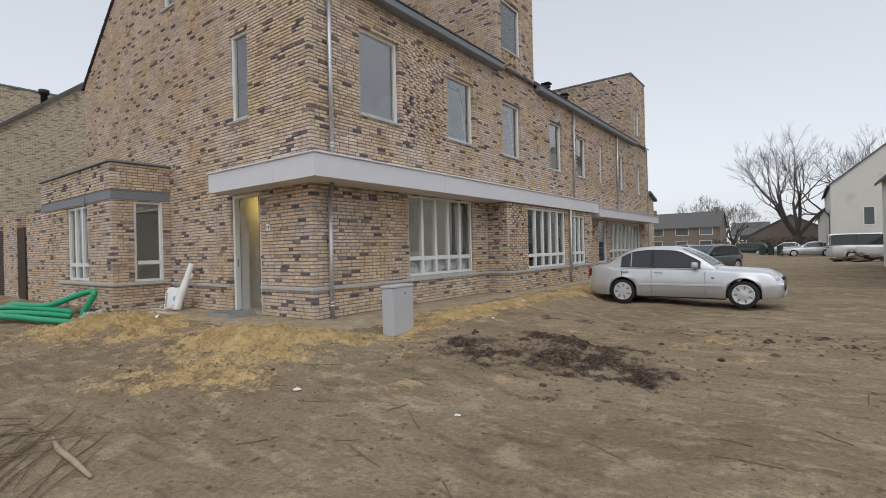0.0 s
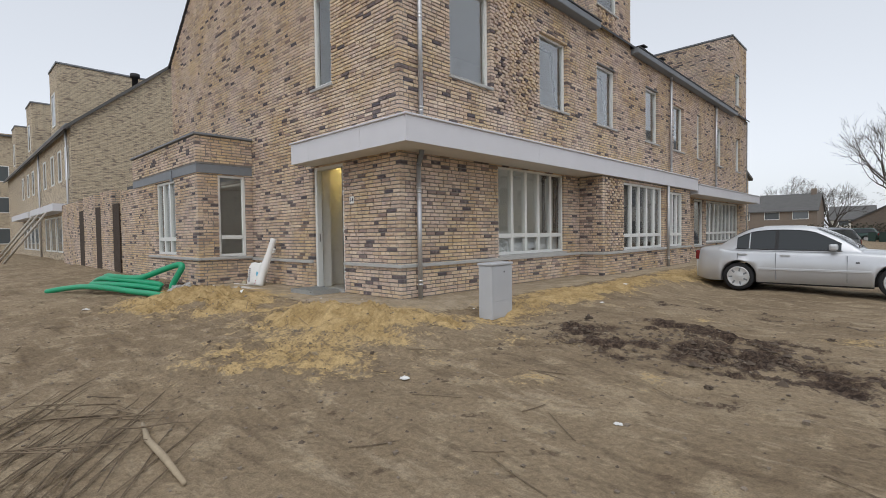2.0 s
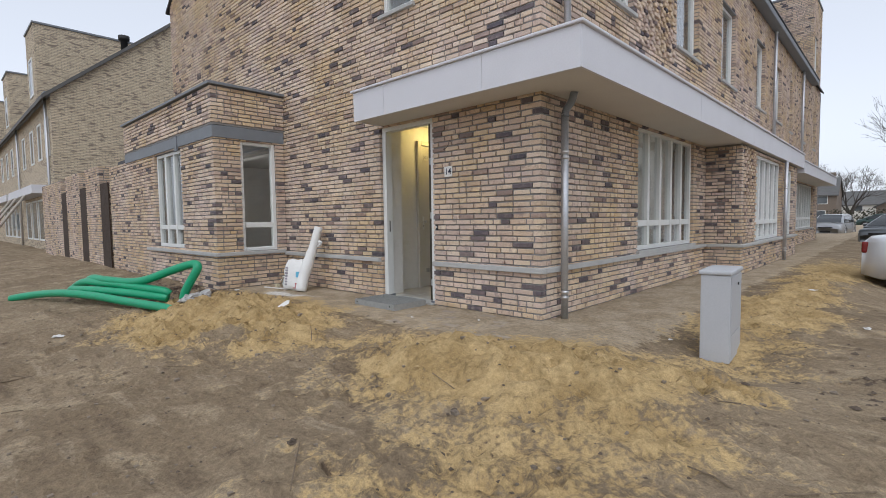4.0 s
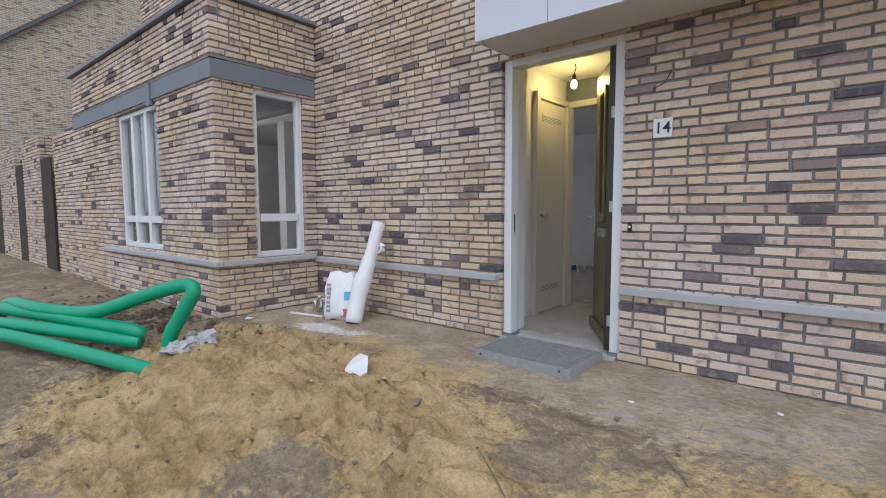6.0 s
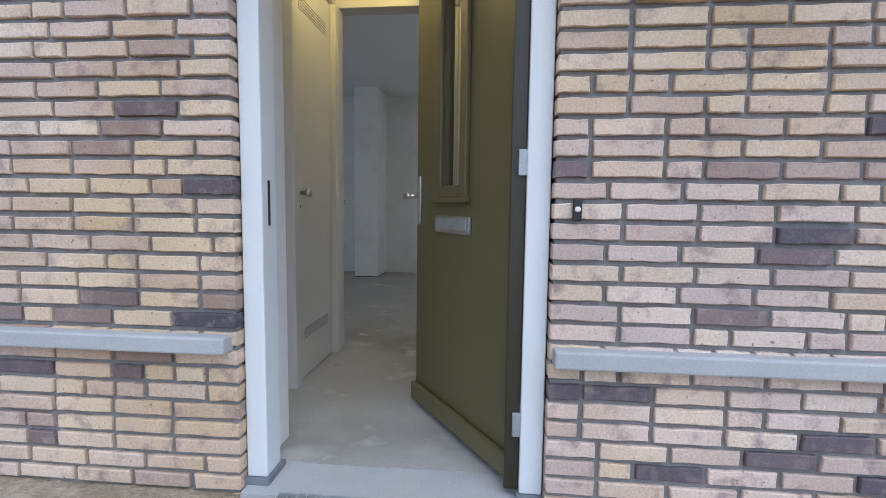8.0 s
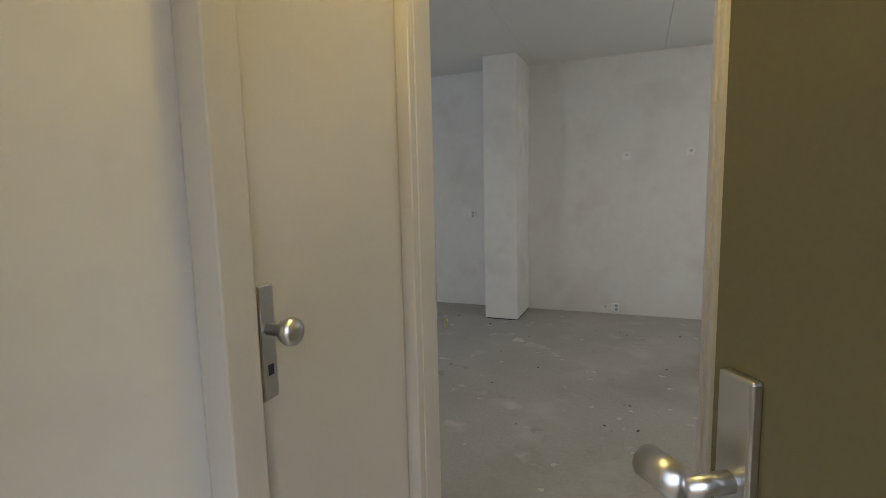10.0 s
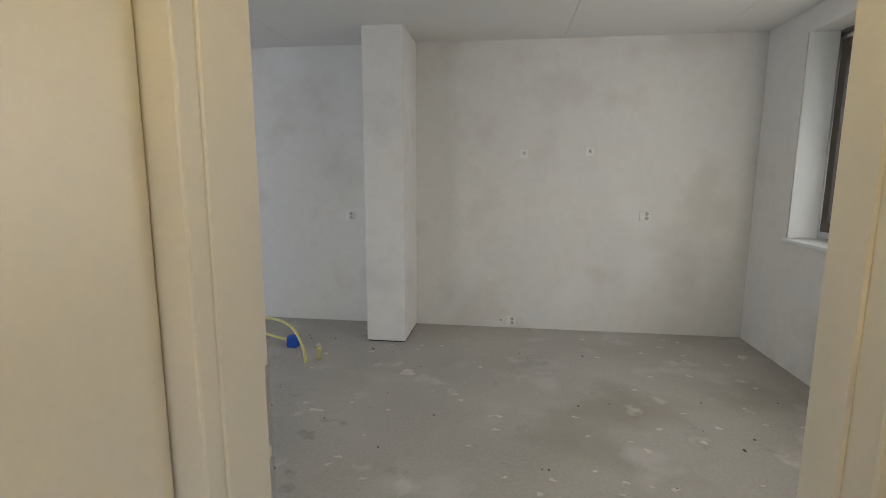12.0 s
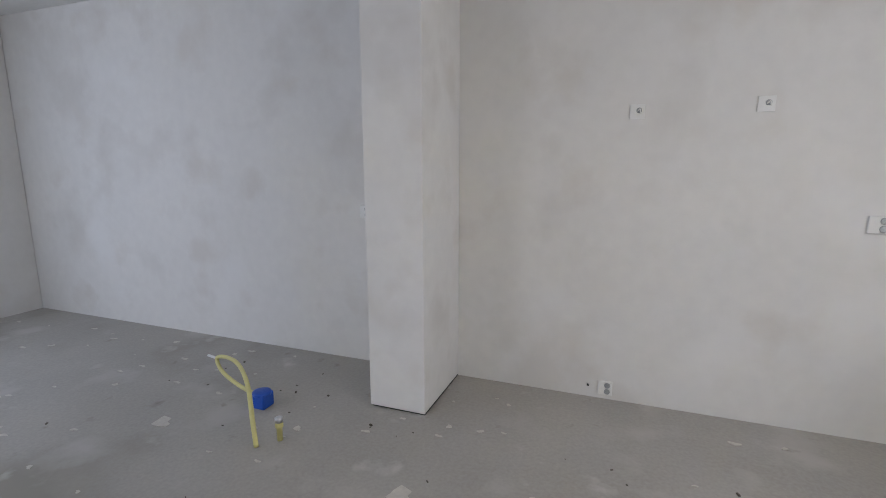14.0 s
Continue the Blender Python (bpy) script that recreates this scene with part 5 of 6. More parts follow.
def rag(name, x, y, z, s, material, label, seed, flat=0.6):
    t = thing(name, (x, y, z), label, "litter", "litter")
    bm = bmesh.new()
    bmesh.ops.create_icosphere(bm, subdivisions=3, radius=s)
    for v in bm.verts:
        k = noise.noise(v.co / s * 1.4 + Vector((seed, 0, 0))) + 0.6 * noise.noise(v.co / s * 3.5 + Vector((0, seed, 0)))
        v.co = v.co * (0.75 + 0.65 * k)
        v.co.z = max(v.co.z * flat, -s * 0.25) + s * 0.2
    bmesh.ops.transform(bm, matrix=Matrix.Translation((x, y, z)), verts=bm.verts)
    part("sheet", bm, material, t)
    return t


FOIL = mat("dirty_foil", (0.40, 0.395, 0.385), 0.35, vary=0.25, scale=18, bump=0.4)
pz = ground_z(-3.02, -1.43)
ptag = thing("paper_scrap", (-3.02, -1.43, pz), "crumpled white paper standing on the sand", "litter", "litter")
vs = [(-3.02 + 1.55 * a, -1.43 + 1.55 * b, pz + 1.55 * c) for a, b, c in ((-0.11, 0.05, -0.01), (0.08, -0.07, -0.012), (0.12, -0.01, 0.05), (0.06, 0.05, 0.10), (-0.07, 0.09, 0.085), (-0.01, -0.03, 0.045))]
mesh_part("sheet", vs + [(a, b + 0.006, c) for a, b, c in vs], [(0, 1, 5), (1, 2, 5), (2, 3, 5), (3, 4, 5), (4, 0, 5), (6, 11, 7), (7, 11, 8), (8, 11, 9), (9, 11, 10), (10, 11, 6), (0, 6, 7, 1), (1, 7, 8, 2), (2, 8, 9, 3), (3, 9, 10, 4), (4, 10, 6, 0)], PAPERWHITE, ptag)
rag("plastic_scrap", -4.15, -2.12, ground_z(-4.15, -2.12), 0.1, FOIL, "crumpled clear foil by the green pipe", 3)
rag("plastic_scrap", -4.55, -2.05, ground_z(-4.55, -2.05), 0.07, FOIL, "crumpled clear foil by the green pipe", 8)
for i, (x, y, s) in enumerate(((-4.3, -1.92, 0.13), (-4.42, -2.12, 0.09), (-4.05, -2.0, 0.07), (-4.62, -1.88, 0.08))):
    rag("plastic_scrap", x, y, ground_z(x, y), s, FOIL, "crumpled clear foil by the green pipe", 60 + i, 0.7)
rag("paper_scrap", -3.75, -1.75, ground_z(-3.75, -1.75), 0.05, mat("pink_paper", (0.55, 0.36, 0.30), 0.8, vary=0.2), "crumpled pinkish wrapper on the sand", 71, 0.5)
for i, (x, y, s) in enumerate(((-5.2, -1.05, 0.05), (-0.55, -0.4, 0.02), (2.6, 1.8, 0.04), (1.2, 0.4, 0.025), (3.0, -2.6, 0.05), (4.7, -2.3, 0.03), (-1.25, -0.75, 0.02), (-3.9, -3.6, 0.06), (1.9, 4.3, 0.05))):
    rag("paper_scrap", x, y, ground_z(x, y), s, PAPERWHITE, "small white scrap lying on the ground", 20 + i, 0.25)
CLOD = mat("soil_clod", (0.10, 0.075, 0.055), 0.95, vary=0.3, scale=14, bump=0.5)
for i, (x, y, s) in enumerate(((5.9, -0.1, 0.06), (6.2, 0.9, 0.05), (5.4, 1.6, 0.05), (4.9, -1.1, 0.04), (3.0, 0.6, 0.06), (6.6, 2.2, 0.07), (-4.9, -1.6, 0.07), (-5.5, -1.75, 0.06), (2.3, -2.4, 0.03), (0.4, -3.2, 0.03))):
    c = rag("soil_clod", x, y, ground_z(x, y), s, CLOD, "dark clod of soil on the ground", 50 + i, 0.6)
    tagged(c, category="clod", group="clods")
for i, (x, y, s) in enumerate(((10.08, 38.48, 0.9), (11.58, 37.98, 0.8), (8.88, 38.88, 0.5))):
    tagged(rag("rubble_heap", x, y, -0.4, s, CLOD, "brown heap of soil and rubble before the white van", 90 + i, 0.45), category="heap", group="rubble heaps")
bm = bmesh.new()
for i in range(1500):
    x, y = rng.uniform(-6, 8), rng.uniform(-6.5, 1.5)
    if y > -1.0 and x < 1.0:
        continue
    s = rng.uniform(0.006, 0.02) * (1.8 if rng.random() < 0.08 else 1)
    z = ground_z(x, y) + s * 0.2
    r = bmesh.ops.create_cube(bm, size=s)
    for v in r["verts"]:
        v.co = Vector((x, y, z)) + Vector((v.co.x * rng.uniform(0.7, 1.6), v.co.y * rng.uniform(0.7, 1.6), v.co.z * rng.uniform(0.4, 0.9)))
tagged(part("pebbles", bm, mat("pebbles", (0.21, 0.17, 0.13), 0.9, vary=0.5, scale=4)), "small stones and lumps strewn over the site soil", "gravel", kind="stuff")



def crumbs(name, label, material, spots, seed):
    """Loose lumps over the ground: each spot is (x, y, rx, ry, count, size)."""
    r = np.random.default_rng(seed)
    verts, faces = [], []
    for cx, cy, rx, ry, count, size in spots:
        px, py = cx + rx * r.normal(0, 0.55, count), cy + ry * r.normal(0, 0.55, count)
        pz = height(px, py)
        for x, y, z in zip(px, py, pz):
            if y > -0.75 and x < 1.1:
                continue
            q = size * r.uniform(0.35, 1.0) * (1.7 if r.random() < 0.06 else 1.0)
            n, a0 = len(verts), r.uniform(0, 6.28)
            for k in range(5):
                a = a0 + k * 1.2566
                verts.append((x + q * r.uniform(0.7, 1.3) * math.cos(a), y + q * r.uniform(0.6, 1.1) * math.sin(a), z + q * r.uniform(-0.1, 0.15)))
            verts.append((x + q * r.uniform(-0.3, 0.3), y + q * r.uniform(-0.3, 0.3), z + q * r.uniform(0.45, 0.8)))
            faces += [(n + k, n + (k + 1) % 5, n + 5) for k in range(5)] + [(n + 4, n + 3, n + 2, n + 1, n)]
    tagged(mesh_part(name, verts, faces, material, kind="stuff"), label, "soil")


SANDLUMP = mat("sand_lump", (0.40, 0.285, 0.135), 0.95, vary=0.3, scale=7, fine=60, bump=0.5, dist=0.01)
crumbs("sand_crumbs", "loose crumbs of yellow sand on the heaps", SANDLUMP, [(-3.9, -1.9, 1.4, 0.9, 300, 0.015), (-2.4, -1.9, 1.2, 0.8, 260, 0.014), (0.7, -1.5, 1.3, 0.8, 300, 0.016), (1.8, 3.5, 0.5, 3.0, 160, 0.03)], 5)
crumbs("soil_crumbs", "dark crumbs of turned soil on the ground", CLOD, [(3.7, -0.2, 1.2, 0.8, 260, 0.035), (5.0, 0.2, 1.2, 0.8, 260, 0.035), (-6.2, -1.8, 1.8, 0.6, 260, 0.04), (7.3, 2.8, 2.0, 1.2, 160, 0.04), (2.0, -3.0, 4.0, 1.6, 260, 0.018)], 6)

# green drain pipe in loose coils
drain = thing("drain_pipe", (-5.2, -2.6, -0.15), "coils of ribbed green plastic drain pipe on the ground", "pipe")


def green(pts, r=0.058):
    line = smooth_line(pts, 14)
    tube_part("strand", line, [r * (1 + 0.025 * (k % 2)) for k in range(len(line))], GREENHOSE, drain, sides=14)


green([(-7.95, -3.62, -0.19), (-7.55, -3.4, -0.12), (-7.0, -3.22, -0.06), (-6.5, -3.08, -0.03), (-5.9, -2.86, -0.04), (-5.2, -2.62, -0.08), (-4.45, -2.42, -0.1), (-4.1, -2.3, -0.13)])
green([(-6.75, -3.0, 0.0), (-6.3, -2.86, 0.02), (-5.8, -2.68, 0.02), (-5.3, -2.46, 0.0), (-4.95, -2.27, -0.03), (-4.86, -2.19, -0.05)])
green([(-7.3, -2.95, -0.1), (-6.7, -2.86, 0.10), (-6.2, -2.72, 0.12), (-5.7, -2.55, 0.11), (-5.2, -2.36, 0.08), (-4.92, -2.22, 0.05), (-4.88, -2.16, -0.0)])
green([(-7.1, -2.8, -0.05), (-6.6, -2.76, 0.16), (-6.1, -2.68, 0.17), (-5.6, -2.5, 0.16), (-5.25, -2.36, 0.20), (-4.9, -2.15, 0.33), (-4.62, -2.0, 0.42), (-4.48, -1.93, 0.44), (-4.42, -1.93, 0.38), (-4.5, -2.0, 0.2), (-4.58, -2.06, 0.02), (-4.6, -2.08, -0.2)])

# grey utility cabinet
util = thing("utility_cabinet", (1.64, 0.39, -0.25), "light grey metal utility cabinet standing on the sand", "cabinet")
uz = -0.0
UM = Matrix.Translation((1.64, 0.39, -0.25)) @ Matrix.Rotation(radians(4), 4, "Z") @ Matrix.Scale(1.06, 4) @ Matrix.Translation((-1.99, 0, 0))
box_part("body", (1.88, -0.25, uz), (2.10, 0.25, uz + 0.72), BOXGREY, util, m=UM, bev=0.008)
box_part("lid", (1.865, -0.265, uz + 0.722), (2.115, 0.265, uz + 0.76), BOXGREY, util, m=UM, bev=0.012)
dr = box_part("door", (2.1005, -0.235, uz + 0.24), (2.106, 0.235, uz + 0.705), BOXGREY, util, m=UM, bev=0.002)
box_part("plinth_panel", (2.1005, -0.235, uz + 0.02), (2.106, 0.235, uz + 0.232), BOXGREY, util, m=UM, bev=0.002)
lathe_part("lock", [(0.012, 0), (0.012, 0.006)], (1.765, 0.43, 0.42), BLACK, dr, m=Matrix.Rotation(radians(90), 4, "Y"), sides=10)

# dry reed stalks and sticks
STRAW = mat("dry_reed", (0.16, 0.12, 0.08), 0.9, vary=0.45, scale=5)
bm = bmesh.new()
for i in range(54):
    main = i < 38
    x, y = rng.uniform(1.8, 3.7), rng.uniform(-5.45, -4.6)
    a, n = (rng.normal(2.5, 0.13), rng.uniform(0.5, 1.6)) if main else (rng.normal(0.75, 0.3), rng.uniform(0.3, 0.8))
    if not main:
        x, y = rng.uniform(1.3, 2.4), rng.uniform(-5.3, -4.5)
    p = [(x + math.cos(a) * n * t, y + math.sin(a) * n * t + 0.03 * math.sin(3 * t + i), 0) for t in (0, 0.33, 0.66, 1)]
    lift = rng.uniform(0.006, 0.03)
    add_tube(bm, [(u, v, ground_z(u, v) + lift) for u, v, _ in p], [0.0035, 0.0055, 0.0045, 0.002], 4)
for i in range(60):
    x, y = rng.uniform(-3, 7.5), rng.uniform(-6, 0.5)
    if abs(x) < 3 and y > -1.2:
        continue
    a, n = rng.uniform(0, 3.1), rng.uniform(0.1, 0.45)
    add_tube(bm, [(x + math.cos(a) * n * t, y + math.sin(a) * n * t, ground_z(x + math.cos(a) * n * t, y + math.sin(a) * n * t) + 0.006) for t in (0, 0.5, 1)], 0.004, 4)
tagged(part("reed_stalks", bm, STRAW), "dry brown reed stalks strewn over the soil", "straw", kind="stuff")
stick = thing("stick", (2.95, -4.45, -0.25), "pale broken stick lying on the soil", "stick")
tube_part("stem", [(x, y, ground_z(x, y) + 0.02) for x, y in ((2.36, -4.36), (2.7, -4.42), (3.1, -4.44), (3.5, -4.47))], [0.012, 0.02, 0.02, 0.012], mat("pale_wood", (0.36, 0.29, 0.20), 0.85, vary=0.2), stick, sides=8)

# clinker pavers showing through the sand before the door wall
PAVER = brick_material("paver", [(0.0, (0.32, 0.265, 0.20)), (0.5, (0.38, 0.325, 0.255)), (1.0, (0.30, 0.245, 0.20))])
pavement = tagged(box_part("pavement", (-1.55, -1.0, -0.3), (0.2, -0.06, -0.14), MORTAR), kind="structure")
pm1 = bpy.data.meshes.new("paver")
bm = bmesh.new()
add_box(bm, (-0.098, -0.048, -0.04), (0.098, 0.048, 0.0), bev=0.003)
bm.to_mesh(pm1); bm.free(); pm1.materials.append(PAVER)
for i in range(8):
    for j in range(9):
        x, y = -1.45 + i * 0.205 + (0.1 if j % 2 else 0), -0.98 + j * 0.105
        if rng.random() < 0.25:
            continue
        ob = new("paver", pm1)
        ob.matrix_basis = pose(x, y, ground_z(x, y) + rng.uniform(-0.006, 0.0025), rng.uniform(-0.6, 0.6), rng.uniform(-0.6, 0.6), rng.uniform(-1, 1))
        adopt(ob, pavement)


# ---------------------------------------------------------------- vehicles
TYRE = mat("tyre", (0.018, 0.018, 0.02), 0.85, vary=0.2)
CARGLASS = mat("tinted_car_glass", (0.03, 0.035, 0.038), 0.04, vary=0.02, spec=0.55, bump=0.0)
HUB = mat("hubcap", (0.62, 0.63, 0.64), 0.35, metal=0.5, vary=0.08)
LAMPGLASS = mat("lamp_glass", (0.62, 0.64, 0.66), 0.12, vary=0.05)
REDLAMP = mat("rear_lamp", (0.17, 0.015, 0.015), 0.2, vary=0.05)


def paint(name, c):
    return mat(name, c, 0.3, metal=0.4, vary=0.04, scale=2, bump=0.01, coat=0.6)


def make_car(name, label, at, turn, body_mat, length=4.4, width=1.7, tall=1.42, hood=0.90, boot=0.97, cabin=(0.105, 0.25, 0.51, 0.68), base=2.61, front_over=0.85, group="parked cars"):
    """A car along +x (front) with its base at the ground's middle. cabin: rear foot, rear roof, front roof, front foot as shares of the length from the tail."""
    car = thing(name, (0, 0, 0), label, "car", group)
    W, L = width / 2, length
    fx = L / 2 - front_over
    wheels = (fx - base, fx)
    R = 0.305
    A = R * 1.16
    xs = sorted(set([round(float(v), 3) for v in np.linspace(-L / 2, L / 2, 46)] + [round(w + A * math.cos(a), 3) for w in wheels for a in np.linspace(0, math.pi, 15)]))
    c0, c1, c2, c3 = [-L / 2 + L * c for c in cabin]
    belt0, belt1 = boot - 0.05, hood - 0.02

    def belt(x):
        return belt0 + (belt1 - belt0) * (x - c0) / (c3 - c0)

    def top(x):
        t = (x + L / 2) / L
        if x < c0:
            return float(boot - 0.035 * (1 - smoothstep(0, 0.08, t)))
        if x > c3 - 0.1:
            u = (x - c3 + 0.1) / (L / 2 - c3 + 0.1)
            return float(hood - 0.09 * u - 0.13 * smoothstep(0.75, 1.0, u))
        k = smoothstep(c0, c0 + 0.3, x)
        return float((boot * (1 - k) + belt(x) * k) + (hood - belt1) * smoothstep(c3 - 0.6, c3 - 0.1, x))

    rings = []
    for x in xs:
        e = abs(2 * x / L)
        w = W * (1 - 0.10 * smoothstep(0.6, 1.0, e) - 0.16 * smoothstep(0.93, 1.0, e))
        low = 0.19 + 0.07 * smoothstep(0.85, 1.0, e)
        flare = 0.0
        for cx in wheels:
            q = abs(x - cx)
            if q < A:
                low = max(low, R + math.sqrt(A * A - q * q) - 0.01)
            flare = max(flare, 0.02 * float(1 - smoothstep(A, A + 0.12, q)))
        zt = top(x) - 0.10 * smoothstep(0.965, 1.0, e)
        mid = max(low + 0.03, 0.52)
        pts = [(w * 0.88, low), (w * 0.965 + flare, low + 0.02), (w + flare, mid), (w * 0.995, max(mid + 0.02, zt - 0.24)), (w * 0.965, max(mid + 0.04, zt - 0.09)), (w * 0.92, zt - 0.03), (w * 0.78, zt), (w * 0.4, zt + 0.02), (0, zt + 0.028)]
        rings.append([(x, -y, z) for y, z in pts] + [(x, y, z) for y, z in reversed(pts[:-1])])
    n = len(rings[0])
    verts = [v for r in rings for v in r]
    faces = [(i * n + k, i * n + (k + 1) % n, (i + 1) * n + (k + 1) % n, (i + 1) * n + k) for i in range(len(xs) - 1) for k in range(n)]
    faces += [tuple(range(n)), tuple(reversed(range((len(xs) - 1) * n, len(xs) * n)))]
    body = mesh_part("body", verts, faces, body_mat, car, smooth=True)
    wb, wr = W * 0.915, W * 0.69

    def side(x, z):
        return wb + (wr - wb) * (z - belt(x)) / (tall - belt1)

    zr = tall
    ctrl = [(c0, 0, boot - 0.01), (c0 + (c1 - c0) * 0.5, 0, boot + (zr - boot) * 0.54), (c1, 0, zr - 0.045), (c1 + (c2 - c1) * 0.4, 0, zr), (c2 - 0.12, 0, zr - 0.03), (c2 + 0.08, 0, zr - 0.10), (c2 + (c3 - c2) * 0.55, 0, hood + (zr - hood) * 0.46), (c3, 0, hood + 0.0)]
    prof = [(p.x, p.z) for p in smooth_line(ctrl, 4)]
    verts, faces = [], []
    for x, z in prof:
        zb = min(belt(x) - 0.02, z - 0.005)
        y = side(x, z - 0.03)
        q = [(wb, zb), (y, z - 0.03), (y * 0.94, z), (y * 0.6, z + 0.014), (0, z + 0.02)]
        verts += [(x, -u, v) for u, v in q] + [(x, u, v) for u, v in reversed(q[:-1])]
    for i in range(len(prof) - 1):
        faces += [(9 * i + k, 9 * i + k + 1, 9 * i + 10 + k, 9 * i + 9 + k) for k in range(8)]
    roof = mesh_part("cabin", verts, faces, body_mat, car, smooth=True)

    def roof_z(x):
        return float(np.interp(x, [p[0] for p in prof], [p[1] for p in prof]))

    pillar = c1 + (c2 - c1) * 0.42
    quarter = c0 + (c1 - c0) * 0.95
    for s in (-1, 1):
        spans = [(c0 + (c1 - c0) * 0.58, quarter - 0.012), (quarter + 0.012, pillar - 0.035), (pillar + 0.035, c3 - 0.32)]
        for lo, hi in spans:
            st = np.linspace(lo, hi, 8)
            ring = [(float(x), belt(x) + 0.025) for x in st] + [(float(x), max(roof_z(x) - 0.085, belt(x) + 0.03)) for x in st[::-1]]
            m = len(ring)
            outer = [(x, s * (side(x, z) + 0.008), z) for x, z in ring]
            inner = [(x, s * (side(x, z) - 0.012), z) for x, z in ring]
            mesh_part("side_window", outer + inner, [tuple(range(m))] + [(k, (k + 1) % m, m + (k + 1) % m, m + k) for k in range(m)], CARGLASS, roof)
        pz = [(pillar - 0.034, belt(pillar) + 0.02), (pillar + 0.034, belt(pillar) + 0.02), (pillar + 0.034, roof_z(pillar) - 0.085), (pillar - 0.034, roof_z(pillar) - 0.085)]
        mesh_part("pillar_trim", [(x, s * (side(x, z) + 0.007), z) for x, z in pz] + [(x, s * (side(x, z) - 0.01), z) for x, z in pz], [(0, 1, 2, 3), (0, 4, 5, 1), (1, 5, 6, 2), (2, 6, 7, 3), (3, 7, 4, 0)], BLACK, roof)
        tube_part("window_seal", [(x, s * (side(x, belt(x) + 0.015) + 0.008), belt(x) + 0.015) for x in np.linspace(c0 + (c1 - c0) * 0.55, c3 - 0.3, 6)], 0.008, BLACK, roof, sides=6)
        tube_part("roof_seal", [(x, s * (side(x, roof_z(x) - 0.08) + 0.008), max(roof_z(x) - 0.08, belt(x) + 0.03)) for x in np.linspace(c0 + (c1 - c0) * 0.58, c3 - 0.32, 14)], 0.008, BLACK, roof, sides=6)
        for xh in (quarter - 0.12, pillar + 0.17):
            box_part("door_handle", (xh - 0.09, s * W * 0.985 - 0.02, belt(xh) - 0.12), (xh + 0.09, s * W * 0.985 + 0.024, belt(xh) - 0.085), body_mat, body, bev=0.01)
        box_part("trim_strip", (wheels[0] + A + 0.02, s * (W + 0.004) - 0.012, 0.47), (wheels[1] - A - 0.02, s * (W + 0.004) + 0.014, 0.52), body_mat, body, bev=0.008)
        box_part("sill_shadow_strip", (wheels[0] + A, s * W * 0.9 - 0.02, 0.17), (wheels[1] - A, s * W * 0.9 + 0.02, 0.215), BLACK, body, bev=0.004)
        box_part("mirror", (c3 - 0.50, s * (wb + 0.09) - 0.09, belt(c3) + 0.03), (c3 - 0.36, s * (wb + 0.09) + 0.09, belt(c3) + 0.16), body_mat, car, bev=0.035)
        for xj, zh in ((pillar, 0.06), (c3 - 0.22, 0.08), (quarter - 0.22, 0.08)):
            box_part("door_gap", (xj - 0.004, s * W * 0.985 - 0.02, 0.27 if min(abs(xj - w) for w in wheels) > A else R + A + 0.03), (xj + 0.004, s * W * 0.985 + 0.011, belt(xj) - zh), STEEL_GREY, body)
        box_part("side_lamp", (c3 - 0.09, s * W * 0.99 - 0.01, 0.66), (c3 - 0.03, s * W * 0.99 + 0.012, 0.685), BLACK, body)
        box_part("headlamp", (L / 2 - 0.36, s * W * 0.70 - 0.13, hood - 0.30), (L / 2 - 0.075, s * W * 0.70 + 0.13, hood - 0.175), LAMPGLASS, body, "clear headlamp", bev=0.05)
        box_part("rear_lamp", (-L / 2 - 0.006, s * W * 0.66 - 0.14, boot - 0.30), (-L / 2 + 0.11, s * W * 0.66 + 0.185, boot - 0.09), REDLAMP, body, "red rear lamp", bev=0.03)
    for lo, hi in ((c0 + 0.07, c1 - 0.06), (c2 + 0.02, c3 - 0.05)):
        st = np.linspace(lo, hi, 7)
        v = []
        for x in st:
            z = roof_z(x) + 0.03
            y = side(x, z - 0.05) * 0.86
            v += [(x, -y, z - 0.01), (x, -y * 0.5, z + 0.002), (x, y * 0.5, z + 0.002), (x, y, z - 0.01)]
        m = len(v)
        f = [(4 * i + k, 4 * i + k + 1, 4 * i + 5 + k, 4 * i + 4 + k) for i in range(6) for k in range(3)]
        mesh_part("windscreen", v + [(p, q, r - 0.03) for p, q, r in v], f + [tuple(m + i for i in reversed(g)) for g in f], CARGLASS, roof, smooth=True)
    box_part("front_plate", (L / 2 - 0.045, -0.25, 0.36), (L / 2 + 0.012, 0.25, 0.47), BLACK, body)
    box_part("grille", (L / 2 - 0.06, -0.35, hood - 0.29), (L / 2 + 0.004, 0.35, hood - 0.22), BLACK, body, bev=0.01)
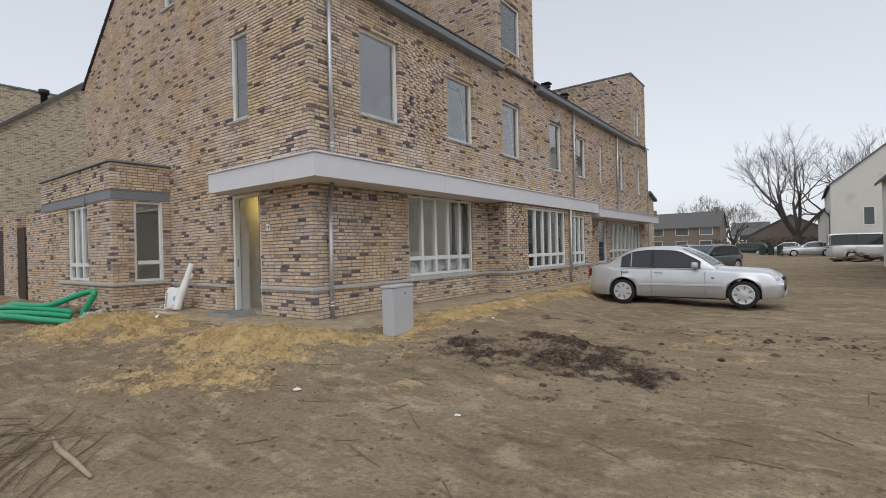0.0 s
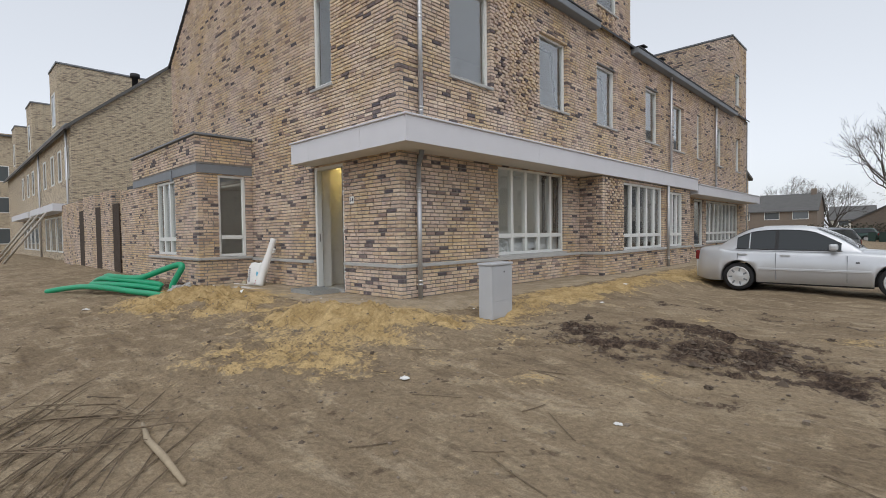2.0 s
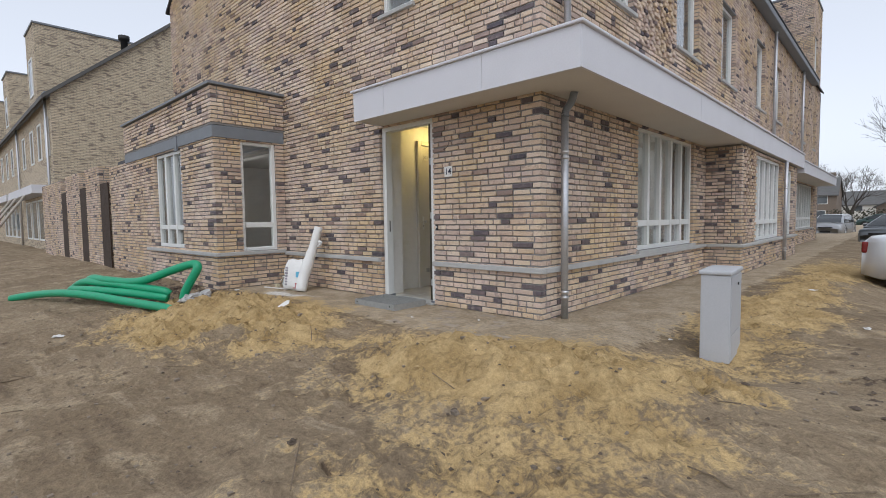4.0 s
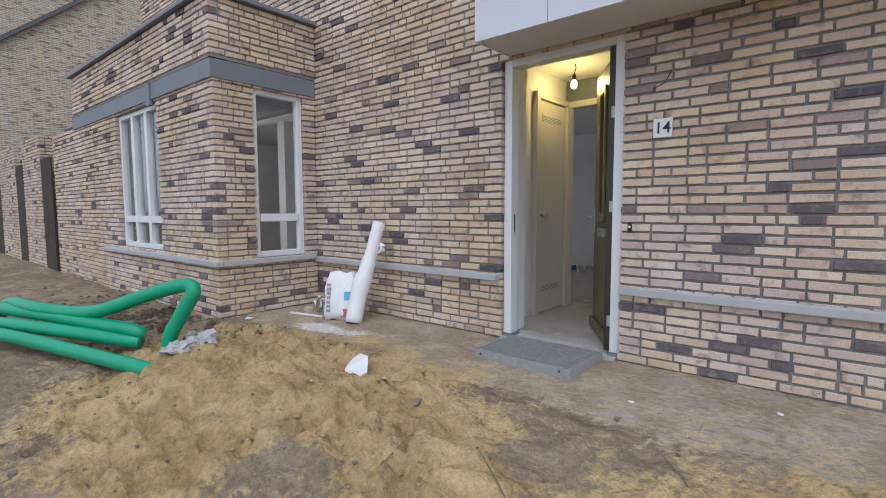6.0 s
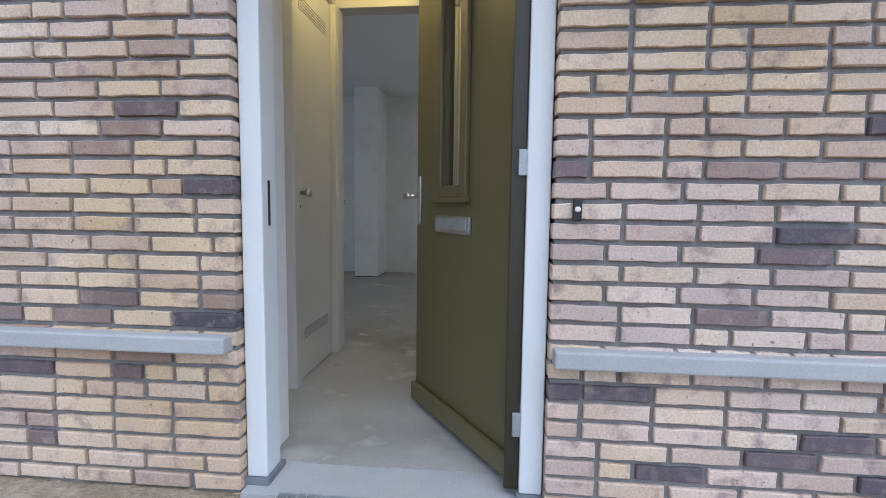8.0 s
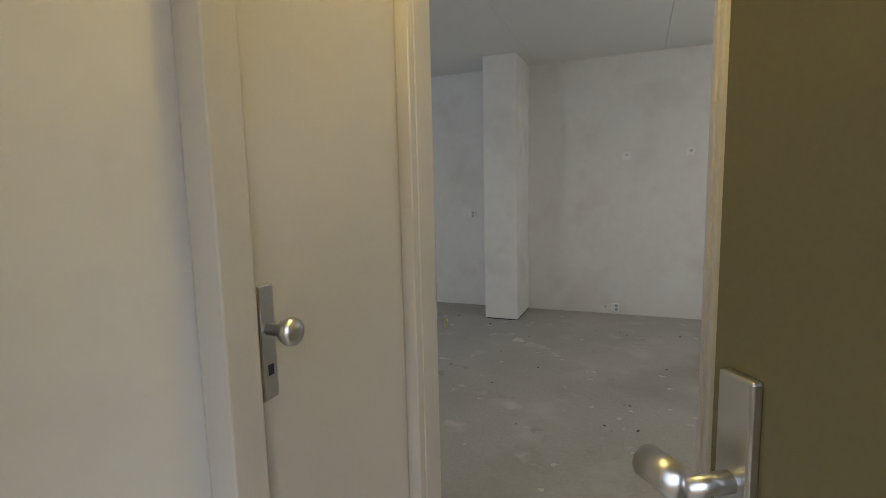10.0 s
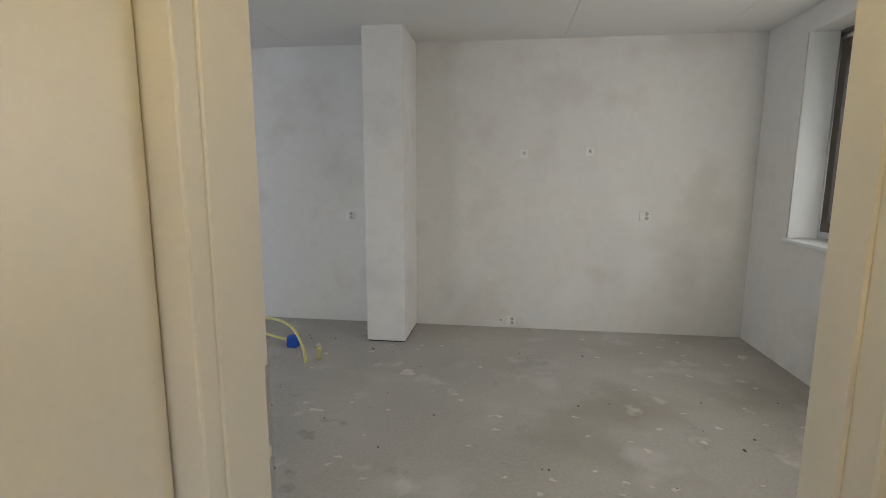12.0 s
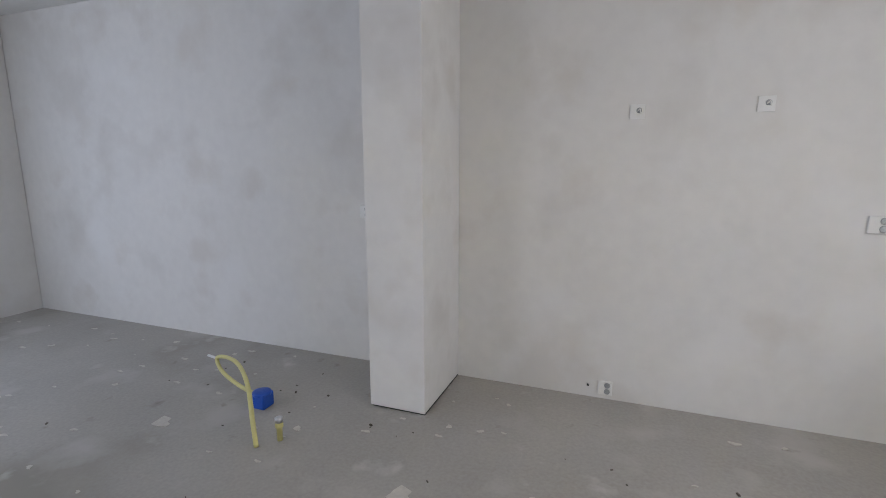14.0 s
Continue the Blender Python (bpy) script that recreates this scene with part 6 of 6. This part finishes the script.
    for cx in wheels:
        for s in (-1, 1):
            rot = Matrix.Rotation(radians(-90 * s), 4, "X")
            wl = lathe_part("wheel", [(0.21, -0.09), (R - 0.03, -0.095), (R, -0.07), (R, 0.07), (R - 0.03, 0.095), (0.21, 0.085)], (cx, s * (W - 0.115), R), TYRE, car, "black tyre with silver hubcap", sides=28, m=rot)
            lathe_part("rim", [(0.222, 0.06), (0.226, 0.094), (0.212, 0.1), (0.198, 0.094), (0.15, 0.09), (0.07, 0.1), (0.02, 0.106)], (cx, s * (W - 0.115), R), HUB, wl, sides=28, m=rot)
            for k in range(7):
                box_part("rim_slot", (0.115, -0.017, 0.08), (0.19, 0.017, 0.099), STEEL_GREY, wl, m=Matrix.Translation((cx, s * (W - 0.115), R)) @ rot @ Matrix.Rotation(2 * math.pi * k / 7, 4, "Z") @ Matrix.Rotation(0.5, 4, "Z"))
    box_part("underbody", (-L / 2 + 0.3, -W * 0.8, 0.2), (L / 2 - 0.3, W * 0.8, 0.5), BLACK, car)
    car.matrix_basis = Matrix.Translation(at) @ Matrix.Rotation(radians(turn), 4, "Z")
    return car


SILVER = paint("silver_car_paint", (0.58, 0.595, 0.62))
sedan = make_car("sedan", "silver four-door sedan parked on the bare soil", (4.46, 8.05, -0.37), -1.0, SILVER, length=4.33, base=2.66, front_over=0.74, cabin=(0.115, 0.27, 0.53, 0.705))
DARKBLUE = paint("dark_grey_car_paint", (0.10, 0.115, 0.125))
make_car("hatchback", "dark grey-blue hatchback parked before the houses", (2.9, 23.2, -0.4), -112, DARKBLUE, length=4.0, boot=0.95, hood=0.88, cabin=(0.03, 0.14, 0.62, 0.86), base=2.5, front_over=0.78)
make_car("hatchback", "pale grey estate car parked before the houses", (-0.3, 34.0, -0.4), -95, paint("pale_grey_car_paint", (0.36, 0.37, 0.38)), length=4.3, boot=0.97, hood=0.9, cabin=(0.02, 0.12, 0.64, 0.88), base=2.6, front_over=0.85)
make_car("hatchback", "dark green estate car in the far parking row", (1.6, 61.0, -0.4), 170, paint("green_car_paint", (0.03, 0.06, 0.05)), length=4.4, boot=0.97, hood=0.9, cabin=(0.02, 0.12, 0.64, 0.88), base=2.6, front_over=0.85)
make_car("sedan", "white car in the far parking row", (4.9, 64.5, -0.4), 185, paint("white_car_paint", (0.6, 0.61, 0.62)), length=4.3, boot=0.98, hood=0.88)
make_car("sedan", "silver car parked beside the white van", (7.2, 55.0, -0.4), 190, SILVER, length=4.3, boot=0.98, hood=0.88)
make_car("van", "white delivery van parked beside the white house", (10.99, 42.9, -0.4), 2, paint("van_white", (0.62, 0.63, 0.64)), length=5.3, width=1.9, tall=2.0, boot=1.2, hood=1.1, cabin=(0.0, 0.03, 0.72, 0.9), base=3.0, front_over=0.9)

# ---------------------------------------------------------------- bare trees
def grow(bm, p, d, n, r, level, rnd, twig):
    steps = 4
    pts, rad, q, v = [p.copy()], [r], p.copy(), d.copy()
    for k in range(steps):
        v = (v + Vector(rnd.normal(0, 0.13, 3)) + Vector((0, 0, 0.05))).normalized()
        q = q + v * n / steps
        pts.append(q.copy()); rad.append(r * (1 - 0.42 * (k + 1) / steps))
    add_tube(bm, pts, rad, 6 if level < 2 else (4 if level < 4 else 3), closed_ends=False)
    if level >= twig:
        return
    kids = 3 if level < 3 else 4
    for k in range(kids):
        t = 1 + int(rnd.integers(2, steps)) if k else steps
        base = pts[min(t, steps)]
        side = Vector(rnd.normal(0, 1, 3)); side = (side - side.dot(v) * v).normalized()
        a = rnd.uniform(0.3, 0.75) if k else 0.2
        grow(bm, base, (v * math.cos(a) + side * math.sin(a)).normalized(), n * rnd.uniform(0.62, 0.8), max(rad[min(t, steps)] * 0.68, 0.012), level + 1, rnd, twig)


def bare_tree(x, y, z, size, label, seed, twig=5, trunk=0.16):
    rnd = np.random.default_rng(seed)
    t = thing("bare_tree", (x, y, z), label, "tree", "bare winter trees")
    bm = bmesh.new()
    add_tube(bm, [(x, y, z - 0.2), (x, y, z + 0.3), (x + 0.05, y, z + size * trunk)], [size * 0.045, size * 0.034, size * 0.03], 10, False)
    part("trunk", bm, BARK, t, smooth=True)
    bm = bmesh.new()
    for k in range(6):
        a = 2 * math.pi * k / 6 + rnd.uniform(-0.3, 0.3)
        lean = rnd.uniform(0.35, 0.85) if k else 0.1
        grow(bm, Vector((x + 0.05, y, z + size * trunk * (0.85 + 0.05 * (k % 3)))), Vector((math.cos(a) * math.sin(lean), math.sin(a) * math.sin(lean), math.cos(lean))), size * 0.3, size * 0.017, 1, rnd, twig)
    part("crown", bm, BARK, t, "leafless spreading branches")


bare_tree(6.2, 66.0, -0.4, 14.5, "large bare tree with spreading leafless branches", 4, 5)
bare_tree(12.5, 78.0, -0.4, 17.0, "tall bare tree behind the white house", 9, 5)
bare_tree(-3.0, 92.0, -0.4, 9.0, "small bare tree among the far houses", 12, 5)
bare_tree(-11.5, 118.0, -0.4, 12.5, "bare tree behind the brown roofs", 15, 5)
bare_tree(-8.0, 122.0, -0.4, 10.5, "bare tree behind the brown roofs", 18, 5)

# ---------------------------------------------------------------- houses around
def far_brick(name, c1, c2, mortar):
    m = bpy.data.materials.new(name)
    m.use_nodes = True
    nt = m.node_tree
    b = nt.nodes["Principled BSDF"]
    geo = nt.nodes.new("ShaderNodeNewGeometry"); sep = nt.nodes.new("ShaderNodeSeparateXYZ"); com = nt.nodes.new("ShaderNodeCombineXYZ"); add = nt.nodes.new("ShaderNodeMath")
    nt.links.new(geo.outputs["Position"], sep.inputs[0]); nt.links.new(sep.outputs[0], add.inputs[0]); nt.links.new(sep.outputs[1], add.inputs[1])
    nt.links.new(add.outputs[0], com.inputs[0]); nt.links.new(sep.outputs[2], com.inputs[1])
    t = nt.nodes.new("ShaderNodeTexBrick")
    t.inputs["Scale"].default_value, t.inputs["Brick Width"].default_value, t.inputs["Row Height"].default_value, t.inputs["Mortar Size"].default_value = 1.0, 0.2215, 0.0655, 0.008
    t.inputs["Color1"].default_value, t.inputs["Color2"].default_value, t.inputs["Mortar"].default_value = (*c1, 1), (*c2, 1), (*mortar, 1)
    nt.links.new(com.outputs[0], t.inputs["Vector"])
    no = nt.nodes.new("ShaderNodeTexNoise"); no.inputs["Scale"].default_value = 5; no.inputs["Detail"].default_value = 5
    mp = nt.nodes.new("ShaderNodeVectorMath"); mp.operation = "MULTIPLY"; mp.inputs[1].default_value = (0.6, 0.6, 3.0)
    nt.links.new(geo.outputs["Position"], mp.inputs[0]); nt.links.new(mp.outputs[0], no.inputs["Vector"])
    r = nt.nodes.new("ShaderNodeMapRange"); r.inputs[1].default_value, r.inputs[2].default_value = 0.54, 0.62; nt.links.new(no.outputs["Fac"], r.inputs[0])
    mx = nt.nodes.new("ShaderNodeMix"); mx.data_type = "RGBA"; mx.inputs[7].default_value = (0.22, 0.175, 0.14, 1)
    nt.links.new(r.outputs[0], mx.inputs[0]); nt.links.new(t.outputs["Color"], mx.inputs[6]); nt.links.new(mx.outputs[2], b.inputs["Base Color"])
    b.inputs["Roughness"].default_value = 0.9
    return m


FARBRICK = far_brick("far_yellow_brick", (0.60, 0.50, 0.355), (0.51, 0.415, 0.29), (0.24, 0.215, 0.185))
BROWNBRICK = far_brick("far_brown_brick", (0.23, 0.18, 0.14), (0.19, 0.15, 0.12), (0.18, 0.16, 0.14))
RENDERWHITE = mat("white_render", (0.62, 0.61, 0.57), 0.9, vary=0.06, scale=1, fine=20, spots=[((0.5, 0.49, 0.45), 0.38, 0.7)])
FARROOF = mat("weathered_roof_tiles", (0.11, 0.108, 0.105), 0.8, vary=0.2, scale=2, fine=20)
FARGLASS = mat("dark_window_glass", (0.10, 0.115, 0.125), 0.08, vary=0.02, spec=0.9, bump=0.0)


def wall_window(parent, O, U, N, u0, u1, z0, z1):
    O, U, N, Z = Vector(O), Vector(U), Vector(N), Vector((0, 0, 1))
    turn = Matrix.Translation(O) @ Matrix((U, N, Z)).transposed().to_4x4()
    bm = bmesh.new()
    for a, b in (((u0, -0.02, z0), (u0 + 0.08, 0.03, z1)), ((u1 - 0.08, -0.02, z0), (u1, 0.03, z1)), ((u0 + 0.08, -0.02, z1 - 0.08), (u1 - 0.08, 0.03, z1)), ((u0 + 0.08, -0.02, z0), (u1 - 0.08, 0.03, z0 + 0.08))):
        add_box(bm, a, b, turn)
    w = part("window", bm, PAINT, parent)
    box_part("pane", (u0 + 0.07, -0.015, z0 + 0.07), (u1 - 0.07, 0.01, z1 - 0.07), FARGLASS, w, m=turn)


def gabled(name, label, a, b, eave, ridge, along, wall_mat, group="houses"):
    """A house with walls, and a roof whose ridge runs along 'x' or 'y'."""
    h = thing(name, ((a[0] + b[0]) / 2, (a[1] + b[1]) / 2, -0.4), label, "house", group)
    (x0, y0), (x1, y1) = a, b
    if along == "x":
        ym = (y0 + y1) / 2
        v = [(x0, y0, -0.5), (x1, y0, -0.5), (x1, y1, -0.5), (x0, y1, -0.5), (x0, y0, eave), (x1, y0, eave), (x1, y1, eave), (x0, y1, eave), (x0, ym, ridge), (x1, ym, ridge)]
        f = [(0, 1, 5, 4), (2, 3, 7, 6), (1, 2, 6, 9, 5), (3, 0, 4, 8, 7)]
        s = [((x0 - 0.2, y0 - 0.3, eave - 0.1), (x1 + 0.2, y0 - 0.3, eave - 0.1), (x1 + 0.2, ym, ridge + 0.12), (x0 - 0.2, ym, ridge + 0.12)), ((x0 - 0.2, ym, ridge + 0.12), (x1 + 0.2, ym, ridge + 0.12), (x1 + 0.2, y1 + 0.3, eave - 0.1), (x0 - 0.2, y1 + 0.3, eave - 0.1))]
    else:
        xm = (x0 + x1) / 2
        v = [(x0, y0, -0.5), (x1, y0, -0.5), (x1, y1, -0.5), (x0, y1, -0.5), (x0, y0, eave), (x1, y0, eave), (x1, y1, eave), (x0, y1, eave), (xm, y0, ridge), (xm, y1, ridge)]
        f = [(0, 1, 5, 8, 4), (2, 3, 7, 9, 6), (1, 2, 6, 5), (3, 0, 4, 7)]
        s = [((x0 - 0.3, y0 - 0.15, eave - 0.15), (xm, y0 - 0.15, ridge + 0.12), (xm, y1 + 0.15, ridge + 0.12), (x0 - 0.3, y1 + 0.15, eave - 0.15)), ((x1 + 0.3, y0 - 0.15, eave - 0.15), (xm, y0 - 0.15, ridge + 0.12), (xm, y1 + 0.15, ridge + 0.12), (x1 + 0.3, y1 + 0.15, eave - 0.15))]
    mesh_part("wall", v, f, wall_mat, h)
    for q in s:
        mesh_part("roof", list(q) + [(x, y, z - 0.16) for x, y, z in q], [(0, 1, 2, 3), (4, 7, 6, 5), (0, 4, 5, 1), (1, 5, 6, 2), (2, 6, 7, 3), (3, 7, 4, 0)], FARROOF, h, "dark tiled roof slope")
    return h


# the sister row across the alley, with its towers and canopy
row = gabled("terraced_house", "sand-coloured brick terrace with towers and canopy, half finished", (-52, -0.85), (-22.3, 9.5), 6.3, 10.7, "x", FARBRICK)
for x in (-27.6, -37.6, -47.0):
    box_part("tower", (x, -0.87, 6.0), (x + 2.4, 3.5, 9.9), FARBRICK, row, bev=0.01)
    box_part("tower_cap", (x - 0.05, -0.92, 9.9), (x + 2.45, 3.5, 9.98), STEEL_GREY, row)
    wall_window(row, (0, -0.87, 0), X, SOUTH, x + 0.6, x + 1.6, 6.9, 8.6)
for x in (-23.9, -25.9, -28.2, -31.0, -33.4, -36.0, -38.6, -41.5):
    wall_window(row, (0, -0.85, 0), X, SOUTH, x, x + 0.95, 3.9, 5.5)
for x0, x1 in ((-31.5, -23.2), (-42, -32.6)):
    box_part("canopy", (x0, -1.5, 2.35), (x1, -0.86, 2.7), FASCIA, row, "white canopy over the ground floor")
    for k in range(4):
        wall_window(row, (0, -0.85, 0), X, SOUTH, x0 + 0.6 + 2.0 * k, x0 + 2.2 + 2.0 * k, 0.3, 2.2)
box_part("gutter", (-52, -1.05, 6.2), (-22.2, -0.86, 6.36), STEEL_GREY, row)
tube_part("downpipe", [(-22.9, -0.95, -0.3), (-22.9, -0.95, 6.2)], 0.05, ZINC, row)
tube_part("downpipe", [(-32.2, -0.95, -0.3), (-32.2, -0.95, 6.2)], 0.05, ZINC, row)
cowl = thing("roof_vent", (-22.9, 2.0, 8.6), "small black vent cowl on the roof tiles", "vent", "roof vents")
lathe_part("pipe", [(0.14, 0), (0.14, 0.5), (0.22, 0.5), (0.22, 0.7)], (-22.9, 2.0, 8.75), BLACK, cowl, sides=10)
for i, x in enumerate((-25.2, -28.0, -30.2)):
    t = thing("timber_prop", (x, -2.0, -0.3), "pale timber prop leaning on the unfinished porch", "timber", "timber props")
    tube_part("beam", [(x - 0.8, -3.2, -0.3), (x + 0.3, -1.55, 2.3)], 0.06, mat("raw_timber_%s" % "abc"[i], (0.42, 0.38, 0.33), 0.85, vary=0.15), t, sides=4)

end_block = gabled("terraced_house", "tall sand-coloured brick block closing the far end of the alley", (-74.0, -8.0), (-59.0, 8.0), 11.6, 12.6, "y", FARBRICK)
for y in (-6.6, -4.0, -1.4):
    for z in (0.6, 3.7, 6.8):
        wall_window(end_block, (-59.0, 0, 0), Y, EAST, y, y + 1.2, z, z + 1.6)

# garden wall with wooden gates towards the alley
for i, (a, b, top) in enumerate(((-14.5, -12.85, 2.6), (-17.4, -15.35, 2.6), (-22.2, -18.3, 2.55))):
    w = slab("wall_garden_%d" % (i + 1), const(a), const(b - 0.009), -0.3, top, (0, -1.3, 0), X, SOUTH)
    brick_skin(w, lay_bricks(const(a), lambda z, k, b=b: b - 0.1115 if k % 2 else b, Z0 - COURSE * 2, top), (0, -1.3, 0), X, SOUTH)
    e = slab("wall_garden_end_%d" % (i + 1), const(-1.291), const(0.2), -0.3, top, (b, 0, 0), Y, EAST)
    brick_skin(e, lay_bricks(lambda z, k: -1.3 if k % 2 else -1.1885, const(0.2), Z0 - COURSE * 2, top), (b, 0, 0), Y, EAST)
for a, b in ((-12.85, -12.0), (-15.35, -14.5), (-18.3, -17.4)):
    g = thing("garden_gate", ((a + b) / 2, -1.15, -0.2), "dark weathered wooden garden gate between brick piers", "gate", "garden gates")
    for k in range(6):
        s = (b - a - 0.04) / 6
        box_part("board", (a + 0.02 + s * k + 0.004, -1.295, -0.15), (a + 0.02 + s * (k + 1) - 0.004, -1.265, 2.1), WOODGREY, g)
    for z in (0.2, 1.7):
        box_part("rail", (a + 0.02, -1.264, z), (b - 0.02, -1.23, z + 0.1), WOODGREY, g)

# end block of the street row, brown houses, white house and low shed far along the street
gabled("terraced_house", "sand-coloured brick end house far along the street", (-6, 29.0), (-1.8, 32.0), 4.5, 4.75, "x", FARBRICK)
brown = gabled("brown_house", "brown brick semi-detached house with dark tiled roof", (-16.5, 84.0), (-4.0, 92.0), 3.9, 6.4, "x", BROWNBRICK)
for x in (-14.5, -10.6, -7.0):
    wall_window(brown, (0, 84.0, 0), X, SOUTH, x, x + 2.0, 2.5, 3.7)
    wall_window(brown, (0, 84.0, 0), X, SOUTH, x, x + 1.8, 0.3, 1.6)
box_part("chimney", (-5.2, 87.6, 5.9), (-4.5, 88.4, 7.2), BROWNBRICK, brown)
box_part("chimney", (-15.2, 87.6, 5.9), (-14.5, 88.4, 7.2), BROWNBRICK, brown)
blue_house = gabled("far_house", "pale far house with blue-grey roof", (-5.5, 112.0), (1.0, 120.0), 2.8, 5.2, "x", RENDERWHITE)
wall_window(blue_house, (0, 112.0, 0), X, SOUTH, -4.0, -2.4, 1.5, 2.6)
white = gabled("white_house", "white rendered house with dark tiled gable roof", (8.95, 52.36), (27.15, 69.26), 6.3, 13.71, "y", RENDERWHITE)
wall_window(white, (0, 52.36, 0), X, SOUTH, 11.22, 12.07, 2.4, 4.09)
for x in (14.28, 17.92, 21.82):
    wall_window(white, (0, 52.36, 0), X, SOUTH, x, x + 1.4, 0.4, 2.3)
    wall_window(white, (0, 52.36, 0), X, SOUTH, x, x + 1.4, 3.83, 6.04)
lean = gabled("white_shed", "low white lean-to beside the white house", (8.17, 54.96), (8.90, 64.06), 3.44, 3.96, "y", RENDERWHITE)
terrace = gabled("white_terrace", "white rendered terrace with grey tiled roof across the street", (10.5, 13.0), (19.0, 31.0), 4.4, 7.6, "y", RENDERWHITE)
for y in (14.6, 16.6, 18.3, 19.9, 22.0, 24.5, 27.0):
    for z0, z1 in ((0.1, 1.5), (2.5, 3.6)):
        wall_window(terrace, (10.5, 0, 0), Y, (-1, 0, 0), y, y + 1.0, z0, z1)
barn = gabled("brown_shed", "low brown shed behind the parked cars", (0.5, 74.0), (10.5, 82.0), 2.0, 4.6, "y", BROWNBRICK)
hz = thing("hedge", (3.0, 72.0, -0.4), "dark clipped hedge behind the parked cars", "hedge")
bm = bmesh.new()
rnd = np.random.default_rng(31)
for i in range(2600):
    x, y, z = rnd.uniform(-4, 9), rnd.uniform(71.3, 72.2), rnd.uniform(-0.4, 1.5 + 0.25 * math.sin(i))
    s = rnd.uniform(0.06, 0.16)
    n = Vector(rnd.normal(0, 1, 3)).normalized()
    t = n.orthogonal().normalized() * s
    u = n.cross(t).normalized() * s * 0.6
    c = Vector((x, y, z))
    bm.faces.new([bm.verts.new(c + t), bm.verts.new(c + u), bm.verts.new(c - t), bm.verts.new(c - u)])
part("leaves", bm, mat("dark_leaves", (0.05, 0.05, 0.03), 0.8, vary=0.4), hz)
for x, y in ((3.2, 58.0), (4.0, 58.2), (4.8, 58.1)):
    bn = thing("wheelie_bin", (x, y, -0.4), "dark green wheelie bin by the far parking row", "bin", "wheelie bins")
    box_part("body", (x - 0.27, y - 0.3, -0.4), (x + 0.27, y + 0.3, 0.6), mat("bin_green", (0.02, 0.045, 0.035), 0.6), bn, bev=0.04)
    box_part("lid", (x - 0.3, y - 0.33, 0.601), (x + 0.3, y + 0.33, 0.67), BLACK, bn, bev=0.03)
